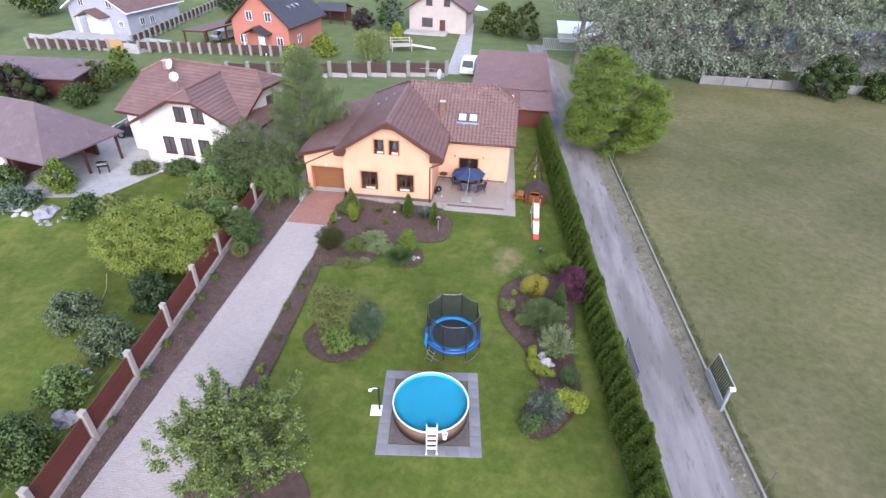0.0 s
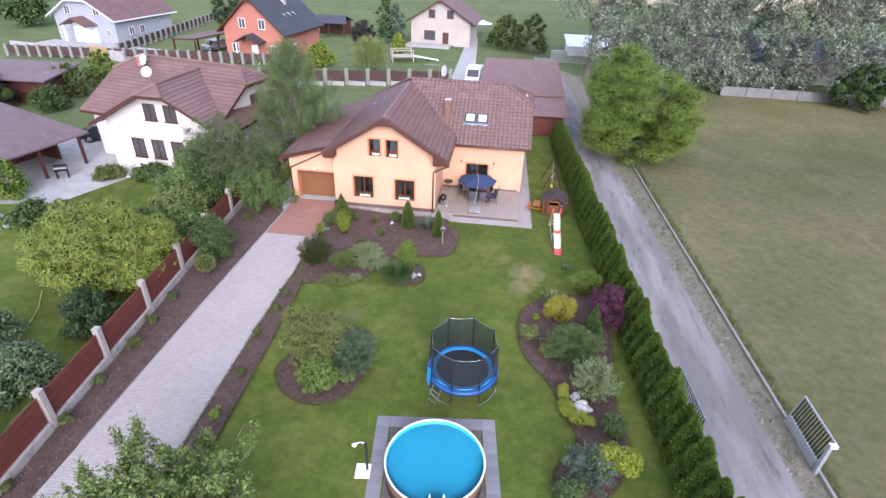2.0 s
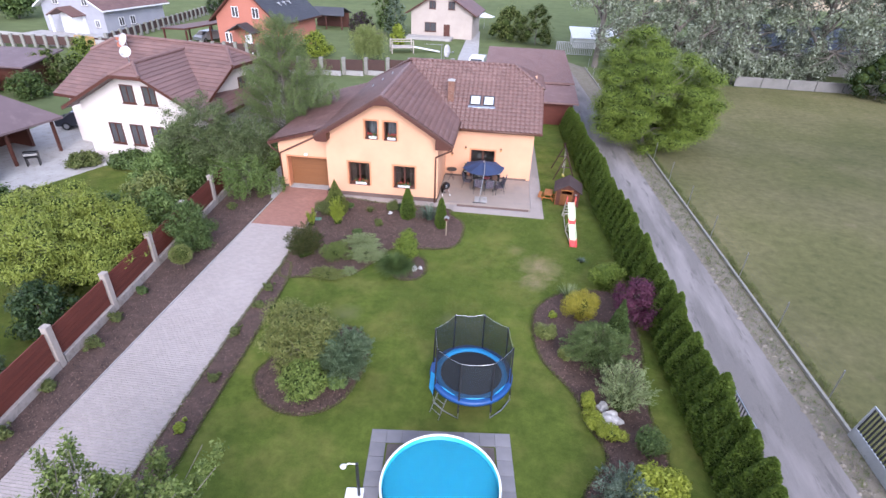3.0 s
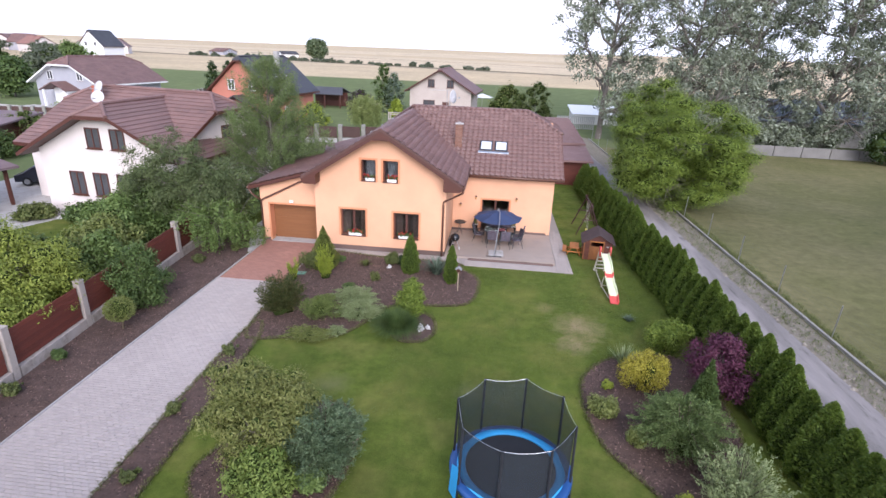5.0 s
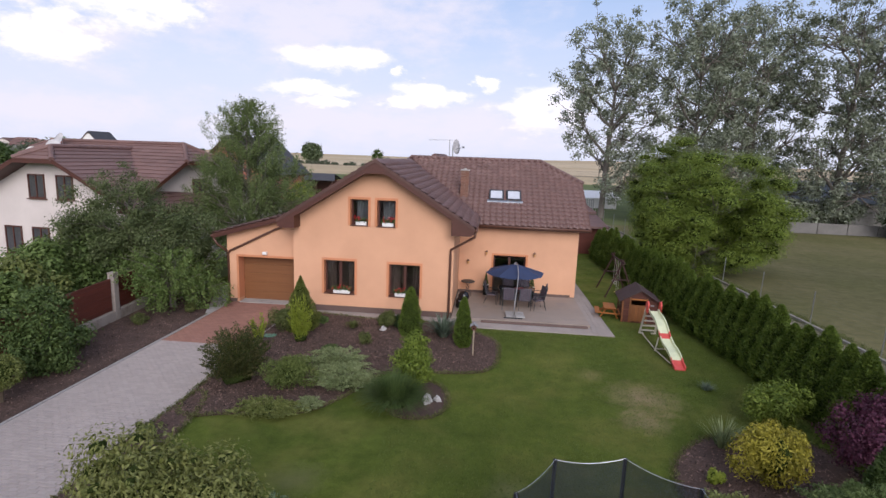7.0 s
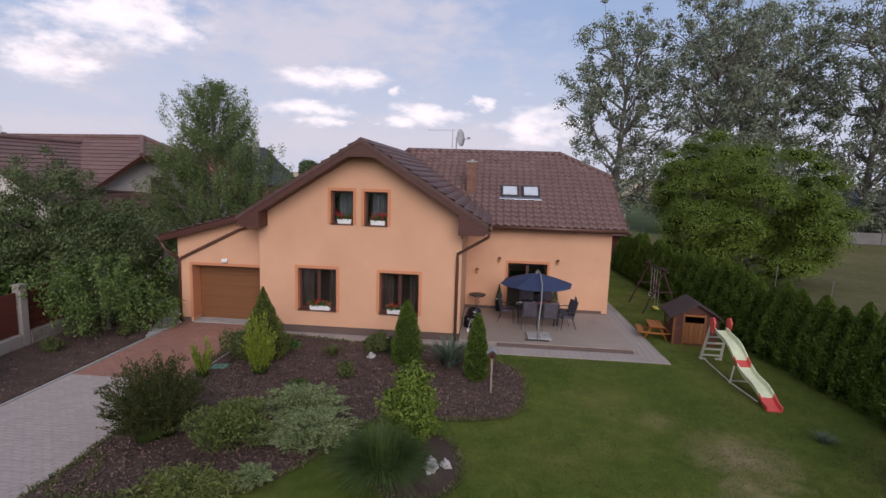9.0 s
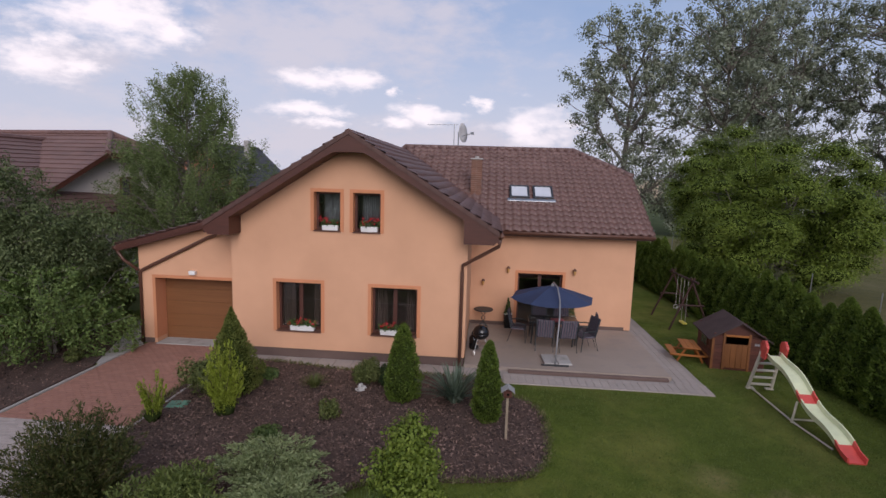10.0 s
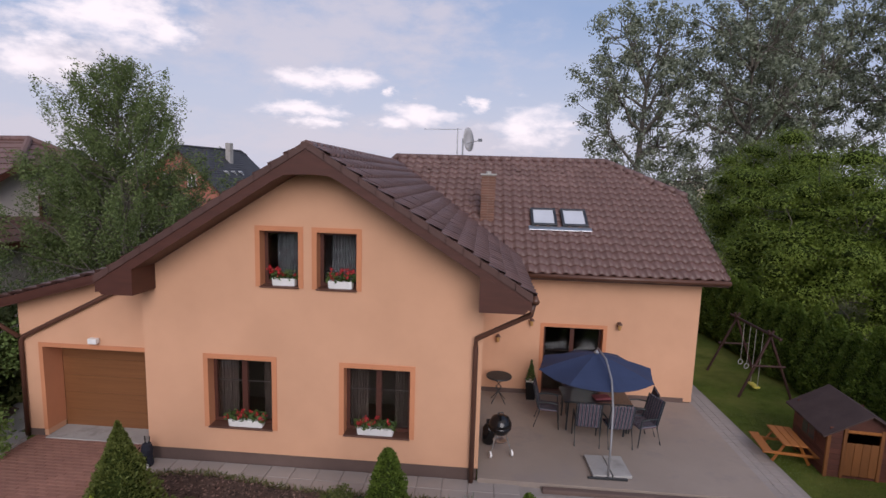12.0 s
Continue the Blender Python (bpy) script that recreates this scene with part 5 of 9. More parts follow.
def cone_plant(name, label, category, x, y, h, r, mat, seed, n=2600, size=0.055, round_top=0.9, group="", base=0.05):
    """A clipped or natural cone of upright sprays."""
    rng = np.random.default_rng(seed)
    t = rng.random(n) ** 1.15
    prof = lambda k: r * np.minimum(1, (1 - k) ** round_top * 1.2) * (0.8 + 0.2 * np.minimum(1, k * 6))
    a = rng.uniform(0, 2 * math.pi, n)
    rad = prof(t) * rng.uniform(0.82, 1.08, n) * (1 + 0.09 * np.sin(5 * a + seed) + 0.07 * np.sin(9 * t * 3 + 3 * a))
    out = np.c_[np.cos(a), np.sin(a), np.full(n, 0.9)]
    c = np.c_[rad * np.cos(a), rad * np.sin(a), base + t * h]
    al, ac = leaf_axes(rng, unit(out), size, 0.42, wild=0.5)
    core = bm_new()
    lathe(core, [(max(0.02, float(prof(np.array(k))) * 0.82), base + k * h * 0.97) for k in (0.02, 0.15, 0.35, 0.55, 0.75, 0.92)], seg=12)
    stem = tube(bm_new(), [(0, 0, 0), (0, 0, h * 0.6)], 0.04, 6, 0.015)
    return plant(name, label, category, x, y, quad_cloud("foliage", c, al, ac, mat), stem, core, group=group)


def bush(name, label, category, x, y, rx, ry, h, mat, seed, n=2600, size=0.06, slim=0.5, lumps=9, wild=0.7, droop=0.0, core=0.78, rz=0, group="", up=0.3, loose=0.0):
    """A rounded shrub of several leafy lumps."""
    n, size = int(n * 1.7), size * 0.82
    rng = np.random.default_rng(seed)
    cl = []
    for k in range(lumps):
        d = unit(rng.normal(size=(1, 3)))[0]
        d[2] = abs(d[2]) * 0.9
        q = rng.uniform(0.35, 0.72 + loose * 0.5)
        cl.append((d[0] * q, d[1] * q, 0.42 + 0.5 * d[2] * q, rng.uniform(0.26 - loose * 0.4, 0.42 - loose * 0.3)))
    cl.append((0, 0, 0.45, 0.5))
    p, d = clump_cloud(rng, cl, n, 0.35)
    p = p * (rx, ry, h)
    keep = p[:, 2] > 0.01
    p, d = p[keep], d[keep]
    if up > 0.5:
        al, ac = leaf_axes(rng, unit(d + (0, 0, up)), size, slim, droop, wild)
    else:
        al, ac = leaf_faces(rng, d, size * 1.05, slim, 0.5, 0.55, droop)
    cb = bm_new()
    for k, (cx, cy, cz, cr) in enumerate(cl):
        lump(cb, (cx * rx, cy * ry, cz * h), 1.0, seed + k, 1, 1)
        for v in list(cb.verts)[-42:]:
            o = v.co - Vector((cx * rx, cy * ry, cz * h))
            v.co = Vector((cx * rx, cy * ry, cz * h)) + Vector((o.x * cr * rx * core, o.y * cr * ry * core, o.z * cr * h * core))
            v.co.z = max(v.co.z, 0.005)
    stem = bm_new()
    for k in range(5):
        c = cl[k % len(cl)]
        tube(stem, [(0.06 * math.cos(k), 0.06 * math.sin(k), 0), (c[0] * rx * 0.6, c[1] * ry * 0.6, c[2] * h * 0.8)], 0.025, 5, 0.008)
    return plant(name, label, category, x, y, quad_cloud("foliage", p, al, ac, mat), stem, cb, rz, group)


def ball_foliage(r, z, mat, seed):
    """Leaves, stem and shaded inside of a clipped ball."""
    rng = np.random.default_rng(seed)
    d = unit(rng.normal(size=(2600, 3)))
    p = d * r * rng.uniform(0.8, 1.05, (2600, 1)) * (1, 1, 0.85) + (0, 0, z)
    al, ac = leaf_axes(rng, d, 0.035, 0.5, 0, 0.8)
    return quad_cloud("foliage", p, al, ac, mat), tube(bm_new(), [(0, 0, 0), (0.03, 0, z * 0.8)], 0.05, 7, 0.03), lump(bm_new(), (0, 0, z), r * 0.85, seed, 0.85, 2)


def tuft(name, label, category, x, y, r, h, mat, seed, n=500, width=0.012, droop=0.9, base=0.12, group=""):
    """Blades that rise from one crown and arch outwards."""
    rng = np.random.default_rng(seed)
    vs, fs = [], []
    for k in range(n):
        a, lean = rng.uniform(0, 2 * math.pi), rng.uniform(0.05, 1.0) ** 0.7
        L, b = h * rng.uniform(0.7, 1.15), rng.uniform(0, base)
        px, py = b * math.cos(a), b * math.sin(a)
        i = len(vs)
        w = width * rng.uniform(0.7, 1.3)
        sx, sy = -math.sin(a) * w, math.cos(a) * w
        for s in range(4):
            t = s / 3
            ro = lean * r * t ** 1.3
            z = L * (t - droop * lean * 0.62 * t * t)
            k2 = 1 - t * 0.9
            vs += [(px + ro * math.cos(a) + sx * k2, py + ro * math.sin(a) + sy * k2, max(0.01, z)), (px + ro * math.cos(a) - sx * k2, py + ro * math.sin(a) - sy * k2, max(0.01, z))]
        fs += [(i + 2 * s, i + 2 * s + 1, i + 2 * s + 3, i + 2 * s + 2) for s in range(3)]
    t = thing(name, label, category, x, y, 0, group=group)
    ob = new("foliage", raw_mesh("foliage", vs, fs, mat))
    ob["kind"] = "stuff"
    ob.parent = t
    return t


def spray_bush(name, label, category, x, y, rx, ry, h, mat, seed, n=70, per=46, size=0.05, rise=0.55, rz=0, group=""):
    """A spreading shrub of long arching sprays set with short needles or leaves."""
    per, size = int(per * 1.5), size * 0.85
    rng = np.random.default_rng(seed)
    P, A, stem = [], [], bm_new()
    for k in range(n):
        a, q = rng.uniform(0, 2 * math.pi), rng.uniform(0.35, 1.0)
        lift = h * rng.uniform(0.35, 1.0) * (1.15 - 0.55 * q)
        end = np.array([rx * q * math.cos(a), ry * q * math.sin(a), lift * rise + 0.06])
        mid = end * (0.5, 0.5, 0) + (0, 0, lift)
        ts = rng.uniform(0.3, 1.0, per)[:, None]
        pts = 2 * ts * (1 - ts) * mid + ts ** 2 * end
        tang = unit(2 * (1 - 2 * ts) * mid + 2 * ts * end)
        wide = 0.16 * (1.15 - ts) * max(rx, ry)
        pts = pts + rng.normal(size=(per, 3)) * wide * (0.8, 0.8, 0.35)
        P.append(pts)
        A.append(tang)
        if k % 3 == 0:
            tube(stem, [(0, 0, 0.02), tuple(mid * 0.8), tuple(end * 0.9)], 0.014, 4, 0.004)
    P, A = np.concatenate(P), np.concatenate(A)
    P[:, 2] = np.maximum(P[:, 2], 0.02)
    al, ac = leaf_axes(rng, A, size, 0.3, -0.15, 0.55)
    cb = lump(bm_new(), (0, 0, h * 0.25), 1.0, seed, 1, 2)
    for v in cb.verts:
        v.co = Vector((v.co.x * rx * 0.5, v.co.y * ry * 0.5, max(0.005, h * 0.2 + (v.co.z - h * 0.25) * h * 0.28)))
    return plant(name, label, category, x, y, quad_cloud("foliage", P, al, ac, mat), stem, cb, rz, group)


def limb(bm, a, b, r0, r1, rng, bend=0.12, seg=6):
    a, b = np.array(a, float), np.array(b, float)
    L = np.linalg.norm(b - a)
    mid1, mid2 = a + (b - a) * 0.35 + rng.normal(size=3) * bend * L * 0.5, a + (b - a) * 0.7 + rng.normal(size=3) * bend * L * 0.4
    tube(bm, [tuple(a), tuple(mid1), tuple(mid2), tuple(b)], r0, seg, r1)


def tree(name, label, category, x, y, h, rx, ry, mat, seed, trunk=0.18, bole=0.22, leaves=9000, size=0.1, slim=0.55, lumps=40, lump_r=(0.14, 0.24), droop=0.1, shape="round", wild=0.8, core=0.0, group="", spread=0.75, limbs=26, ragged=0.0, flat=0.85):
    """A tree: tapered trunk and limbs, and a crown of leafy clumps with gaps between them."""
    rng = np.random.default_rng(seed)
    ch = h * (1 - bole)
    cl = []
    for k in range(lumps):
        t = (k + rng.random()) / lumps
        a = k * 2.39996 + rng.uniform(-0.4, 0.4)
        if shape == "round":
            w = math.sqrt(max(0.05, 1 - (2 * t - 0.78) ** 2 * 0.85))
        elif shape == "broad":
            w = math.sqrt(max(0.12, 1 - (2 * t - 0.95) ** 4 * 0.9))
        elif shape == "tall":
            w = min(1.0, 0.42 + 1.5 * t) * (1 - max(0, t - 0.35) ** 1.5 * 1.45)
        else:
            w = min(1.0, 0.5 + 1.4 * t) * (1 - t) ** 0.62 * 1.3
        q = math.sqrt(rng.uniform(0.12, 1.0)) * w
        rr = rng.uniform(*lump_r) * min(rx, ry) * (1.1 - 0.4 * t)
        q *= 1 + ragged * math.sin(3.1 * a + 7 * t + seed) + ragged * rng.normal() * 0.6
        cl.append((rx * q * 0.86 * math.cos(a), ry * q * 0.86 * math.sin(a), h * bole + ch * (0.05 + 0.88 * t), rr))
    p, d = clump_cloud(rng, cl, leaves, spread, flat)
    p += rng.normal(size=p.shape) * 0.05 * min(rx, ry) * (1, 1, 1)
    p[:, 2] = np.maximum(p[:, 2], 0.15)
    al, ac = leaf_faces(rng, d, size, slim, 0.6, 0.5, droop)
    bm = bm_new()
    lean = rng.normal(size=2) * 0.03 * h
    top = (lean[0], lean[1], h * 0.86)
    limb(bm, (0, 0, -0.05), top, trunk, trunk * 0.15, rng, 0.03, 10)
    branches = bm_new()
    order = rng.permutation(len(cl))[:limbs]
    for k in order:
        c = cl[k]
        z0 = max(h * bole * 0.75, min(h * 0.8, c[2] - (0.35 + 0.5 * rng.random()) * math.hypot(c[0], c[1])))
        f = z0 / (h * 0.86)
        limb(branches, (lean[0] * f, lean[1] * f, z0), c[:3], trunk * 0.42 * (1.05 - f), 0.02, rng, 0.14, 5)
    cb = None
    if core:
        cb = bm_new()
        for k, c in enumerate(cl):
            lump(cb, c[:3], c[3] * core, seed + k, 0.85, 1)
    t = plant(name, label, category, x, y, quad_cloud("crown", p, al, ac, mat), bm, cb, group=group, leaf_name="crown")
    part("branchwood", branches, trunk_m, t)["kind"] = "stuff"
    return t


def crown_tree(name, label, x, y, lobes, mat, seed, leaves, size, clump_r, clumps=120, trunk=0.2, fork=1.2, hubs=10, flat=0.6, slim=0.5, inner=0.35, core=0.0, lift=0.8, low=-0.55, spread=0.8, droop=0.4, ragged=0.1, group="", category="tree"):
    """A forked tree: trunk, boughs with their twigs, and leaf clumps over one or more rounded lobes (x, y, z, rx, ry, rz)."""
    rng = np.random.default_rng(seed)
    area = np.array([l[3] * l[5] for l in lobes])
    cl = []
    for l, share in zip(lobes, area / area.sum()):
        n = max(3, int(clumps * share))
        turn = rng.uniform(0, 6.28)
        for k in range(n):
            w = low + (1 - low) * (k + 0.5) / n
            a = k * 2.39996 + turn + rng.normal() * 0.25
            q = rng.uniform(0.78, 1.0) + ragged * rng.normal()
            if rng.random() < inner:
                q = rng.uniform(0.35, 0.75)
            s = math.sqrt(1 - w * w)
            r = rng.uniform(*clump_r)
            cl.append((l[0] + (l[3] - r * 0.6) * q * s * math.cos(a), l[1] + (l[4] - r * 0.6) * q * s * math.sin(a), l[2] + (l[5] - r * 0.4) * q * w, r))
    C = np.array(cl)
    C[:, 2] = np.maximum(C[:, 2], C[:, 3] * flat + 0.1)
    p, d = clump_cloud(rng, C, leaves, spread, flat)
    p += rng.normal(size=p.shape) * 0.12 * np.mean(clump_r)
    p[:, 2] = np.maximum(p[:, 2], 0.1)
    al, ac = leaf_faces(rng, d, size, slim, lift, 0.5, droop)
    t = thing(name, label, category, x, y, 0, group=group)
    ob = new("crown", quad_cloud("crown", p, al, ac, mat))
    ob.parent = t
    ob["kind"] = "stuff"
    top = max(l[2] for l in lobes)
    mid = C[:, :3].mean(0)
    limb_m = bm_new()
    limb(limb_m, (0, 0, -0.05), (mid[0] * 0.5, mid[1] * 0.5, top), trunk, trunk * 0.35, rng, 0.03, 10)
    part("trunk", limb_m, trunk_m, t)
    H = C[rng.choice(len(C), hubs, replace=False), :3]
    for _ in range(4):
        near = np.argmin(((C[:, None, :3] - H[None]) ** 2).sum(2), 1)
        H = np.array([C[near == k, :3].mean(0) if (near == k).any() else H[k] for k in range(hubs)])
    twigs = bm_new()
    for k in range(hubs):
        mine = C[near == k]
        if not len(mine):
            continue
        bm = bm_new()
        reach = math.hypot(H[k][0], H[k][1])
        z0 = max(fork, min(top, H[k][2] - (0.6 + 0.6 * rng.random()) * reach))
        f = z0 / top
        o = np.array([mid[0] * 0.5 * f, mid[1] * 0.5 * f, z0])
        hub = o + (H[k] - o) * 0.72
        limb(bm, tuple(o), tuple(hub), trunk * (0.62 - 0.3 * f), trunk * 0.22, rng, 0.1, 6)
        for c in mine:
            limb(twigs, tuple(hub if rng.random() < 0.7 else o + (hub - o) * 0.7), tuple(c[:3]), trunk * 0.16, trunk * 0.04, rng, 0.16, 4)
        part("bough", bm, trunk_m, t)
    part("twigwork", twigs, trunk_m, t)["kind"] = "stuff"
    # dark balls within the clumps give the crown its inner shade by colour
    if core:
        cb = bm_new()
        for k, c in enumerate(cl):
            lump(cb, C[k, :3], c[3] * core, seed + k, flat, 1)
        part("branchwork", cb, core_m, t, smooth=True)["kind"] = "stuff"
    return t


def feather_tree(name, label, x, y, h, r, mat, seed, leaves, trunk=0.12, size=0.05, boughs=90, hang=0.9, base=0.08, stems=1, group="", taper=0.72, rise=(0.35, 0.95)):
    """A birch-like tree: thin boughs that rise outwards, each hung with fine leafy twigs."""
    rng = np.random.default_rng(seed)
    wood, P, D = [], [], []
    per = leaves // boughs
    for s in range(stems):
        lean = rng.normal(size=2) * (0.04 * h if stems == 1 else 0.14 * h)
        wood.append(("trunk", bm_new()))
        limb(wood[-1][1], (0.1 * s, 0, -0.05), (lean[0], lean[1], h * 0.97), trunk, 0.015, rng, 0.03, 8)
        for k in range(boughs // stems):
            f = base + (0.97 - base) * ((k + rng.random()) * stems / boughs) ** 0.9
            a = k * 2.39996 + rng.uniform(-0.5, 0.5)
            reach = r * min(1.0, 0.55 + 1.6 * f) * (1 - f) ** taper * 1.25 * rng.uniform(0.6, 1.12) + 0.25
            o = np.array([lean[0] * f, lean[1] * f, h * f])
            d = np.array([math.cos(a), math.sin(a), rng.uniform(*rise)])
            e = o + d * reach
            e[2] = min(e[2], h * 1.03)
            wood.append(("bough", bm_new()))
            limb(wood[-1][1], tuple(o), tuple(e), trunk * 0.32 * (1.1 - f), 0.008, rng, 0.1, 4)
            n = max(20, int(per * (reach / (0.62 * r)) ** 1.2))
            t = rng.uniform(0.25, 1.0, n) ** 0.8
            drop = rng.random(n) ** 1.4 * hang * (0.35 + 0.65 * reach / r)
            tw = np.floor(t * 9)
            jit = np.c_[np.sin(tw * 12.9 + k), np.cos(tw * 7.3 + 2 * k), np.zeros(n)] * 0.14 * reach
            P.append(o + (e - o) * (np.floor(t * 9) / 9 + 0.04 + 0.09 * rng.random(n))[:, None] + jit + rng.normal(size=(n, 3)) * 0.07 - np.c_[np.zeros((n, 2)), drop])
            D.append(np.tile(d, (n, 1)))
    P, D = np.concatenate(P), unit(np.concatenate(D))
    P[:, 2] = np.maximum(P[:, 2], 0.1)
    al, ac = leaf_axes(rng, D, size, 0.5, 0.7, 0.9)
    ob = plant(name, label, "tree", x, y, quad_cloud("crown", P, al, ac, mat), group=group, leaf_name="crown")
    for kind, bm in wood:
        part(kind, bm, trunk_m, ob)
    return ob


# thuja hedge along the lane: four grown shapes, each repeated
hx = lambda y: 9.0 - 0.066 * (y - 10)
shapes = []
for k in range(4):
    shapes.append(cone_plant("thuja", "dense green column-shaped thuja in a long hedge", "hedge plant", hx(3 + 0.76 * k), 3 + 0.76 * k, 2.36 + 0.1 * (k % 3), 0.64, thuja_m, 50 + k, 8200, 0.05, 0.68, "thuja hedge along the lane"))
rng_h = random.Random(4)
for k in range(4, 60):
    y = 3 + 0.76 * k
    s = rng_h.uniform(0.9, 1.08)
    copy_thing(shapes[rng_h.randrange(4)], pose(hx(y) + rng_h.uniform(-0.06, 0.06), y, 0, rng_h.uniform(-2, 2), rng_h.uniform(-2, 2), rng_h.uniform(0, 360)) @ Matrix.Diagonal((s, s, rng_h.uniform(0.88, 1.06), 1)))

# planting in front of the house
cone_plant("dwarf_spruce", "pointed green dwarf spruce in bark mulch", "conifer", -8.24, 29.36, 2.05, 0.7, leaf_mat("spruce_yellow_green", (0.06, 0.08, 0.016), (0.125, 0.15, 0.034), (0.22, 0.25, 0.07)), 11, 9000, 0.034, 1.0)
bush("box_ball", "rounded green shrub beside the dwarf spruce", "shrub", -8.72, 28.95, 0.72, 0.62, 1.0, olive_m, 12, 2200, 0.045)
spray_bush("golden_thuja", "lime green tufted upright conifer", "conifer", -7.79, 28.05, 0.52, 0.52, 1.2, lime_m, 13, 100, 60, 0.042, 1.6)
cone_plant("column_yew", "clipped green conifer column with a rounded top", "conifer", -4.03, 29.46, 1.85, 0.42, thuja_m, 14, 8000, 0.03, 0.55)
bush("box_ball", "small clipped round box beside the wall path", "shrub", -5.08, 30.24, 0.45, 0.45, 0.78, olive_m, 15, 2200, 0.035, lumps=5)
bush("box_ball", "small clipped round box beside the wall path", "shrub", -4.58, 30.14, 0.3, 0.3, 0.66, dark_m, 16, 1100, 0.035, lumps=5)
cone_plant("column_yew", "slim clipped green conifer beside the lawn", "conifer", -1.99, 28.63, 1.8, 0.31, thuja_m, 17, 7500, 0.03, 0.52)
tuft("yucca", "yucca with stiff grey-green sword leaves", "plant", -2.78, 29.46, 1.0, 0.98, blue_m, 18, 170, 0.038, 0.75)
crown_tree("young_maple", "upright bright green young tree at the bed's edge", -3.25, 25.0, [(0, 0, 0.72, 0.72, 0.7, 0.7), (0.05, 0, 1.2, 0.45, 0.45, 0.58)], walnut_m, 19, 9500, 0.034, (0.12, 0.26), 84, 0.025, 0.15, 8, 0.75, 0.55, 0.25, 0.4, 0.5, -0.9, 0.6, 0.6, 0.1)
spray_bush("blue_juniper", "low spreading silver-green juniper", "juniper", -5.75, 25.75, 1.15, 0.85, 0.95, silver_m, 20, 130, 80, 0.04, 0.75)
spray_bush("blue_juniper", "low spreading silver-green juniper", "juniper", -5.2, 24.7, 1.1, 0.9, 0.85, silver_m, 34, 130, 80, 0.04, 0.7)
spray_bush("flat_juniper", "small silver-green creeping juniper", "juniper", -5.75, 23.25, 0.5, 0.42, 0.4, silver_m, 35, 50, 46, 0.04, 0.5)
bush("green_juniper", "broad domed green juniper", "juniper", -6.75, 24.3, 0.95, 0.9, 1.0, leaf_mat("leaf_green_juniper", (0.06, 0.085, 0.02), (0.125, 0.165, 0.042), (0.22, 0.265, 0.085)), 21, 4200, 0.05, 0.3, 14, 0.6, up=0.6)
spray_bush("flat_juniper", "flat pale green creeping juniper beside the lawn", "juniper", -6.75, 22.85, 1.1, 0.62, 0.42, moss_m, 22, 90, 46, 0.045, 0.5)
spray_bush("dark_barberry", "dark olive shrub with upright reddish shoots", "shrub", -8.35, 24.5, 1.05, 1.0, 1.35, leaf_mat("dark_olive_foliage", (0.024, 0.034, 0.01), (0.055, 0.074, 0.02), (0.15, 0.125, 0.048)), 23, 300, 70, 0.038, 1.4)
tuft("ornamental_grass", "mound of arching fine green grass blades", "grass", -3.6, 23.85, 0.95, 1.02, mid_m, 24, 3200, 0.009, 1.25, 0.35)
tuft("ornamental_grass", "small tuft of fine green grass by the wall path", "grass", -6.33, 29.85, 0.4, 0.4, olive_m, 25, 260, 0.008)
bush("spirea", "small green shrub in bark mulch", "shrub", -5.39, 28.19, 0.36, 0.34, 0.5, olive_m, 26, 600, 0.04, lumps=6)
bush("spirea", "small green shrub in bark mulch", "shrub", -6.35, 27.02, 0.34, 0.34, 0.42, mid_m, 27, 600, 0.04, lumps=6)
spray_bush("variegated_shrub", "pale green upright variegated shrub beside the driveway", "shrub", -9.09, 27.51, 0.34, 0.34, 0.75, lime_m, 28, 34, 30, 0.05, 1.7)
bush("ground_cover", "low dark leafy ground cover by the wall path", "shrub", -7.63, 30.14, 0.45, 0.3, 0.36, mid_m, 29, 500, 0.06, lumps=6)

# oval bed on the lawn
oval_m = leaf_mat("dull_olive_leaves", (0.075, 0.09, 0.022), (0.155, 0.175, 0.045), (0.28, 0.29, 0.10))
crown_tree("berberis", "large mounded olive green shrub with drooping shoots", -5.75, 16.8, [(0, 0.1, 1.3, 1.5, 1.5, 1.25), (-0.5, 0.3, 1.65, 0.95, 0.95, 0.95), (0.6, 0.4, 1.35, 0.85, 0.9, 0.95)], oval_m, 31, 36000, 0.042, (0.2, 0.46), 130, 0.06, 0.2, 10, 0.7, 0.36, 0.2, 0.36, 0.55, -0.95, 0.6, 1.2, 0.07, category="shrub")
crown_tree("viburnum", "bright green rounded shrub in the oval bed", -5.15, 15.4, [(0, 0, 0.75, 0.95, 0.75, 0.75)], leaf_mat("bright_oval_leaves", (0.075, 0.115, 0.022), (0.155, 0.215, 0.045), (0.27, 0.33, 0.09)), 32, 9000, 0.042, (0.16, 0.3), 60, 0.03, 0.1, 6, 0.8, 0.5, 0.2, 0.7, 0.5, -0.95, 0.5, 0.6, 0.05, category="shrub")
spray_bush("weeping_juniper", "blue-green juniper with hanging sprays in the oval bed", "juniper", -4.0, 16.7, 1.1, 1.4, 2.0, leaf_mat("green_blue_juniper", (0.045, 0.075, 0.036), (0.105, 0.155, 0.078), (0.205, 0.27, 0.15)), 33, 330, 80, 0.042, 1.0)
bush("green_shrub", "low mid green shrub at the rim of the oval bed", "shrub", -4.2, 15.9, 0.5, 0.5, 0.75, shrub_m, 68, 1500, 0.045)

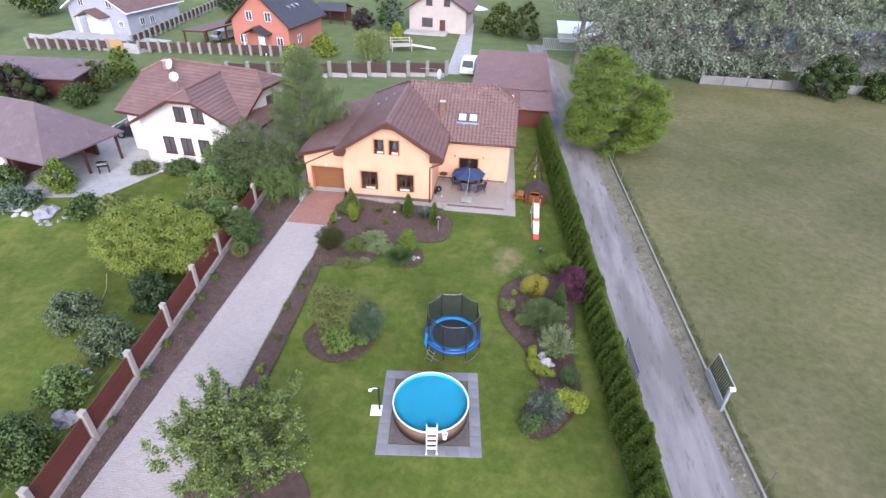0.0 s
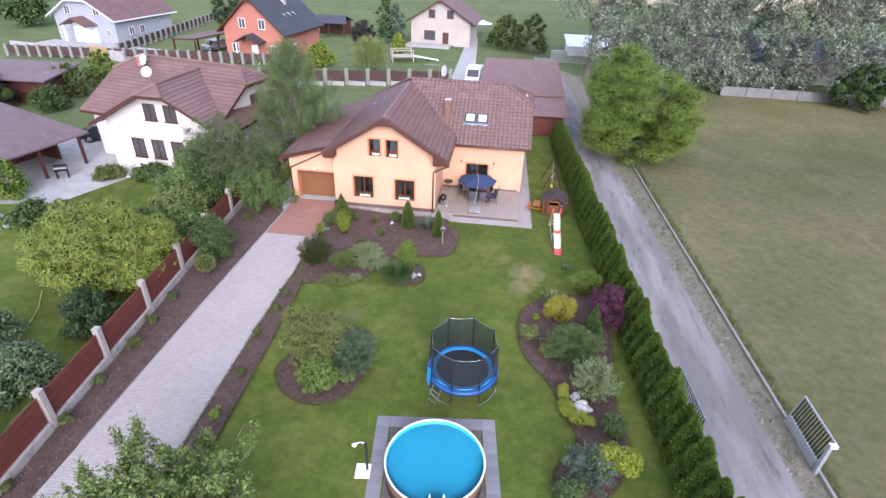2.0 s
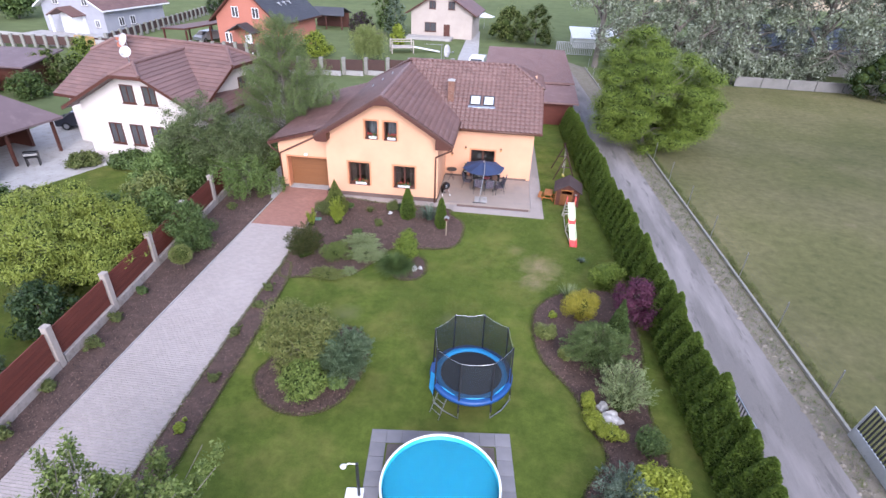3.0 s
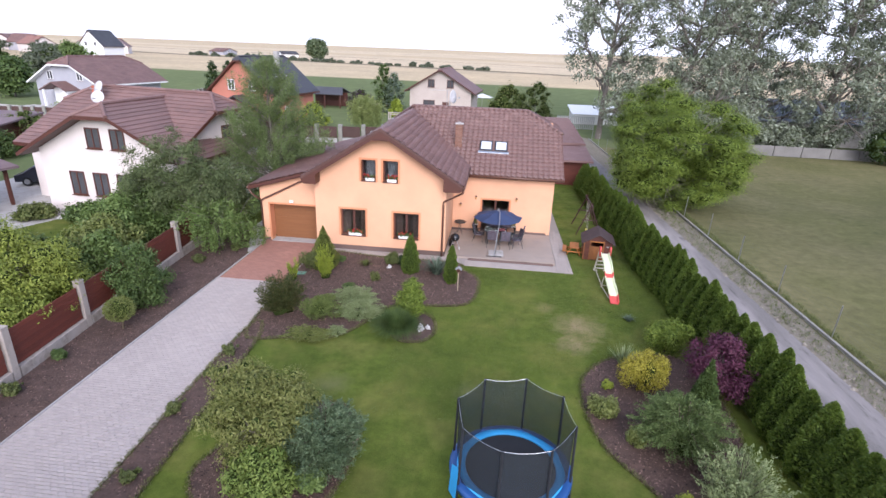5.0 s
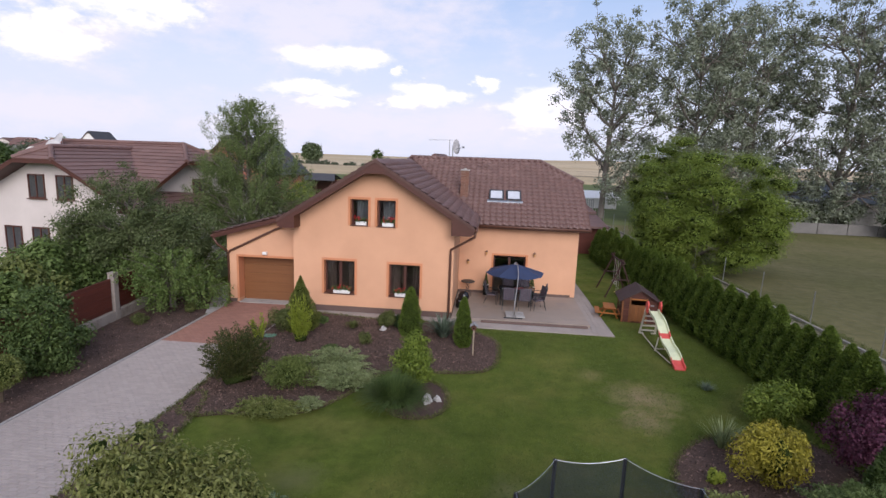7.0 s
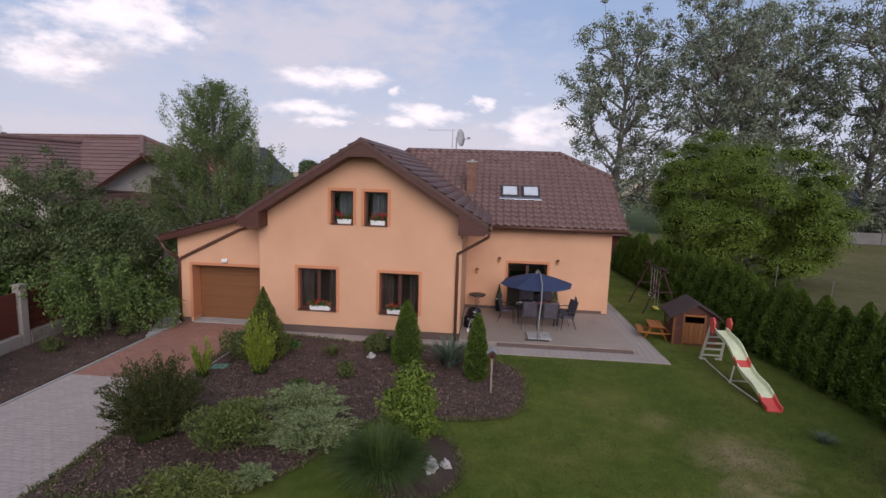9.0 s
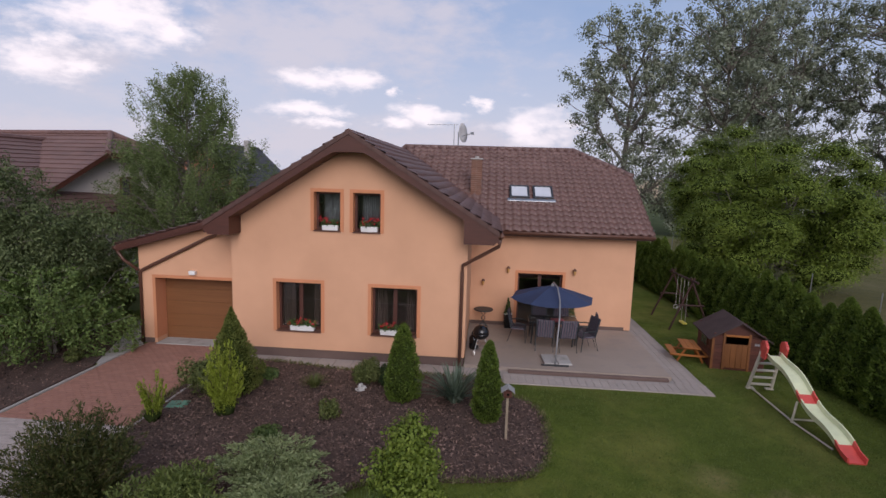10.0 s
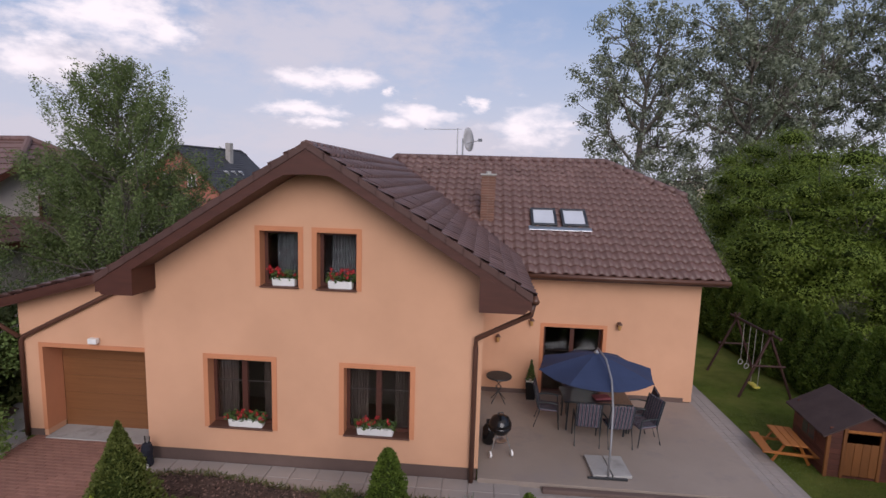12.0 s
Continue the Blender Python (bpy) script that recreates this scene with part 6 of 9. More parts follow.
# bed beside the hedge
bush("golden_cypress", "rounded golden yellow cypress", "conifer", 5.02, 21.4, 0.9, 0.9, 1.5, yellow_m, 41, 5200, 0.046, 0.4)
bush("golden_spirea", "small round yellow-green shrub", "shrub", 3.4, 19.85, 0.6, 0.58, 0.8, moss_m, 42, 1500, 0.045)
bush("golden_spirea", "tiny yellow-green shrub in bark mulch", "shrub", 3.77, 21.36, 0.26, 0.26, 0.34, lime_m, 43, 600, 0.035, lumps=5)
spray_bush("green_juniper", "broad dark green juniper with long arching boughs", "juniper", 5.35, 18.85, 1.5, 1.45, 1.9, leaf_mat("grey_green_juniper", (0.045, 0.073, 0.021), (0.1, 0.145, 0.044), (0.19, 0.245, 0.09)), 44, 320, 90, 0.042, 0.8)
bush("golden_spirea", "small round yellow-green shrub", "shrub", 4.2, 18.75, 0.45, 0.42, 0.7, moss_m, 67, 1200, 0.045)
tuft("yucca", "variegated yucca with pale striped leaves", "plant", 4.6, 22.9, 0.6, 0.8, silver_m, 45, 90, 0.025, 0.5)
bush("green_shrub", "mid green leafy shrub near the hedge", "shrub", 6.45, 24.1, 1.0, 0.9, 1.3, walnut_m, 46, 3600, 0.05)
tree("red_maple", "small dark purple-red maple beside the hedge", "tree", 7.3, 21.6, 2.2, 1.1, 1.1, purple_m, 47, 0.04, 0.2, 17000, 0.036, 0.5, 34, (0.2, 0.36), 0.2, core=0.0, limbs=24, ragged=0.12)
spray_bush("silver_willow", "pale silver-green willow with spiky upright shoots", "shrub", 5.95, 16.7, 1.15, 1.1, 1.4, silver_m, 48, 170, 42, 0.05, 1.45)
bow_m = leaf_mat("golden_box_leaves", (0.11, 0.135, 0.012), (0.235, 0.275, 0.03), (0.36, 0.40, 0.07))
for k, (bx, by, rx_, ry_, rz_) in enumerate(((4.72, 16.35, 0.36, 0.62, -8), (4.85, 15.55, 0.38, 0.58, 22), (5.35, 15.05, 0.6, 0.38, -12))):
    bush("golden_privet", "low clipped yellow-green hedge bow", "shrub", bx, by, rx_, ry_, 0.62, bow_m, 49 + 11 * k, 2200, 0.036, rz=rz_, group="clipped hedge bow round the rock")
bush("green_shrub", "small grey-green shrub beside the rock", "shrub", 6.43, 14.93, 0.68, 0.62, 0.85, mid_m, 61, 1600, 0.045)
bush("bright_shrub", "broad yellow-green leafy shrub", "shrub", 6.22, 13.25, 1.05, 0.95, 1.3, bow_m, 62, 3000, 0.065)
spray_bush("blue_juniper", "grey-blue juniper beside the lawn", "juniper", 5.3, 12.6, 1.05, 1.05, 1.6, blue_m, 63, 110, 52, 0.055, 0.9)
bush("dark_shrub", "dark green shrub at the end of the bed", "shrub", 4.6, 11.8, 0.8, 0.8, 1.05, mid_m, 64, 2200, 0.05)
cone_plant("dwarf_spruce", "small pointed green spruce", "conifer", 6.28, 20.15, 2.1, 0.48, mid_m, 65, 4500, 0.05, 0.95)
tuft("lavender", "low grey lavender tuft on the lawn", "plant", 5.55, 26.34, 0.3, 0.3, blue_m, 66, 160, 0.008)
# shrubs in the strips beside the driveway
k = 0
for x, y, s, m in ((-13.82, 12.21, 0.34, olive_m), (-13.92, 14.28, 0.34, olive_m), (-13.97, 16.55, 0.42, olive_m), (-14.12, 18.12, 0.36, olive_m), (-14.22, 20.09, 0.3, mid_m), (-14.52, 25.91, 0.42, olive_m), (-13.72, 9.46, 0.3, olive_m), (-8.62, 15.56, 0.26, olive_m), (-8.57, 13.30, 0.28, lime_m), (-8.52, 12.12, 0.3, olive_m), (-9.02, 18.12, 0.3, olive_m), (-8.82, 20.00, 0.28, olive_m), (-8.42, 10.74, 0.3, olive_m), (-8.97, 21.28, 0.3, olive_m), (-13.32, 30.44, 0.35, olive_m), (-14.26, 28.6, 0.4, olive_m)):
    k += 1
    bush("small_shrub", "small low shrub in bark mulch beside the driveway", "shrub", x, y, s * 1.3, s * 1.3, s * 1.4, m, 70 + k, 420, 0.045, lumps=7, core=0.2, loose=0.6, group="shrubs along the driveway")

# trees
feather_tree("apple_tree", "leafy light green fruit tree with long upright shoots", -6.45, 7.9, 4.2, 2.5, leaf_mat("apple_leaves", (0.062, 0.094, 0.021), (0.14, 0.19, 0.048), (0.27, 0.325, 0.105)), 101, 46000, 0.1, 0.056, 130, 0.5, 0.1, 3, rise=(0.3, 1.3))
crown_tree("round_tree", "broad bright green tree with layered boughs beside the lane", 12.5, 46.4, [(0.2, -0.9, 3.6, 5.0, 4.6, 3.9), (-0.9, 3.5, 5.3, 3.5, 3.4, 3.1), (2.6, -0.8, 2.9, 2.6, 3.1, 2.6), (-2.4, -1.4, 2.9, 2.5, 2.8, 2.5)], walnut_m, 102, 190000, 0.06, (0.55, 1.2), 230, 0.22, 0.8, 14, 0.5, 0.42, 0.2, 0.68, 1.1, -0.95, 0.5, 0.8, 0.08)
for k, (x, y, h, r, dense) in enumerate(((12.4, 77, 24.5, 7.4, 0), (21.5, 75, 26.5, 7.4, 1), (30, 79, 27, 8.2, 1), (38, 75, 27.5, 8.4, 2), (46, 77, 28, 8.6, 2), (55, 75, 27, 8.6, 2), (31, 90, 29, 8.6, 2), (64, 77, 27, 8.6, 2))):
    crown_tree("poplar", "tall grey-green poplar with open airy crown", x, y, [(0, 0, h * 0.62, r, r * 0.85, h * 0.4), (r * (0.2 if k else 0.5), -r * 0.2, h * 0.22, r * (0.85 if k else 0.7), r * 0.8, h * 0.21)], poplar_m, 110 + k, (24000, 25000, 28000)[dense], 0.165, (0.5, 1.25), (270, 260, 270)[dense], 0.42, h * 0.13, 16, 0.85, 0.5, 0.3, 0.0, 0.35, -0.9, 0.95, 0.5, 0.1, "row of poplars behind the meadow")
feather_tree("birch", "tall birch with drooping fine foliage beside the garage", -14.25, 38.2, 9.5, 3.4, birch_m, 120, 135000, 0.13, 0.037, 240, 0.75, taper=0.8, rise=(0.35, 0.95))
# leaf tones darker than birch_m: the shade of this spot is in the colour
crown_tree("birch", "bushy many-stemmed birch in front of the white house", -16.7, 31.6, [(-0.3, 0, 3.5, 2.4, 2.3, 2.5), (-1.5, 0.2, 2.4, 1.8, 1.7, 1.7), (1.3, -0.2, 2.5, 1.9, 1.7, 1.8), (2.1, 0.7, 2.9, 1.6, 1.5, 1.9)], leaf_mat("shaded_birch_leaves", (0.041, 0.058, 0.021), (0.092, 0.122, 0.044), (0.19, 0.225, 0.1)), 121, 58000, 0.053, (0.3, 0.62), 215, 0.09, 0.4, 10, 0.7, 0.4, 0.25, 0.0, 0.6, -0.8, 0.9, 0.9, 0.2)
tree("hazel", "dense dark green shrub tree behind the fence", "tree", -17.9, 31.0, 3.0, 1.6, 1.6, mid_m, 122, 0.08, 0.04, 8000, 0.08, 0.5, 44, (0.22, 0.34), 0.4, core=0.6)
feather_tree("sumac", "light green drooping shrub tree beside the garage", -14.4, 30.9, 2.5, 2.1, shrub_m, 123, 19000, 0.05, 0.05, 60, 0.95, 0.12, 3)
crown_tree("robinia", "broad yellow-green tree overhanging the fence", -18.4, 21.0, [(0, 0, 2.0, 3.5, 3.0, 2.0), (1.5, 0.9, 1.9, 2.1, 2.0, 1.5), (2.0, -0.9, 1.6, 1.7, 1.6, 1.1)], leaf_mat("robinia_leaves", (0.11, 0.145, 0.022), (0.21, 0.255, 0.042), (0.32, 0.36, 0.08)), 124, 90000, 0.055, (0.35, 0.75), 210, 0.12, 0.6, 12, 0.5, 0.4, 0.15, 0.55, 0.8, -0.6, 0.6, 0.9, 0.08)
tree("elder", "dense dark green shrub in front of the fence", "tree", -14.15, 24.3, 2.65, 1.3, 1.3, mid_m, 125, 0.07, 0.04, 13000, 0.055, 0.4, 46, (0.22, 0.34), 0.2, core=0.5, ragged=0.12)
tree("elder", "dark blue-green shrub behind the fence", "tree", -16.1, 17.0, 2.5, 1.2, 1.3, dark_m, 126, 0.07, 0.04, 5200, 0.08, 0.5, 34, (0.24, 0.36), 0.2, core=0.65)
tree("lilac", "green shrub behind the fence", "tree", -16.3, 13.6, 2.2, 1.4, 1.5, lilac_m, 127, 0.07, 0.04, 5200, 0.08, 0.5, 34, (0.24, 0.36), 0.2, core=0.65)
tree("lilac", "grey-green shrub on the next lawn", "tree", -19.6, 15.2, 2.2, 1.4, 1.3, lilac_m, 128, 0.07, 0.04, 5600, 0.08, 0.5, 34, (0.24, 0.36), 0.2, core=0.65)
tree("lilac", "green shrub behind the fence", "tree", -16.6, 10.6, 1.7, 1.2, 1.3, shrub_m, 131, 0.07, 0.04, 4200, 0.08, 0.5, 34, (0.24, 0.36), 0.2, core=0.65)
tree("lilac", "low green shrub behind the fence", "tree", -16.2, 7.4, 2.0, 1.9, 1.6, mid_m, 129, 0.07, 0.04, 5600, 0.08, 0.5, 34, (0.24, 0.36), 0.2, core=0.65)
tree("lilac", "green shrub behind the fence", "tree", -18.3, 24.4, 2.6, 1.8, 1.7, mid_m, 130, 0.07, 0.04, 6000, 0.08, 0.5, 34, (0.24, 0.36), 0.2, core=0.65)
for k, (x, y, h, r, m) in enumerate(((-17.6, 27.0, 2.7, 1.7, moss_m), (-18.6, 29.2, 3.0, 1.9, shrub_m), (-17.3, 32.3, 3.3, 1.5, olive_m), (-16.4, 25.4, 2.6, 1.4, shrub_m), (-19.4, 33.0, 3.6, 1.9, shrub_m), (-15.1, 33.8, 3.0, 1.2, olive_m), (-18.4, 19.6, 2.4, 1.5, olive_m))):
    tree("garden_shrub", "tall loose green shrub growing over the fence", "shrub", x, y, h, r, r, m, 160 + k, 0.06, 0.03, int(2600 * r * h / 1.4), 0.085, 0.48, 46, (0.2, 0.34), 0.35, core=0.5, limbs=16, ragged=0.15, group="shrubs along the fence")
for k, (x, y, h, r) in enumerate(((18.0, 72.5, 4.6, 2.6), (20.5, 71.5, 4.0, 2.4), (24.0, 72.5, 5.2, 2.8), (28.0, 71.6, 4.2, 2.5), (33.0, 72.5, 3.6, 2.4), (37.5, 73.0, 4.4, 2.4))):
    crown_tree("poplar_scrub", "grey-green undergrowth at the foot of the poplars", x, y, [(0, 0, h * 0.5, r, r * 0.8, h * 0.5)], poplar_m, 190 + k, 5200, 0.13, (0.4, 0.8), 60, 0.1, 0.3, 6, 0.8, 0.5, 0.25, 0.45, 0.5, -0.9, 0.8, 0.5, 0.12, "undergrowth below the poplars", "shrub")
topiary = plant("topiary", "pale green clipped ball shrub on a short stem", "shrub", -13.54, 22.22, *ball_foliage(0.52, 0.86, moss_m, 180))
# ---- neighbouring buildings ----


def far_window(parent, x, y, z, w, h, turn, mat=white_m, at=None):
    """A small window for a house further off: frame proud of the wall, pane and sill. turn: degrees the wall faces away from -y."""
    wp = thing_part("window", parent, pose(x, y, z, 0, 0, turn))
    bm = bm_new()
    for b in ((0, w, 0, 0.07), (0, w, h - 0.07, h), (0, 0.07, 0.07, h - 0.07), (w - 0.07, w, 0.07, h - 0.07), (w / 2 - 0.035, w / 2 + 0.035, 0.07, h - 0.07)):
        box(bm, b[0] - w / 2, b[1] - w / 2, -0.05, 0.02, b[2], b[3])
    part("window_frame", bm, mat, wp)
    part("pane", box(bm_new(), -w / 2 + 0.06, w / 2 - 0.06, -0.015, 0.01, 0.06, h - 0.06), dark_glass, wp)
    part("window_sill", box(bm_new(), -w / 2 - 0.06, w / 2 + 0.06, -0.13, 0.01, -0.05, -0.005), brown_metal, wp)
    return wp


dark_glass = surf("dark_window_glass", (0.05, 0.05, 0.055), (0.09, 0.09, 0.095), 8, 1, 0.06, 0.0)


def wing(house, at, hw, y0, y1, eave, ridge, wall_mat, roof_mat, over=0.5, hip=0.3, verge=0.55, board=None):
    """A house wing with its ridge along local y and half-hipped ends: walls, roof deck, tile courses."""
    sl = (ridge - eave) / (hw + over)
    wt = eave + sl * over
    bm = bm_new()
    peak = wt + sl * hw * (1 - hip) - 0.05
    poly = [(-hw, 0), (hw, 0), (hw, wt), (hw * hip, peak), (-hw * hip, peak), (-hw, wt)]
    v0, v1 = [bm.verts.new((x, y0, z)) for x, z in poly], [bm.verts.new((x, y1, z)) for x, z in poly]
    bm.faces.new(v0)
    bm.faces.new(v1[::-1])
    for k in range(6):
        bm.faces.new((v0[k], v1[k], v1[(k + 1) % 6], v0[(k + 1) % 6]))
    part("wall", bm, wall_mat, house, at=at)
    W, ya, yb = hw + over, y0 - verge, y1 + verge
    wh, zh = W * hip, ridge - sl * W * hip
    hb = wh * 1.0
    ss = []
    for sgn in (1, -1):
        c = [(sgn * W, ya, eave), (sgn * W, yb, eave), (sgn * wh, yb, zh), (0, yb - hb, ridge), (0, ya + hb, ridge), (sgn * wh, ya, zh)]
        ss.append(Slope(c))
    if hip > 0.01:
        ss.append(Slope([(-wh, ya, zh), (wh, ya, zh), (0, ya + hb, ridge)]))
        ss.append(Slope([(wh, yb, zh), (-wh, yb, zh), (0, yb - hb, ridge)]))
    roof = thing_part("roof", house, at)
    bm = bm_new()
    for s in ss:
        slab(bm, s.corners, 0.2)
    part("roof_deck", bm, board or brown_wood, roof)
    bm = bm_new()
    for s in ss:
        courses(bm, s)
    o = part("roof_tiles", bm, roof_mat, roof)
    o["kind"] = "stuff"
    bm = bm_new()
    caps(bm, (0, ya + hb, ridge + 0.02), (0, yb - hb, ridge + 0.02), 0.4, 0.13)
    for y, d in ((ya, 1), (yb, -1)):
        for sgn in (1, -1):
            caps(bm, (sgn * wh, y, zh + 0.02), (0, y + d * hb, ridge + 0.02), 0.4, 0.12)
    part("ridge_tiles", bm, roof_mat, roof)
    return roof


dish_m = surf("pale_grey_dish", (0.46, 0.45, 0.45), (0.56, 0.55, 0.55), 20, 3, 0.5, 0.05)


def dish(name, x, y, z, r, rz, label, tilt=25):
    t = thing(name, label, "satellite dish", x, y, z, rz)
    prof = [(0.02, 0.0), (r * 0.5, r * 0.06), (r, r * 0.24), (r, r * 0.26), (r * 0.5, r * 0.08), (0.02, 0.02)]
    part("reflector", lathe(bm_new(), prof, seg=20), dish_m, t, at=pose(0, -0.12, 0.75, 90 - tilt, 0, 0), smooth=True)
    part("mast", tube(bm_new(), [(0, 0, -0.9), (0, 0, 0.8)], 0.03, 8), steel, t)
    bm = tube(bm_new(), [(0, -0.1, 0.6), (0, -0.5 - r * 0.3, 0.72)], 0.015, 6)
    box(bm, -0.04, 0.04, -0.6 - r * 0.3, -0.48 - r * 0.3, 0.68, 0.78)
    part("feed_arm", bm, steel, t)
    return t


# white house behind the fence
nh = thing("white_house", "white rendered house with brown tiled half-hipped roofs", "house", -22.9, 34.8, 0, -4)
wing(nh, pose(0, 0, 0), 4.7, 0.0, 7.0, 3.55, 6.5, cream_pl, tile_far, 0.7, 0.2, 0.9)
wing(nh, pose(-1.0, 6.2, 0, 0, 0, 82), 4.9, -5.4, 6.1, 3.6, 6.85, cream_pl, tile_far, 0.6, 0.28, 0.6)
for x in (-0.8, 0.8):
    far_window(nh, x, -0.0, 3.95, 0.95, 1.2, 0, brown_wood)
for x in (-2.4, -0.8, 0.8):
    far_window(nh, x, -0.0, 1.05, 1.0, 1.45, 0, brown_wood)
far_window(nh, 4.36, 5.42, 3.75, 1.0, 1.2, 82, brown_wood)
red_brick = surf("red_chimney_brick", (0.33, 0.105, 0.065), (0.43, 0.15, 0.095), 24, 3, 0.9, 0.4, 0.006, stain=(0.5, 0.22, 0.15))
stack = thing_part("chimney", nh, pose(-5.45, 6.0, 0))
part("chimney_stack", box(bm_new(), -0.22, 0.22, -0.22, 0.22, 6.0, 6.95, 0.015), red_brick, stack, "red brick chimney stack")
part("chimney_cap", box(bm_new(), -0.28, 0.28, -0.28, 0.28, 6.95, 7.03, 0.01), concrete, stack)
dish("satellite_dish", -27.1, 40.6, 6.1, 0.46, -25, "round white satellite dish on the next roof")
dish("satellite_dish", -25.55, 38.3, 5.75, 0.4, 10, "round white satellite dish on the next roof")

# carport with a broad brown hipped roof; local x runs along its length from the yard side
cp = thing("carport", "open carport with a broad brown hipped roof", "carport", -30.5, 31.95, 0, 168)
LX, LY = 13.0, 3.7
e = [Vector((-0.1, -LY, 2.45)), Vector((-0.1, LY, 2.45)), Vector((LX, LY, 2.45)), Vector((LX, -LY, 2.45))]
peak = [Vector((4.4, -0.3, 5.4)), Vector((LX - 4.4, -0.3, 5.4))]
bm = bm_new()
for c in ((e[0], e[1], peak[0]), (e[1], e[2], peak[1], peak[0]), (e[2], e[3], peak[1]), (e[3], e[0], peak[0], peak[1])):
    slab(bm, c, 0.14)
part("roof", bm, bitumen, cp)
for x, y in ((0.5, -3.2), (0.5, 3.2), (0.5, 0.0), (4.0, 3.2)):
    part("post", box(bm_new(), x - 0.09, x + 0.09, y - 0.09, y + 0.09, 0, 2.75, 0.01), brown_wood, cp)
part("wall", box(bm_new(), 5.0, LX - 0.4, 3.0, 3.2, 0, 2.5), cream_pl, cp)
part("wall", box(bm_new(), 3.0, LX - 0.4, -3.2, -3.0, 0, 2.5), brown_wood, cp)
part("wall", box(bm_new(), 5.0, 5.2, -3.0, 3.0, 0, 2.6), brown_wood, cp)

# low shed behind
sh = thing("long_shed", "low wooden shed with a dark brown roof", "shed", -50.5, 50.5, 0, 3)
part("wall", box(bm_new(), -8, 6.2, -2.2, 2.2, 0, 2.4), brown_wood, sh)
bm = slab(bm_new(), [(-8.6, -3.0, 2.5), (6.8, -3.0, 2.5), (6.8, 2.8, 3.1), (-8.6, 2.8, 3.1)], 0.15)
part("roof", bm, bitumen, sh)

# red house
rh = thing("red_house", "brick-red rendered house with a dark roof and small porch", "house", -33.6, 73.6, 0, -8)
wing(rh, pose(0, 0, 0), 4.5, 0, 10.5, 3.7, 8.3, redhouse_m, slate_m, 0.7, 0.1, 0.7)
for x in (-1.5, 1.5):
    far_window(rh, x, 0, 4.2, 1.0, 1.3, 0)
for x in (-3.0, 3.0):
    far_window(rh, x, 0, 1.0, 1.0, 1.2, 0)
far_window(rh, 4.5, 3, 1.0, 1.0, 1.2, 90)
pr = thing_part("porch", rh)
part("porch_roof", slab(slab(bm_new(), [(-1.9, -2.2, 2.7), (0, -2.2, 3.7), (0, 0, 3.7), (-1.9, 0, 2.7)], 0.12), [(0, -2.2, 3.7), (1.9, -2.2, 2.7), (1.9, 0, 2.7), (0, 0, 3.7)], 0.12), slate_m, pr)
part("door", box(bm_new(), -0.5, 0.5, -0.06, 0.0, 0, 2.1), white_m, rh, "white front door")
for x in (-1.6, 1.6):
    part("porch_post", box(bm_new(), x - 0.08, x + 0.08, -2.0, -1.84, 0, 2.7), white_m, pr)
for y in (3.6, 4.9, 6.2):
    z = 6.0
    o = part("roof_window", box(bm_new(), -0.35, 0.35, -0.5, 0.5, 0, 0.08, 0.01), surf("far_roof_glass", (0.55, 0.57, 0.6), (0.6, 0.62, 0.66), 8, 1, 0.1, 0), rh, at=pose(2.7, y, 5.65, 0, 41, 90))
part("chimney", box(bm_new(), 1.2, 1.8, 6.0, 6.6, 6.5, 9.0, 0.02), concrete, rh)
shed2 = thing("garden_shed", "dark open garden shed with a low pitched roof", "shed", -30.2, 98, 0, 0)
part("wall", box(bm_new(), -2.9, 2.9, 1.6, 2.0, 0, 2.3), brown_wood, shed2)
part("roof", slab(slab(bm_new(), [(-3.3, -2.5, 2.3), (3.3, -2.5, 2.3), (2.6, 0, 3.3), (-2.6, 0, 3.3)], 0.12), [(3.3, 2.5, 2.3), (-3.3, 2.5, 2.3), (-2.6, 0, 3.3), (2.6, 0, 3.3)], 0.12), slate_m, shed2)
for x in (-2.7, 0, 2.7):
    part("post", box(bm_new(), x - 0.09, x + 0.09, -2.2, -2.0, 0, 2.3), brown_wood, shed2)
cpt = thing("wooden_pergola", "long brown timber pergola beside the red house", "pergola", -42.5, 77, 0, -14)
part("roof", slab(bm_new(), [(-2.0, -4.5, 2.5), (2.0, -4.5, 2.7), (2.0, 9, 2.7), (-2.0, 9, 2.5)], 0.2), brown_wood, cpt)
for k in range(1, 5):
    for x in (-1.9, 1.9):
        part("post", box(bm_new(), x - 0.09, x + 0.09, -8.7 + 4.4 * k, -8.5 + 4.4 * k, 0, 2.4), brown_wood, cpt)

# pale house at the back
wh2 = thing("pale_house", "small pale rendered house with a brown roof", "house", -10.2, 93.4, 0, -4)
wing(wh2, pose(0, 0, 0), 5.0, 0, 9, 3.6, 7.1, beige_pl, tile_far, 0.8, 0.06, 0.8)
for x in (-1.5, 1.6):
    far_window(wh2, x, 0, 4.3, 1.1, 1.2, 0, brown_wood)
for x in (-1.8,):
    far_window(wh2, x, 0, 0.9, 1.9, 1.4, 0, brown_wood)
part("door", box(bm_new(), 0.4, 1.4, -0.05, 0, 0, 2.1), brown_wood, wh2, "dark glazed door")

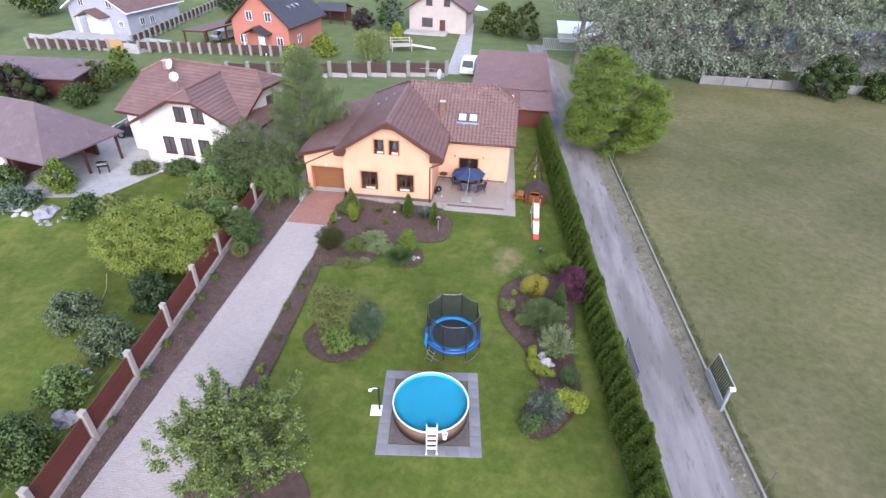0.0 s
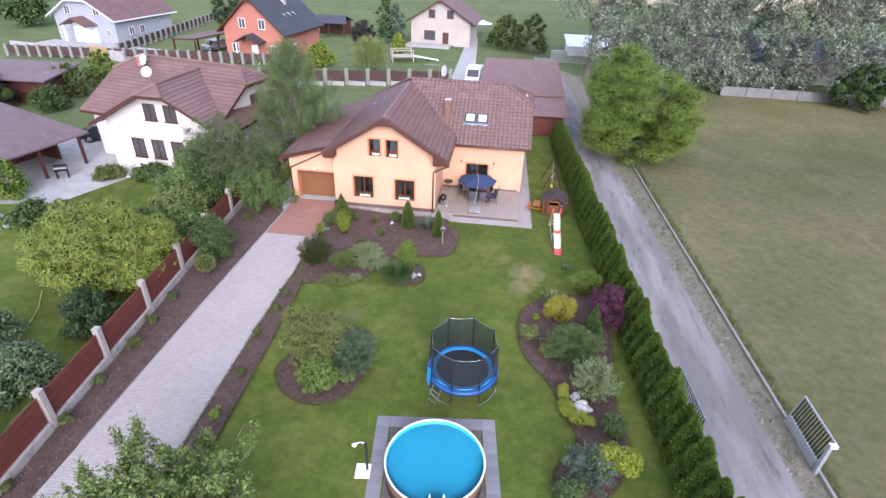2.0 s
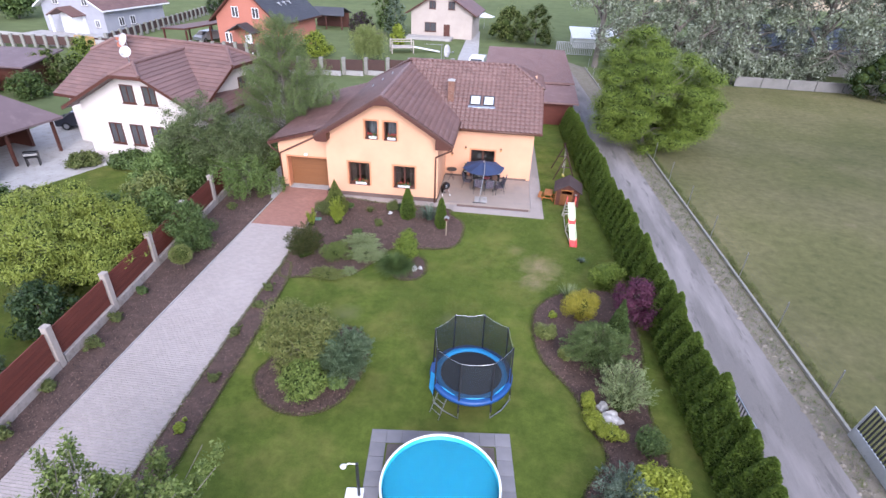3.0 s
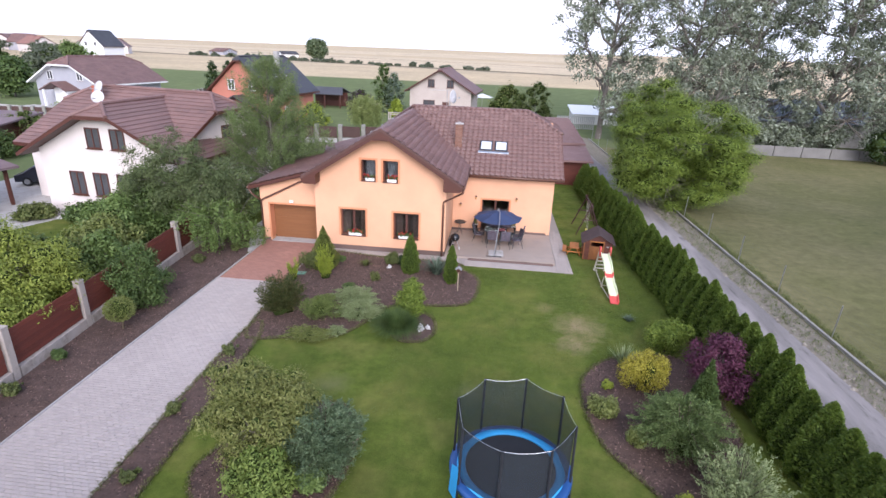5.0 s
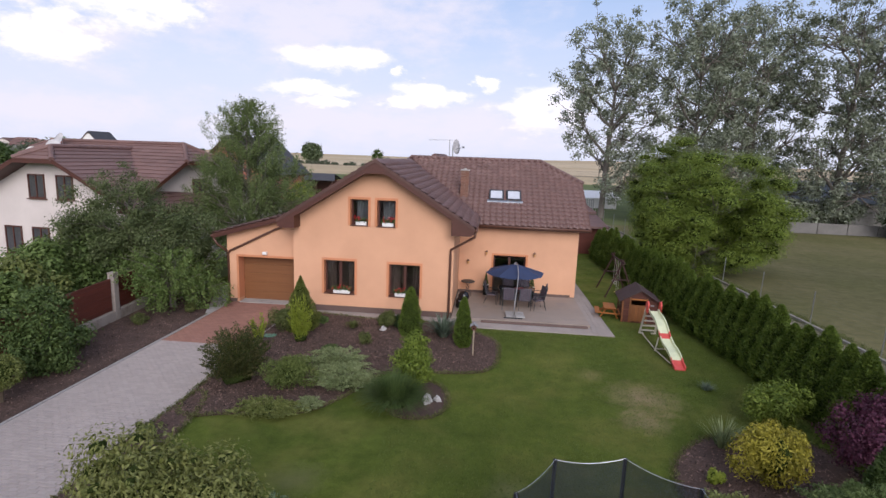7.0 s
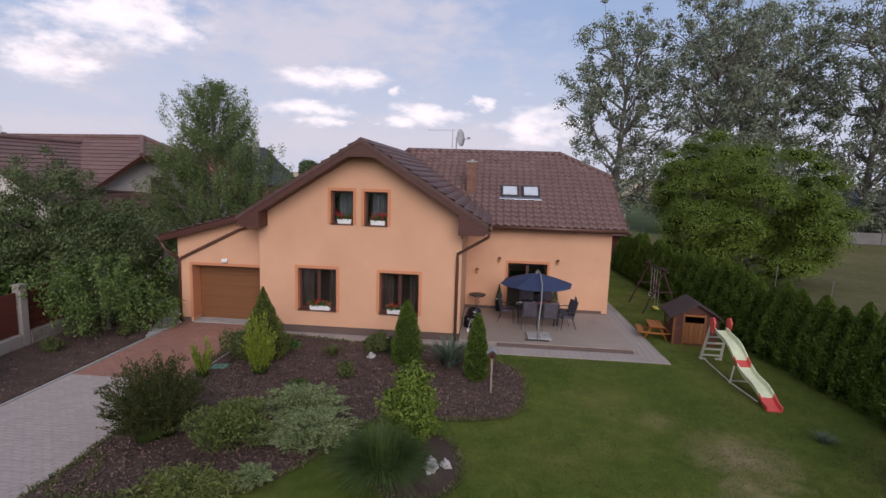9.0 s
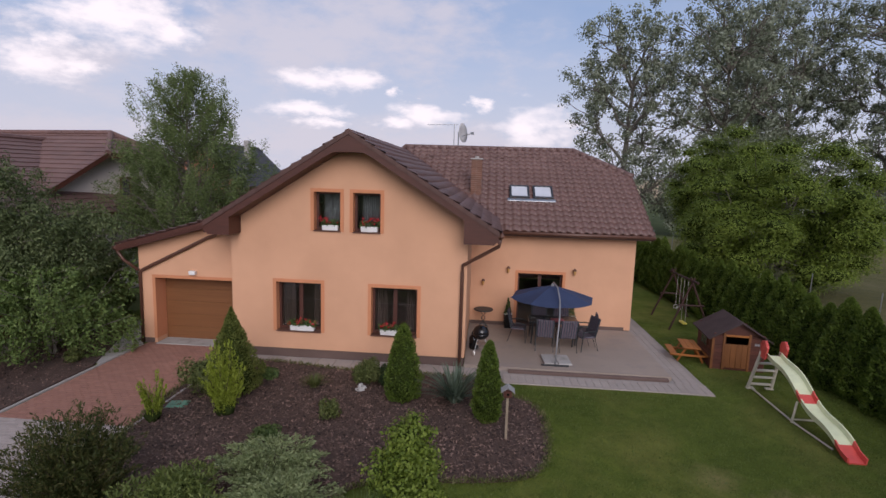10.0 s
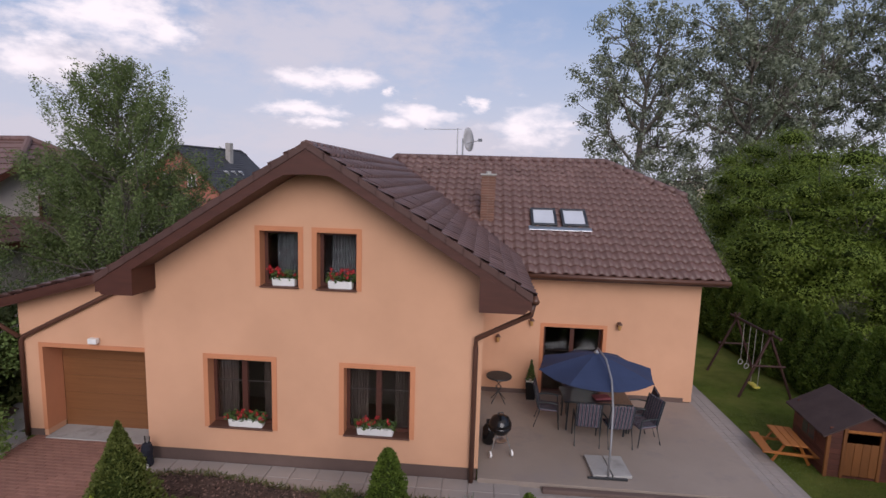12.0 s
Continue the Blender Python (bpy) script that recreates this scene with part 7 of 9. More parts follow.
# grey house further left
gh = thing("grey_house", "pale grey rendered house with a brown roof and small white porch", "house", -62.4, 78.6, 0, -8)
wing(gh, pose(0, 0, 0), 5.4, 0, 12, 3.6, 7.2, grey_pl, tile_far, 0.8, 0.3, 0.8, white_m)
for x in (-2.6, 2.6):
    far_window(gh, x, 0, 4.0 if x < 0 else 4.0, 1.0, 1.2, 0)
far_window(gh, 4.0, 0, 1.2, 0.8, 1.0, 0)
for y in (3, 5.2):
    far_window(gh, 5.4, y, 1.2, 1.0, 1.2, 90)
pr = thing_part("porch", gh)
part("porch_roof", slab(slab(bm_new(), [(-2.3, -2.4, 2.8), (0, -2.4, 3.9), (0, 0, 3.9), (-2.3, 0, 2.8)], 0.14), [(0, -2.4, 3.9), (2.3, -2.4, 2.8), (2.3, 0, 2.8), (0, 0, 3.9)], 0.14), tile_far, pr)
for x in (-1.9, 1.9):
    part("porch_post", box(bm_new(), x - 0.12, x + 0.12, -2.2, -1.96, 0, 2.8), white_m, pr)
part("porch_wall", box(bm_new(), -2.1, 2.1, -0.3, 0, 0, 2.9), white_m, pr)
terr = thing("raised_terrace", "pale walled terrace with a wooden gate before the grey house", "terrace", -56, 72.5, 0, -8)
part("deck", box(bm_new(), -12, 7, -3.2, 3.5, 0, 0.5), concrete, terr)
part("retaining_wall", box(bm_new(), -12, 7, -3.5, -3.2, 0, 1.3), concrete, terr)
part("wooden_gate", box(bm_new(), 1.5, 4.6, -3.58, -3.5, 0, 1.7), plain("pale_wood", (0.4, 0.24, 0.1), 0.7), terr)

# outbuilding behind the house, beside the lane
g2 = thing("outbuilding", "red-brown outbuilding with low brown roofs beside the lane", "garage", 2.25, 48.2, 0, 0)
part("wall", box(bm_new(), -3.2, 4.7, 6.3, 19.0, 0, 2.7), brown_wood, g2)
part("wall", box(bm_new(), 1.0, 4.7, 1.6, 6.3, 0, 2.2), fence_red, g2)
shed_tile = surf("red_brown_sheet_roof", (0.135, 0.075, 0.068), (0.18, 0.104, 0.094), 40, 0.6, 0.65, 0.4, 0.004, stain=(0.2, 0.125, 0.112))
low_roof = Slope([(-3.6, 5.8, 2.75), (5.1, 5.8, 2.75), (5.1, 19.6, 3.35), (-3.6, 19.6, 3.35)])
part("roof", slab(bm_new(), low_roof.corners, 0.16), shed_tile, g2)
part("roof_tiles", courses(bm_new(), low_roof, 0.4, 0.03), shed_tile, g2)["kind"] = "stuff"
part("roof", slab(bm_new(), [(0.5, 0.9, 2.15), (5.1, 0.9, 2.15), (5.1, 5.75, 2.55), (0.5, 5.75, 2.55)], 0.14), shed_tile, g2)
dish("satellite_dish", -3.55, 41.05, 6.55, 0.42, 66, "white satellite dish on the ridge", 5)
aer = thing("roof_aerial", "thin television aerial on the ridge", "aerial", -3.75, 41.15, 6.55)
bm = tube(bm_new(), [(0, 0, -0.1), (0, 0, 1.15)], 0.02, 6)
part("mast", bm, steel, aer)
bm = tube(bm_new(), [(-1.2, 0, 1.1), (0.15, 0, 1.12)], 0.012, 5)
for k in range(7):
    tube(bm, [(-1.15 + 0.17 * k, -0.16, 1.11), (-1.15 + 0.17 * k, 0.16, 1.11)], 0.006, 4)
part("boom", bm, steel, aer)

# wall of posts and panels between the gardens behind
panel_dark = surf("dark_brown_panel", (0.045, 0.022, 0.018), (0.075, 0.036, 0.028), 30, 1.0, 0.7, 0.2, 0.004)
bf = thing("rear_fence", "fence of pale block pillars with brown panels behind the house", "fence")
ax, ay, bx_, by_ = -32.5, 60.2, -5.5, 66.8
n = 11
for k in range(n + 1):
    t = k / n
    x, y = ax + (bx_ - ax) * t, ay + (by_ - ay) * t
    part("pillar", box(bm_new(), -0.22, 0.22, -0.22, 0.22, 0, 1.95, 0.03), mossy, bf, at=pose(x, y, 0))
    if k < n:
        x2 = x + (bx_ - ax) / n / 2
        part("base_wall", box(bm_new(), -1.0, 1.0, -0.14, 0.14, 0, 0.5), concrete, bf, at=pose(x2, y, 0))
        part("panel", box(bm_new(), -1.0, 1.0, -0.03, 0.03, 0.55, 1.75), panel_dark, bf, at=pose(x2, y, 0))
bf2 = thing("street_fence", "long fence of pale pillars and dark panels along the far street", "fence")
for k in range(26):
    t = k / 25
    x, y = -66 + 36 * t, 67.5 + 4.0 * t
    part("pillar", box(bm_new(), -0.2, 0.2, -0.2, 0.2, 0, 1.6, 0.03), mossy, bf2, at=pose(x, y, 0))
    part("panel", box(bm_new(), 0.2, 1.25, -0.04, 0.04, 0.4, 1.45), panel_dark, bf2, at=pose(x, y, 0, 0, 0, 6))
for k in range(24):
    t = k / 24
    x, y = -53 - 4.5 * t, 72 + 42 * t
    part("pillar", box(bm_new(), -0.2, 0.2, -0.2, 0.2, 0, 1.6, 0.03), mossy, bf2, at=pose(x, y, 0))
    part("panel", box(bm_new(), -0.04, 0.04, 0.2, 1.55, 0.4, 1.45), panel_dark, bf2, at=pose(x, y, 0, 0, 0, 6))

# end of the lane: gate and white building
eg = thing("lane_gate", "grey metal gate closing the end of the lane", "gate", 10.4, 85.2, 0)
part("gate_frame", tube(tube(bm_new(), [(-2.6, 0, 0.04), (2.6, 0, 0.04)], 0.04, 6), [(-2.6, 0, 1.7), (2.6, 0, 1.7)], 0.04, 6), steel, eg)
for k in range(20):
    part("bar", box(bm_new(), -2.6 + 0.27 * k, -2.45 + 0.27 * k, -0.015, 0.015, 0.02, 1.75), steel, eg)
wb = thing("white_outbuilding", "low white building behind the lane gate", "building", 13.5, 91, 0)
part("wall", box(bm_new(), -2.6, 4, 0, 6, 0, 1.5), white_m, wb)
part("roof", slab(bm_new(), [(-3.0, -0.5, 1.55), (4.5, -0.5, 1.55), (4.5, 6.5, 2.3), (-3.0, 6.5, 2.3)], 0.12), white_m, wb)
fw = thing("yard_wall", "long grey concrete wall behind the meadow", "wall", 42, 70, 0, -2)
for k in range(9):
    part("wall_panel", box(bm_new(), -14 + 3.0 * k, -11.06 + 3.0 * k, -0.08, 0.08, 0, 1.15, 0.02), surf("grey_yard_wall", (0.13, 0.125, 0.115), (0.2, 0.19, 0.175), 20, 0.7, 0.95, 0.5, 0.008), fw)
hb = thing("grey_hall", "low building with a grey-blue roof behind the wall", "building", 44, 80, 0, -3)
part("wall", box(bm_new(), -14, 14, 0, 9, 0, 3), concrete, hb)
part("roof", slab(slab(bm_new(), [(-14.5, -0.6, 3.0), (14.5, -0.6, 3.0), (14.5, 4.5, 5.4), (-14.5, 4.5, 5.4)], 0.15), [(14.5, 9.6, 3.0), (-14.5, 9.6, 3.0), (-14.5, 4.5, 5.4), (14.5, 4.5, 5.4)], 0.15), surf("grey_sheet_roof", (0.13, 0.145, 0.17), (0.18, 0.2, 0.23), 10, 0.6, 0.6, 0.2), hb)

# trees and shrubs further off
for k, (x, y, h, r, m, nm) in enumerate((
        (-24.2, 73, 3.2, 2.1, lime_m, "shrub"), (-19.4, 93, 8.0, 2.4, mid_m, "spruce"), (-17.4, 92, 6.6, 2.2, blue_m, "spruce"), (-23.1, 92.5, 3.6, 2.2, darkpurple_m, "shrub"), (-15.4, 84, 3.2, 1.1, lime_m, "shrub"),
        (0.5, 95, 5.2, 4.0, moss_m, "shrub"), (5.0, 92, 6.0, 3.2, olive_m, "shrub"), (42.5, 68, 5.2, 3.6, dark_m, "shrub"), (50.5, 68.5, 3.6, 3.6, mid_m, "shrub"), (-44.4, 52, 3.4, 2.3, olive_m, "shrub"), (-43, 47.2, 2.3, 1.9, mid_m, "shrub"), (-44.3, 56.8, 4.0, 1.9, walnut_m, "shrub"),
        (-49.0, 45.6, 4.4, 3.6, darkpurple_m, "plum"), (-48.5, 38.5, 2.4, 2.4, mid_m, "shrub"), (-32.6, 26.3, 1.2, 1.7, blue_m, "shrub"), (-31.0, 28.9, 2.7, 1.3, walnut_m, "vine"), (-27.1, 26.1, 1.2, 1.5, mid_m, "shrub"), (-25.5, 26.8, 1.2, 0.9, moss_m, "shrub"), (-24.1, 25.7, 0.9, 0.9, olive_m, "shrub"), (-35.3, 29, 1.7, 1.1, mid_m, "shrub"),
        (-41, 21, 2.0, 2.0, mid_m, "shrub"), (-26, 66, 3.2, 1.8, lime_m, "shrub"), (-90, 96, 8, 5, mid_m, "tree"), (-80, 72, 6, 4, mid_m, "tree"), (-24, 33.8, 0.8, 1.6, mid_m, "shrub"), (-27, 33.2, 0.7, 1.2, olive_m, "shrub"), (-52, 100, 7, 1.8, dark_m, "spruce"), (-49.5, 101, 7, 1.8, dark_m, "spruce"))):
    tree({"vine": "climbing_shrub", "plum": "purple_plum"}.get(nm, nm), {"willow": "weeping yellow-green tree in a garden behind", "spruce": "dark conifer in a garden behind", "shrub": "leafy shrub in a neighbouring garden", "plum": "dark purple leaved plum tree", "vine": "tall green climbing shrub at the carport", "tree": "leafy green tree far behind"}[nm], "tree" if nm != "shrub" else "shrub",
         x, y, h, r, r, m, 200 + k, 0.08, 0.05, 3000, 0.13 if y > 60 else 0.1, 0.5, 30, (0.26, 0.4), 0.9 if nm == "willow" else 0.2, "cone" if nm == "spruce" else "round", core=0.7, limbs=8)

feather_tree("weeping_willow", "weeping yellow-green willow behind the rear fence", -16.9, 71.4, 4.5, 3.3, leaf_mat("willow_leaves", (0.1, 0.13, 0.035), (0.2, 0.245, 0.075), (0.33, 0.375, 0.14)), 245, 30000, 0.1, 0.08, 90, 3.0, 0.5, rise=(0.05, 0.6))
sheet("garden_path", [(-5.7, 67.8), (-2.6, 67.8), (-4.4, 103), (-6.2, 103)], 0.008, concrete, "pale paved path leading to the pale house", "path")
pt = thing("house_terrace", "low pale terrace before the pale house", "terrace", -11.8, 92.0, 0, -3)
part("deck", box(bm_new(), -3.8, 3.6, -1.6, 1.2, 0, 0.35, 0.02), concrete, pt)
pd = thing("play_deck", "grey timber play deck with railing and a plank slide", "play deck", -14.0, 79.4, 0, 20)
grey_wood = surf("grey_weathered_wood", (0.32, 0.28, 0.24), (0.45, 0.40, 0.35), 20, 3, 0.9, 0.3)
part("platform", box(bm_new(), -1.6, 1.6, -1.0, 1.0, 0.7, 0.8), grey_wood, pd)
for px in (-1.5, 1.5):
    for py in (-0.9, 0.9):
        part("post", box(bm_new(), px - 0.07, px + 0.07, py - 0.07, py + 0.07, 0, 1.7), grey_wood, pd)
for py in (-0.9, 0.9):
    part("rail", box(bm_new(), -1.5, 1.5, py - 0.04, py + 0.04, 1.55, 1.65), grey_wood, pd)
part("slide_plank", slab(bm_new(), [(1.6, -0.5, 0.78), (1.6, 0.5, 0.78), (5.4, 0.5, 0.1), (5.4, -0.5, 0.1)], 0.08), white_m, pd, "pale slide plank")
wu = thing("garden_umbrella", "white open garden umbrella beside the pale house", "umbrella", -3.9, 106, 0)
part("pole", tube(bm_new(), [(0, 0, 0), (0, 0, 2.6)], 0.03, 6), steel, wu)
part("canopy", lathe(bm_new(), [(0.02, 2.75), (1.9, 2.15), (1.9, 2.12), (0.02, 2.7)], seg=8), white_m, wu)
yg = thing("barrel_grill", "dark barrel grill standing in the paved yard", "grill", -30.0, 32.4, 0, 30)
part("drum", tube(bm_new(), [(-0.4, 0, 0.75), (0.4, 0, 0.75)], 0.25, 12), black_en, yg)
for px in (-0.35, 0.35):
    part("leg", box(bm_new(), px - 0.03, px + 0.03, -0.2, 0.2, 0, 0.7), black_en, yg)

crown_tree("lone_tree", "single dark round tree far out in the fields", -127, 372, [(0, 0, 7.0, 7.6, 7.6, 6.6)], lilac_m, 240, 5000, 0.6, (1.6, 2.8), 60, 0.4, 1.0, 8, 0.8, 0.6, 0.3, 0.7, 0.5, -0.9, 0.6, 0.3, 0.08)
rf = random.Random(9)
for k in range(34):
    t = k / 33
    x = -215 + 205 * t + rf.uniform(-3, 3)
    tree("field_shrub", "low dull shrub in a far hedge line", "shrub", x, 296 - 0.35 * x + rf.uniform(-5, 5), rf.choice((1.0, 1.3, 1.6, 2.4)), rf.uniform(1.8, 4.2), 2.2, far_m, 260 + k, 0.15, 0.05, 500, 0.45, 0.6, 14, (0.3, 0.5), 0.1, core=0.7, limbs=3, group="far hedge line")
faded_tile = surf("faded_red_tile", (0.2, 0.1, 0.08), (0.27, 0.135, 0.105), 20, 0.5, 0.8, 0.3)
village = ((-165, 214, 5.2, 12.0, white_m, slate_m, 0), (-197, 268, 6, 11.0, cream_pl, faded_tile, 60), (-240, 330, 6, 8.5, cream_pl, tile_far, 25), (-262, 300, 7, 8.5, cream_pl, faded_tile, 75), (-285, 320, 7, 9.5, grey_pl, tile_far, 100), (-272, 345, 6, 9, white_m, faded_tile, 40), (-306, 318, 7, 9, cream_pl, tile_far, 10), (-252, 352, 6, 8.5, cream_pl, faded_tile, 85), (-160, 420, 8, 4, white_m, slate_m, 125), (-205, 405, 8, 4.5, grey_pl, tile_far, 80))
for k, (x, y, w, hgt, wm, rm, rz_) in enumerate(village):
    vh = thing("village_house", "small far house of the village at the field's edge" if k else "tall white house with a dark roof at the field's edge", "house", x, y, 0, rz_, group="far village houses")
    wing(vh, pose(0, 0, 0), w, 0, 12, hgt * 0.5, hgt, wm, rm, 0.5, 0.1, 0.5)
    for q in (-2, 2):
        far_window(vh, q, 0, 1.2, 1.2, 1.4, 0)
        if k == 0:
            far_window(vh, q, 0, 6.2, 1.2, 1.5, 0)
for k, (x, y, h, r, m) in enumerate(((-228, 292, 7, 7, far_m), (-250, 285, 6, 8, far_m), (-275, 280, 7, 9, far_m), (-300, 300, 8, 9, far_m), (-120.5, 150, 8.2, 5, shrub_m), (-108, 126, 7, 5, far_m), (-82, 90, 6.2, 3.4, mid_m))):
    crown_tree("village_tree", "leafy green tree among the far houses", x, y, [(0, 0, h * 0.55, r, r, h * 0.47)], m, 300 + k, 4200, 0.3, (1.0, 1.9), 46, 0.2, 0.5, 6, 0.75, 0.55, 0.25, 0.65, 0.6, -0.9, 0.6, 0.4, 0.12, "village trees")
# ---- pool ----
slab_grey = surf("grey_paving_slab", (0.15, 0.144, 0.152), (0.225, 0.216, 0.222), 40, 1.2, 0.85, 0.3, 0.004, vary=0.1)
gravel_dark = surf("dark_gravel", (0.07, 0.055, 0.05), (0.17, 0.14, 0.125), 30, 3, 0.95, 1.0, 0.03)
pad = thing("pool_pad", "square frame of dark grey paving slabs round the pool", "paving", 0.05, 12.19, 0, 6, kind="structure")
part("gravel_bed", box(bm_new(), -1.72, 1.72, -1.82, 1.82, -0.05, 0.012), gravel_dark, pad)
bv, bf = bevel_block(0.5, 0.5, 0.06, 0.008)
slab_me2 = raw_mesh("paving_slab", bv, bf, slab_grey)
for i in range(9):
    for j in range(9):
        if i in (0, 8) or j in (0, 8):
            piece("paving_slab", slab_me2, pad, pose(-2.02 + 0.505 * i, -2.12 + 0.53 * j, 0.025) @ Matrix.Diagonal((1.0, 1.04, 1, 1)))

PX, PY, PR, PH = 0.08, 12.05, 1.69, 0.85
pool = thing("garden_pool", "round above-ground pool with blue water, white rim and brown wall", "pool", PX, PY, 0)
pool_wall = surf("wood_look_pool_wall", (0.12, 0.07, 0.045), (0.20, 0.12, 0.08), 24, 2, 0.5, 0.2, 0.003, stretch=(1, 1, 5))
liner = surf("blue_pool_liner", (0.012, 0.32, 0.45), (0.02, 0.38, 0.52), 12, 1.5, 0.4, 0.1, 0.003)
part("pool_wall", lathe(bm_new(), [(PR, 0.0), (PR, PH), (PR - 0.012, PH), (PR - 0.012, 0.02)], 0, 0, 64, True), pool_wall, pool, "brown wood-look steel wall", True)
part("liner", lathe(bm_new(), [(0.02, 0.03), (PR - 0.015, 0.03), (PR - 0.015, PH - 0.01), (PR - 0.03, PH - 0.01), (PR - 0.03, 0.05), (0.02, 0.05)], 0, 0, 64), liner, pool, "blue liner", True)
bm = bm_new()
ring = [(PR * math.cos(2 * math.pi * k / 64), PR * math.sin(2 * math.pi * k / 64), PH) for k in range(65)]
tube(bm, ring, 0.034, 8)
part("rim", bm, white_pl, pool, "white rounded rim", True)
m, nt, b = node_mat("pool_water")
b.inputs["Base Color"].default_value = (0.33, 0.84, 0.96, 1)
b.inputs["Transmission Weight"].default_value, b.inputs["Roughness"].default_value, b.inputs["IOR"].default_value = 0.96, 0.02, 1.33
wn = noise_node(nt, nt.nodes.new("ShaderNodeTexCoord").outputs["Object"], 5, 3)
bp = nt.nodes.new("ShaderNodeBump")
bp.inputs["Strength"].default_value, bp.inputs["Distance"].default_value = 0.12, 0.03
nt.links.new(wn, bp.inputs["Height"])
nt.links.new(bp.outputs[0], b.inputs["Normal"])
wat = part("water", lathe(bm_new(), [(0.01, 0.66), (PR - 0.031, 0.66)], 0, 0, 64), m, pool, "clear blue water")
wat.visible_shadow = False
lad = thing("pool_ladder", "white plastic step ladder standing over the pool's rim", "ladder", PX + 0.27, PY - PR + 0.02, 0, 8)
for sx in (-0.22, 0.22):
    part("side_rail", tube(bm_new(), [(sx, -0.42, 0.03), (sx, -0.12, 0.95), (sx, -0.08, 1.3), (sx, 0.0, 1.36), (sx, 0.08, 1.3), (sx, 0.12, 0.95), (sx, 0.34, 0.1)], 0.024, 8), white_pl, lad, smooth=True)
    part("foot", box(bm_new(), sx - 0.04, sx + 0.04, -0.5, -0.38, 0.02, 0.06, 0.01), white_pl, lad)
for k in range(4):
    z = 0.22 + 0.23 * k
    y = -0.36 + 0.3 * (z / 0.95) - 0.02
    part("step", box(bm_new(), -0.22, 0.22, y - 0.06, y + 0.06, z, z + 0.035, 0.008), white_pl, lad)
part("platform", box(bm_new(), -0.22, 0.22, -0.13, 0.13, 0.98, 1.02, 0.008), white_pl, lad)
sk = thing("skimmer", "white skimmer basket hooked over the pool rim", "skimmer", PX + 0.78, PY - 1.53, 0.85, 20)
part("basket", lathe(bm_new(), [(0.09, -0.3), (0.11, -0.08), (0.13, 0.02), (0.1, 0.02), (0.08, -0.28)], 0, -0.14, 14), white_pl, sk)
part("hook", tube(bm_new(), [(0, -0.06, 0.0), (0, 0.0, 0.08), (0, 0.08, 0.05), (0, 0.09, -0.1)], 0.016, 6), white_pl, sk)
shw = thing("garden_shower", "dark garden shower post with white head on a pale base slab", "shower", -2.36, 11.85, 0, 6)
part("base_slab", box(bm_new(), -0.3, 0.22, -0.3, 0.28, 0, 0.06, 0.012), white_m, shw)
part("post", tube(bm_new(), [(0.1, 0.05, 0.05), (0.1, 0.05, 1.45)], 0.045, 10), darkmetal, shw)
part("arm", tube(bm_new(), [(0.1, 0.05, 1.42), (-0.1, 0.03, 1.47), (-0.25, 0.0, 1.42)], 0.018, 6), white_pl, shw)
part("shower_head", lathe(bm_new(), [(0.02, 0.06), (0.09, 0.0), (0.085, -0.02)], 0, 0, 14), white_pl, shw, at=pose(-0.27, 0, 1.38))

# ---- trampoline ----
TR, TZ, TX, TY = 1.42, 0.82, 0.6, 16.6
tramp = thing("trampoline", "round trampoline with blue padding and a dark safety net", "trampoline", TX, TY, 0, 10)
pad_blue = plain("blue_padding", (0.012, 0.065, 0.22), 0.45)
pad_light = plain("light_blue_padding", (0.03, 0.30, 0.62), 0.45)
mat_m = surf("black_jumping_mat", (0.012, 0.013, 0.016), (0.022, 0.024, 0.028), 200, 3, 0.7, 0.2, 0.002)
part("padding", lathe(bm_new(), [(TR - 0.32, TZ), (TR - 0.3, TZ + 0.03), (TR - 0.02, TZ + 0.04), (TR + 0.05, TZ), (TR + 0.04, TZ - 0.12), (TR + 0.02, TZ - 0.12), (TR + 0.02, TZ - 0.02), (TR - 0.3, TZ - 0.02)], 0, 0, 48, True), pad_blue, tramp, "blue ring of padding", True)
part("inner_padding", lathe(bm_new(), [(TR - 0.34, TZ + 0.012), (TR - 0.32, TZ + 0.04), (TR - 0.14, TZ + 0.055), (TR - 0.13, TZ + 0.03)], 0, 0, 48, True), pad_light, tramp, "lighter blue inner ring", True)
part("jumping_mat", lathe(bm_new(), [(0.01, TZ - 0.01), (TR - 0.3, TZ + 0.0), (TR - 0.3, TZ + 0.01), (0.01, TZ + 0.0)], 0, 0, 48), mat_m, tramp)
part("ring_frame", tube(bm_new(), [((TR + 0.02) * math.cos(2 * math.pi * k / 48), (TR + 0.02) * math.sin(2 * math.pi * k / 48), TZ - 0.03) for k in range(49)], 0.025, 8), steel, tramp, smooth=True)
for k in range(4):
    a0, a1 = math.radians(90 * k + 22), math.radians(90 * k + 68)
    pts = [(TR * math.cos(a0), TR * math.sin(a0), TZ - 0.04), (1.03 * TR * math.cos(a0), 1.03 * TR * math.sin(a0), 0.04), (1.0 * TR * math.cos((a0 + a1) / 2), 1.0 * TR * math.sin((a0 + a1) / 2), 0.025), (1.03 * TR * math.cos(a1), 1.03 * TR * math.sin(a1), 0.04), (TR * math.cos(a1), TR * math.sin(a1), TZ - 0.04)]
    part("leg", tube(bm_new(), pts, 0.022, 8), steel, tramp)
NT = 2.42
net_m, nt, b = node_mat("dark_net")
b.inputs["Base Color"].default_value = (0.012, 0.016, 0.02, 1)
b.inputs["Roughness"].default_value = 0.8
tr = nt.nodes.new("ShaderNodeBsdfTransparent")
mx = nt.nodes.new("ShaderNodeMixShader")
mx.inputs[0].default_value = 0.7
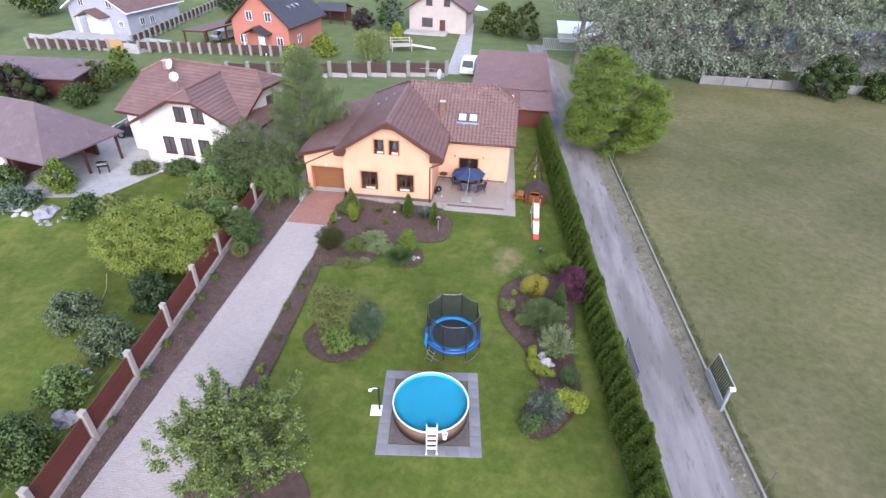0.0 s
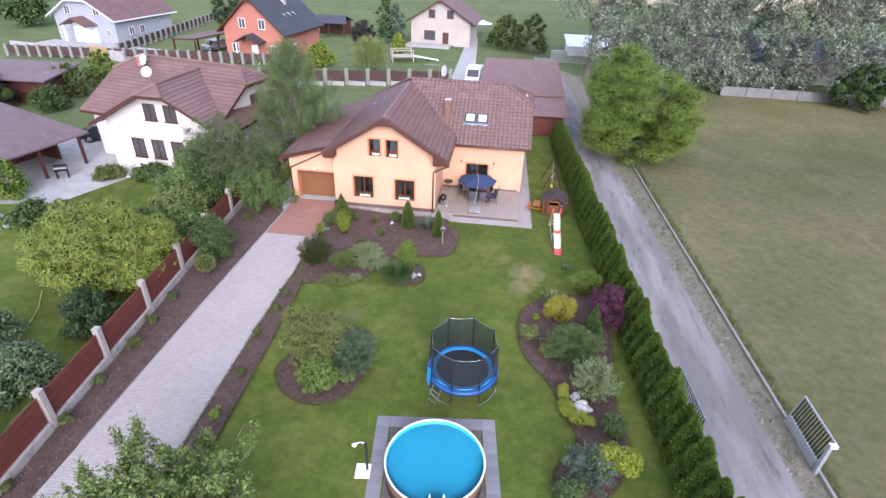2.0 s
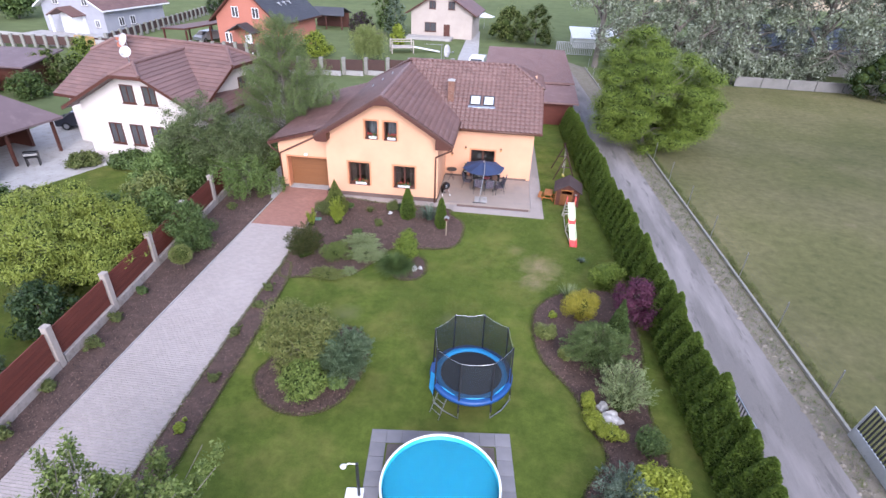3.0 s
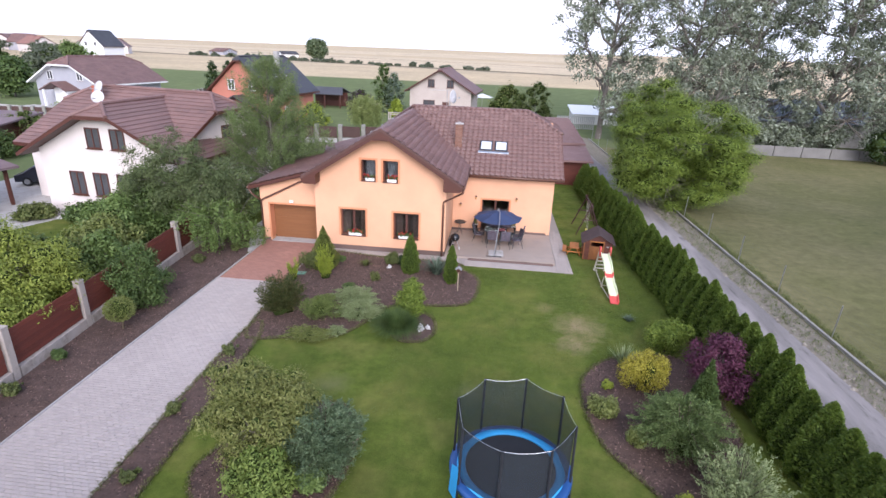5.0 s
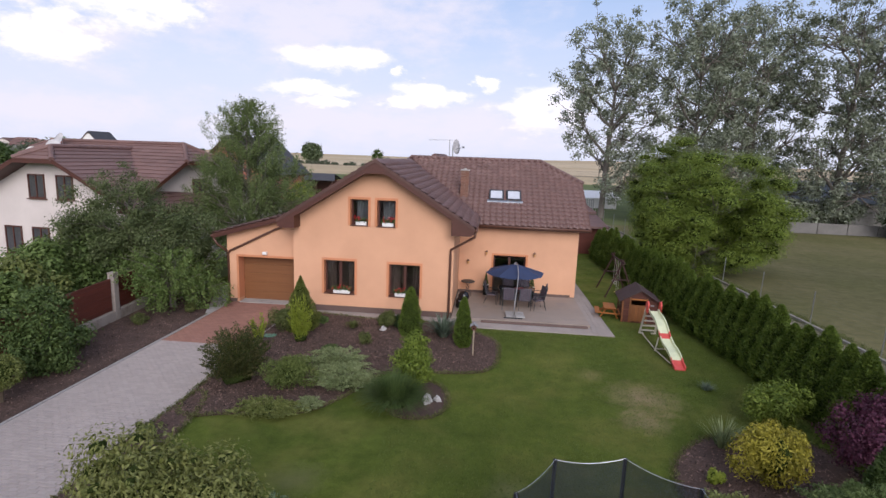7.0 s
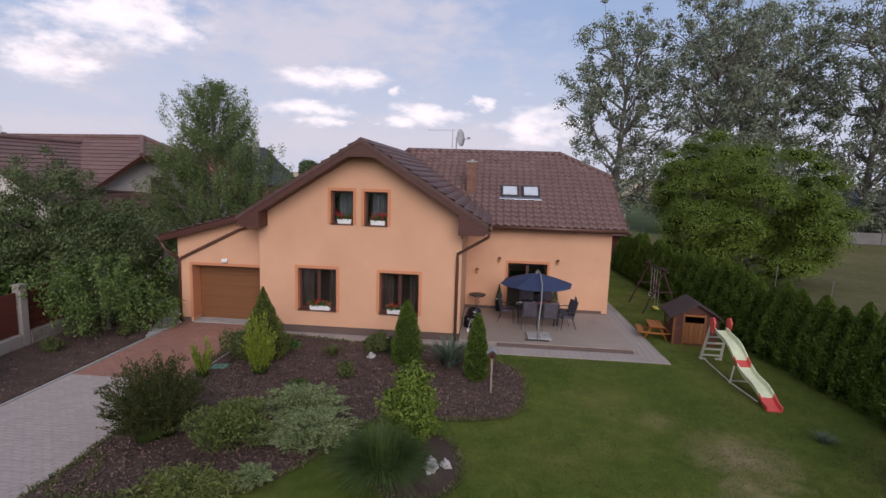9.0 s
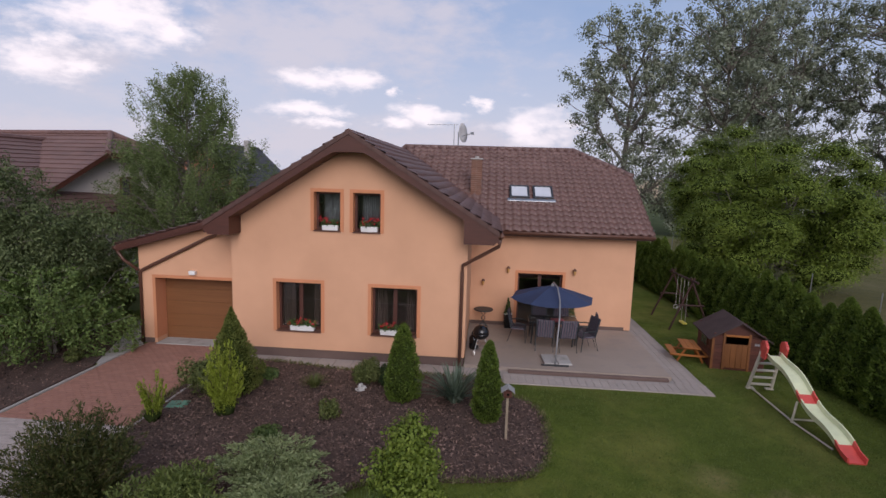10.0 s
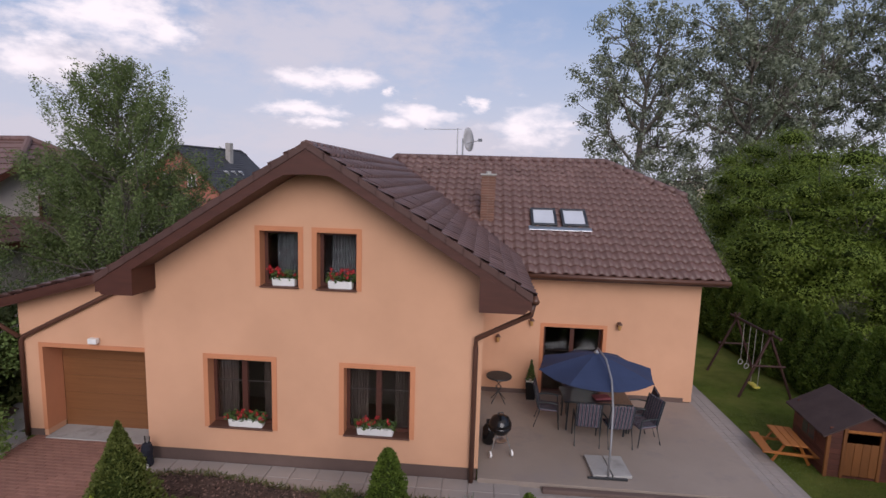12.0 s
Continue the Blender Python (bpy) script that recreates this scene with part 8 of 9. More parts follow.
nt.links.new(tr.outputs[0], mx.inputs[1])
nt.links.new(b.outputs[0], mx.inputs[2])
nt.links.new(mx.outputs[0], nt.nodes["Material Output"].inputs[0])
corner = [(TR * 0.97 * math.cos(math.radians(45 * k + 22.5)), TR * 0.97 * math.sin(math.radians(45 * k + 22.5))) for k in range(8)]
blackfoam = plain("black_foam", (0.010, 0.011, 0.014), 0.8)
for k in range(8):
    (xa, ya), (xb, yb) = corner[k], corner[(k + 1) % 8]
    part("pole", tube(bm_new(), [(xa * 1.06, ya * 1.06, 0.3), (xa * 1.03, ya * 1.03, TZ), (xa, ya, NT)], 0.03, 8), blackfoam, tramp)
    bm = bm_new()
    n = 8
    for s in range(n):
        t0, t1 = s / n, (s + 1) / n
        sag = lambda t: NT - 0.1 * 4 * t * (1 - t) * 0.7
        v = [bm.verts.new((xa * 0.98 + (xb - xa) * 0.98 * t, ya * 0.98 + (yb - ya) * 0.98 * t, z)) for t, z in ((t0, TZ + 0.05), (t1, TZ + 0.05), (t1, sag(t1)), (t0, sag(t0)))]
        bm.faces.new(v)
    part("net_panel", bm, net_m, tramp)
    pts = [(xa + (xb - xa) * t, ya + (yb - ya) * t, sag(t)) for t in (s / 8 for s in range(9))]
    part("top_cord", tube(bm_new(), pts, 0.005, 6), steel, tramp, "pale net edge")
bm = tube(bm_new(), [(-1.22, -0.86, TZ - 0.05), (-1.5, -1.06, 0.02)], 0.018, 6)
tl = part("ladder", bm, steel, tramp)
part("ladder_rail", tube(bm_new(), [(-0.95, -1.18, TZ - 0.05), (-1.22, -1.4, 0.02)], 0.018, 6), steel, tl)
for k in range(3):
    t = 0.25 + 0.25 * k
    part("rung", tube(bm_new(), [(-1.22 - 0.28 * t, -0.86 - 0.2 * t, (TZ - 0.05) * (1 - t)), (-0.95 - 0.27 * t, -1.18 - 0.22 * t, (TZ - 0.05) * (1 - t))], 0.016, 6), steel, tl)
part("net_flap", slab(bm_new(), [(-1.32, -0.55, TZ + 0.5), (-1.44, -0.25, TZ + 0.35), (-1.5, -0.3, 0.45), (-1.38, -0.7, 0.5)], 0.02), pad_light, tramp, "light blue cloth over the entrance")

# ---- terrace furniture ----
T0 = 0.12
navy = surf("navy_canvas", (0.019, 0.032, 0.08), (0.03, 0.047, 0.108), 120, 2, 0.8, 0.3, 0.003)
umb = thing("cantilever_umbrella", "open navy blue cantilever umbrella on a grey slab base", "umbrella", 0.0, 34.05, T0)
UR, UT, UE = 1.34, 1.93, 1.55
for k in range(8):
    a0, a1 = math.radians(45 * k + 10), math.radians(45 * k + 55)
    bm = bm_new()
    rows = []
    for s in range(6):
        t = s / 5
        z = UT - (UT - UE) * (t ** 1.25)
        rows.append([bm.verts.new((UR * t * ((1 - q) * math.cos(a0) + q * math.cos(a1)), UR * t * ((1 - q) * math.sin(a0) + q * math.sin(a1)), z - 0.05 * t * 4 * q * (1 - q))) for q in (0, 0.25, 0.5, 0.75, 1)])
    for ra, rb in zip(rows, rows[1:]):
        for q in range(4):
            bm.faces.new((ra[q], rb[q], rb[q + 1], ra[q + 1]))
    part("canopy_panel", bm, navy, umb, smooth=True)
    part("rib", tube(bm_new(), [(0, 0, UT - 0.04), (UR * 0.5 * math.cos(a0), UR * 0.5 * math.sin(a0), UT - (UT - UE) * 0.42 - 0.03), (UR * math.cos(a0), UR * math.sin(a0), UE - 0.015)], 0.01, 5), darkmetal, umb)
part("hub", lathe(bm_new(), [(0.05, UT - 0.1), (0.06, UT + 0.02), (0.02, UT + 0.08)], 0, 0, 12), steel, umb)
part("pole", tube(bm_new(), [(-0.06, -1.98, 0.05), (-0.02, -1.86, 0.7), (0.06, -1.52, 1.3), (0.1, -1.1, 1.72), (0.08, -0.6, 2.0), (0.02, 0.0, 2.05)], 0.022, 8), plain("umbrella_grey", (0.26, 0.26, 0.27), 0.5, 0.3), umb, smooth=True)
for sx in (-0.27, 0.13):
    part("base_slab", box(bm_new(), sx - 0.19, sx + 0.19, -1.98, -1.2, 0.02, 0.08, 0.008), concrete, umb, at=pose(0, 0, 0, 0, 0, 3))
part("base_frame", box(box(bm_new(), -0.46, 0.32, -2.03, -1.99, 0.0, 0.05, 0.006), -0.095, -0.045, -2.02, -1.2, 0.0, 0.05, 0.006), darkmetal, umb, "dark metal cross foot")
# dining table and chairs
frame_m = plain("grey_green_metal", (0.028, 0.036, 0.04), 0.5, 0.3)
table = thing("garden_table", "dark metal garden table with a dark top", "table", 0.12, 34.45, T0)
part("tabletop", box(bm_new(), -0.8, 0.8, -0.45, 0.45, 0.70, 0.735, 0.012), plain("dark_table_glass", (0.03, 0.035, 0.04), 0.2), table)
for sx in (-0.7, 0.7):
    for sy in (-0.38, 0.38):
        part("leg", tube(bm_new(), [(sx, sy, 0), (sx * 0.97, sy * 0.97, 0.70)], 0.02, 6), frame_m, table)


def stripes():
    m, nt, b = node_mat("striped_cushion")
    tc = nt.nodes.new("ShaderNodeTexCoord").outputs["Object"]
    w = nt.nodes.new("ShaderNodeTexWave")
    w.bands_direction = "X"
    w.inputs["Scale"].default_value, w.inputs["Distortion"].default_value = 4.2, 0.0
    nt.links.new(tc, w.inputs[0])
    n2 = noise_node(nt, tc, 8, 3)
    c = ramp_node(nt, w.outputs["Fac"], [(0.25, (0.018, 0.022, 0.034)), (0.45, (0.035, 0.05, 0.085)), (0.62, (0.38, 0.39, 0.42)), (0.78, (0.10, 0.04, 0.055))])
    c = mix_node(nt, 0.2, c, ramp_node(nt, n2, [(0.3, (0.02, 0.025, 0.035)), (0.7, (0.08, 0.09, 0.115))]))
    nt.links.new(c, b.inputs["Base Color"])
    b.inputs["Roughness"].default_value = 0.9
    return m


stripe_m = stripes()


def garden_chair(x, y, rz, seed):
    ch = thing("garden_chair", "metal garden armchair with a blue striped cushion", "chair", x, y, T0, rz, group="chairs round the garden table")
    rr = random.Random(seed)
    for sx in (-0.27, 0.27):
        part("front_leg", tube(bm_new(), [(sx, -0.26, 0), (sx, -0.22, 0.42), (sx, -0.2, 0.62)], 0.014, 6), frame_m, ch)
        part("back_leg", tube(bm_new(), [(sx, 0.33, 0), (sx, 0.2, 0.42), (sx, 0.36, 1.02)], 0.014, 6), frame_m, ch)
        part("armrest", tube(bm_new(), [(sx, -0.22, 0.62), (sx * 1.04, 0.0, 0.65), (sx, 0.26, 0.62)], 0.018, 6), frame_m, ch)
    bm = box(bm_new(), -0.25, 0.25, -0.24, 0.22, 0.41, 0.47, 0.02)
    part("seat", bm, stripe_m, ch)
    bm = box(bm_new(), -0.25, 0.25, -0.03, 0.03, 0.0, 0.6, 0.025)
    part("backrest", bm, stripe_m, ch, at=pose(0, 0.22, 0.44, -14, 0, 0))
    part("crossbar", tube(bm_new(), [(-0.27, 0.35, 1.0), (0.27, 0.35, 1.0)], 0.014, 6), frame_m, ch)
    return ch


for k, (x, y, rz) in enumerate(((-0.98, 34.35, 82), (1.15, 34.3, -96), (1.05, 33.75, -70), (-0.22, 33.62, 176), (0.45, 33.6, 186), (-0.2, 35.2, 4), (0.5, 35.22, -6))):
    garden_chair(x, y, rz, k)
cloth = surf("folded_cloth", (0.22, 0.05, 0.06), (0.32, 0.09, 0.1), 30, 4, 0.9, 0.3, 0.004)
solid("folded_cloth", box(bm_new(), -0.2, 0.2, -0.13, 0.13, 0, 0.05, 0.015), cloth, "folded reddish cloth lying on the garden table", "cloth", at=pose(0.25, 34.3, T0 + 0.737, 0, 0, 12))
# kettle grill
bbq = thing("kettle_grill", "black round kettle grill on three legs with wheels", "grill", -2.2, 32.75, T0, 15)
part("bowl", lathe(bm_new(), [(0.06, 0.46), (0.17, 0.5), (0.235, 0.6), (0.24, 0.66), (0.22, 0.66), (0.15, 0.53)], 0, 0, 24), black_en, bbq, smooth=True)
part("lid", lathe(bm_new(), [(0.245, 0.665), (0.24, 0.72), (0.18, 0.83), (0.08, 0.885), (0.01, 0.89)], 0, 0, 24), black_en, bbq, smooth=True)
part("lid_handle", tube(bm_new(), [(-0.06, 0, 0.88), (-0.05, 0, 0.94), (0.05, 0, 0.94), (0.06, 0, 0.88)], 0.012, 6), darkmetal, bbq)
for k, a in enumerate((90, 210, 330)):
    c, s_ = math.cos(math.radians(a)), math.sin(math.radians(a))
    part("leg", tube(bm_new(), [(0.13 * c, 0.13 * s_, 0.5), (0.27 * c, 0.27 * s_, 0.06)], 0.012, 6), steel, bbq)
    if k:
        part("wheel", tube(bm_new(), [(0.27 * c - 0.02, 0.27 * s_, 0.08), (0.27 * c + 0.02, 0.27 * s_, 0.08)], 0.07, 14), white_pl, bbq)
part("ash_tray", lathe(bm_new(), [(0.14, 0.3), (0.15, 0.32), (0.02, 0.3)], 0, 0, 16), steel, bbq)
gb = thing("gas_bottle", "dark gas bottle standing beside the grill", "bottle", -2.42, 33.2, T0)
part("body", lathe(bm_new(), [(0.1, 0.0), (0.14, 0.04), (0.14, 0.36), (0.09, 0.44), (0.04, 0.46)], 0, 0, 16), black_en, gb, smooth=True)
part("collar", lathe(bm_new(), [(0.07, 0.45), (0.07, 0.54), (0.06, 0.54), (0.06, 0.45)], 0, 0, 14, True), darkmetal, gb)
st = thing("side_table", "small round dark bistro table against the wall", "table", -2.15, 35.45, T0)
part("tabletop", lathe(bm_new(), [(0.01, 0.68), (0.33, 0.68), (0.34, 0.7), (0.33, 0.72), (0.01, 0.72)], 0, 0, 28), frame_m, st)
for a in (45, 135, 225, 315):
    c, s_ = math.cos(math.radians(a)), math.sin(math.radians(a))
    part("leg", tube(bm_new(), [(0.26 * c, 0.26 * s_, 0), (-0.1 * c, -0.1 * s_, 0.4), (0.2 * c, 0.2 * s_, 0.68)], 0.012, 6), frame_m, st)


def planter(x, y):
    p = thing("planter", "tall dark square planter with a small green conifer", "planter", x, y, T0, group="planters by the terrace door")
    bm = box(bm_new(), -0.15, 0.15, -0.15, 0.15, 0, 0.5)
    for v in bm.verts:
        if v.co.z < 0.1:
            v.co.x *= 0.75
            v.co.y *= 0.75
    part("pot", bm, black_en, p)
    part("gravel", box(bm_new(), -0.14, 0.14, -0.14, 0.14, 0.47, 0.505), white_m, p, "white gravel")
    rng = np.random.default_rng(int(100 + 10 * x))
    t, a = rng.random(500), rng.uniform(0, 6.28, 500)
    r = 0.13 * (1 - t) * rng.uniform(0.6, 1.1, 500)
    al, ac = leaf_axes(rng, unit(np.c_[np.cos(a), np.sin(a), np.full(500, 0.8)]), 0.035, 0.4)
    o = new("foliage", quad_cloud("foliage", np.c_[r * np.cos(a), r * np.sin(a), 0.52 + 0.55 * t], al, ac, mid_m))
    o.parent = p


planter(-1.28, 35.78)
planter(0.95, 35.8)


def window_box(x, y, z, w, seed, n=150):
    p = thing("window_box", "white window box full of red geraniums", "flower box", x, y, z, group="window boxes of the gable")
    bm = box(bm_new(), -w / 2, w / 2, -0.085, 0.085, 0, 0.15, 0.01)
    for v in bm.verts:
        if v.co.z < 0.05:
            v.co.y *= 0.8
            v.co.x *= 0.96
    part("box", bm, white_pl, p)
    rng = np.random.default_rng(seed)
    c = np.c_[rng.uniform(-w / 2 - 0.05, w / 2 + 0.05, n * 2), rng.uniform(-0.12, 0.1, n * 2), rng.uniform(0.13, 0.3, n * 2)]
    al, ac = leaf_axes(rng, unit(rng.normal(size=(n * 2, 3)) + (0, -0.3, 0.5)), 0.04, 0.7)
    o = new("leaves", quad_cloud("leaves", c, al, ac, mid_m))
    o.parent = p
    heads = np.c_[rng.uniform(-w / 2 - 0.04, w / 2 + 0.04, 11), rng.uniform(-0.14, 0.02, 11), rng.uniform(0.2, 0.38, 11)]
    c = np.repeat(heads, 16, 0) + rng.normal(size=(176, 3)) * 0.022
    al, ac = leaf_axes(rng, unit(rng.normal(size=(176, 3))), 0.02, 0.8)
    o = new("blossoms", quad_cloud("blossoms", c, al, ac, red_flower))
    o.parent = p


window_box(-7.38, YG + 0.06, W1[2] + 0.024, 0.72, 1)
window_box(-4.72, YG + 0.06, W2[2] + 0.024, 0.74, 2)
window_box(-6.56, YG + 0.08, U1[2] + 0.024, 0.46, 3, 80)
window_box(-5.44, YG + 0.08, U2[2] + 0.024, 0.48, 4, 80)
tb = thing("garden_tools_bag", "dark bag of garden tools leaning on the gable's corner", "bag", -9.3, 31.55, 0.03)
part("bag", lathe(bm_new(), [(0.09, 0.0), (0.12, 0.04), (0.10, 0.2), (0.115, 0.36), (0.085, 0.46), (0.06, 0.47)], 0, 0, 12), plain("dark_blue_fabric", (0.013, 0.015, 0.026), 0.85), tb)
part("pocket", box(bm_new(), -0.075, 0.06, -0.15, -0.1, 0.08, 0.26, 0.02), black_en, tb)
part("strap", tube(bm_new(), [(-0.1, -0.06, 0.42), (-0.17, -0.08, 0.3), (-0.13, -0.07, 0.08)], 0.012, 5), black_en, tb)
part("buckle", box(bm_new(), 0.02, 0.09, -0.13, -0.1, 0.02, 0.09, 0.008), white_pl, tb)
for k in range(3):
    part("tool_handle", tube(bm_new(), [(0.03 * k - 0.04, 0.02, 0.3), (0.05 * k - 0.07, 0.05, 0.6)], 0.012, 5), steel if k % 2 else darkmetal, tb)

# ---- play things ----
door_wood = surf("brown_orange_wood", (0.15, 0.053, 0.014), (0.215, 0.08, 0.021), 30, 3, 0.6, 0.3, 0.004, stretch=(6, 1, 1), vary=0.12)
orange_wood = surf("orange_stained_wood", (0.29, 0.098, 0.017), (0.38, 0.135, 0.026), 30, 3, 0.6, 0.3, 0.004, stretch=(6, 1, 1), vary=0.12)
redwood = surf("red_brown_boards", (0.07, 0.02, 0.012), (0.105, 0.031, 0.018), 30, 3, 0.7, 0.3, 0.004, vary=0.18)
# roof and orange wood darkened, the dim light there put into their colours
ph = thing("playhouse", "red-brown wooden playhouse with an orange half door", "playhouse", 5.37, 33.62, 0, -6)
HW, HD, HE, HR = 0.72, 0.72, 1.02, 1.46
for k in range(9):
    z = 0.04 + k * 0.117
    if k < 8:
        part("wall_board", box(bm_new(), -HW, -HW + 0.03, -HD, HD, z, z + 0.112, 0.006), redwood, ph)
        part("wall_board", box(bm_new(), HW - 0.03, HW, -HD, HD, z, z + 0.112, 0.006), redwood, ph)
    part("wall_board", box(bm_new(), -HW + 0.03, HW - 0.03, HD - 0.03, HD, z, z + 0.112, 0.006), redwood, ph)
    if z < 1.0:
        part("wall_board", box(bm_new(), 0.3, HW - 0.03, -HD, -HD + 0.03, z, z + 0.112, 0.006), redwood, ph)
        part("wall_board", box(bm_new(), -HW + 0.03, -0.42, -HD, -HD + 0.03, z, z + 0.112, 0.006), redwood, ph)
for y0 in (-HD, HD - 0.03):
    bm = bm_new()
    v = [bm.verts.new(p) for p in ((-HW, y0, HE), (HW, y0, HE), (0, y0, HR - 0.04), (-HW, y0 + 0.03, HE), (HW, y0 + 0.03, HE), (0, y0 + 0.03, HR - 0.04))]
    for f in ((0, 1, 2), (5, 4, 3), (0, 3, 4, 1), (1, 4, 5, 2), (2, 5, 3, 0)):
        bm.faces.new([v[i] for i in f])
    part("gable", bm, redwood, ph)
for sx in (-1, 1):
    part("roof_half", slab(bm_new(), [(sx * (HW + 0.14), -HD - 0.14, HE - 0.08), (sx * (HW + 0.14), HD + 0.14, HE - 0.08), (0, HD + 0.14, HR), (0, -HD - 0.14, HR)], 0.035), surf("brown_shingle", (0.05, 0.034, 0.033), (0.076, 0.053, 0.05), 60, 3, 0.9, 0.5, 0.004, spec=0.2), ph)
for x in (-HW + 0.02, -0.4, 0.28):
    part("door_post", box(bm_new(), x - 0.035, x + 0.035, -HD - 0.03, -HD + 0.02, 0.0, 0.93 if x < -0.5 else 1.1, 0.006), door_wood, ph)
door = thing_part("half_door", ph)
for k in range(4):
    part("door_board", box(bm_new(), -0.36 + 0.152 * k, -0.212 + 0.152 * k, -HD - 0.015, -HD + 0.01, 0.06, 0.78, 0.005), door_wood, door)
part("lintel", box(bm_new(), -0.42, 0.31, -HD - 0.025, -HD + 0.02, 1.0, 1.06, 0.006), orange_wood, ph)
wn_ = thing_part("window", ph)
part("window_frame", box(bm_new(), -HW - 0.02, -HW + 0.0, -0.3, 0.3, 0.5, 0.9, 0.006), redwood, wn_)
for y in (-0.14, 0.14):
    part("pane", box(bm_new(), -HW - 0.026, -HW - 0.018, y - 0.11, y + 0.11, 0.55, 0.85), dark_glass, wn_)
part("sign", box(bm_new(), 0.42, 0.56, -HD - 0.012, -HD, 0.78, 0.84), plain("sign_grey", (0.25, 0.24, 0.26), 0.6), ph)
part("floor", box(bm_new(), -HW, HW, -HD, HD, 0.0, 0.04), redwood, ph)

pt = thing("picnic_table", "small orange wooden picnic table with a bench", "picnic table", 4.2, 33.7, 0, -8)
for k in range(3):
    part("top_board", box(bm_new(), -0.24 + 0.165 * k, -0.085 + 0.165 * k, -0.48, 0.48, 0.47, 0.5, 0.008), orange_wood, pt)
for sx in (-0.5, 0.5):
    part("bench_board", box(bm_new(), sx - 0.1, sx + 0.1, -0.48, 0.48, 0.26, 0.29, 0.008), orange_wood, pt)
for sy in (-0.34, 0.34):
    part("cross_beam", box(bm_new(), -0.58, 0.58, sy - 0.02, sy + 0.02, 0.2, 0.26, 0.005), orange_wood, pt)
    for s_ in (-1, 1):
        part("leg", tube(bm_new(), [(s_ * 0.36, sy + 0.03, 0.02), (s_ * 0.12, sy + 0.03, 0.47)], 0.032, 4), orange_wood, pt)

# slide
cream = plain("pale_yellow_green_plastic", (0.60, 0.64, 0.42), 0.4)
redp = plain("red_plastic", (0.56, 0.075, 0.06), 0.4)
beige = plain("beige_plastic", (0.50, 0.46, 0.38), 0.5)
sl = thing("garden_slide", "pale green and red plastic wave slide with a beige ladder", "slide", 5.28, 29.5, 0, 0)


def chute(y0, y1, prof, mat, name):
    bm = bm_new()
    n, rows = 14, []
    for k in range(n + 1):
        y = y0 + (y1 - y0) * k / n
        z = prof(y)
        rows.append([bm.verts.new((x, y, z + h)) for x, h in ((-0.2, 0.1), (-0.17, 0.1), (-0.15, 0.0), (0.15, 0.0), (0.17, 0.1), (0.2, 0.1), (0.18, -0.03), (-0.18, -0.03))])
    for ra, rb in zip(rows, rows[1:]):
        for q in range(8):
            bm.faces.new((ra[q], ra[(q + 1) % 8], rb[(q + 1) % 8], rb[q]))
    bm.faces.new(rows[0])
    bm.faces.new(rows[-1][::-1])
    part(name, bm, mat, sl, smooth=False)


prof = lambda y: max(0.06, 1.18 * (0.5 + 0.5 * math.tanh((y - 0.55) * 1.15)) + 0.13 * math.sin(max(0, min(1, (1.0 - y) / 1.7)) * math.pi) * 0.9 + 0.02 * (y + 1.7))
prof2 = lambda y: 0.07 + 1.1 * max(0, (y + 1.5) / 3.1) ** 1.0 + 0.07 * math.sin((y - 0.2) * 3.6)
chute(1.55, 0.16, prof2, cream, "upper_chute")
chute(0.16, -0.06, prof2, redp, "middle_joint")
chute(-0.06, -1.3, prof2, cream, "lower_chute")
chute(-1.3, -1.72, prof2, redp, "run_out")
for sx in (-0.24, 0.24):
    part("handle", tube(bm_new(), [(sx, 1.45, 1.12), (sx, 1.42, 1.34), (sx, 1.52, 1.46), (sx, 1.66, 1.42), (sx, 1.7, 1.2)], 0.035, 8), redp, sl, smooth=True)
    rim = [(0.17 * math.cos(math.radians(a)), 0.17 * math.sin(math.radians(a))) for a in range(-30, 211, 24)] + [(-0.1, -0.3), (0.14, -0.28)]
    bm = bm_new()
    va, vb = [bm.verts.new((sx - 0.025, 1.56 + p, 1.3 + q)) for p, q in rim], [bm.verts.new((sx + 0.025, 1.56 + p * 0.92, 1.3 + q * 0.95)) for p, q in rim]
    bm.faces.new(va)
    bm.faces.new(vb[::-1])
    for i in range(len(rim)):
        j = (i + 1) % len(rim)
        bm.faces.new((va[i], vb[i], vb[j], va[j]))
    bmesh.ops.recalc_face_normals(bm, faces=bm.faces)
    part("side_panel", bm, redp, sl)
    part("ladder_rail", tube(bm_new(), [(sx - 0.06 * (1 if sx < 0 else -1), 2.05, 0.02), (sx, 1.68, 1.16)], 0.045, 6), beige, sl)
    part("foot", box(bm_new(), sx - 0.1, sx + 0.1, 1.98, 2.1, 0, 0.04, 0.01), beige, sl)
    part("support_leg", tube(bm_new(), [(sx * 1.25, 0.0, 0.02), (sx * 0.9, 0.02, 0.52)], 0.025, 6), beige, sl)
for k in range(5):
    t = (k + 0.6) / 5.4
    part("rung", box(bm_new(), -0.26, 0.26, 2.05 - 0.37 * t - 0.05, 2.05 - 0.37 * t + 0.05, 1.16 * t, 1.16 * t + 0.04, 0.008), beige, sl)
part("ground_bar", tube(bm_new(), [(-0.22, 2.0, 0.03), (-0.26, 0.0, 0.03), (-0.14, -1.2, 0.03)], 0.022, 6), beige, sl)
part("cross_bar", tube(bm_new(), [(-0.31, 0.0, 0.1), (0.31, 0.0, 0.1)], 0.022, 6), beige, sl)

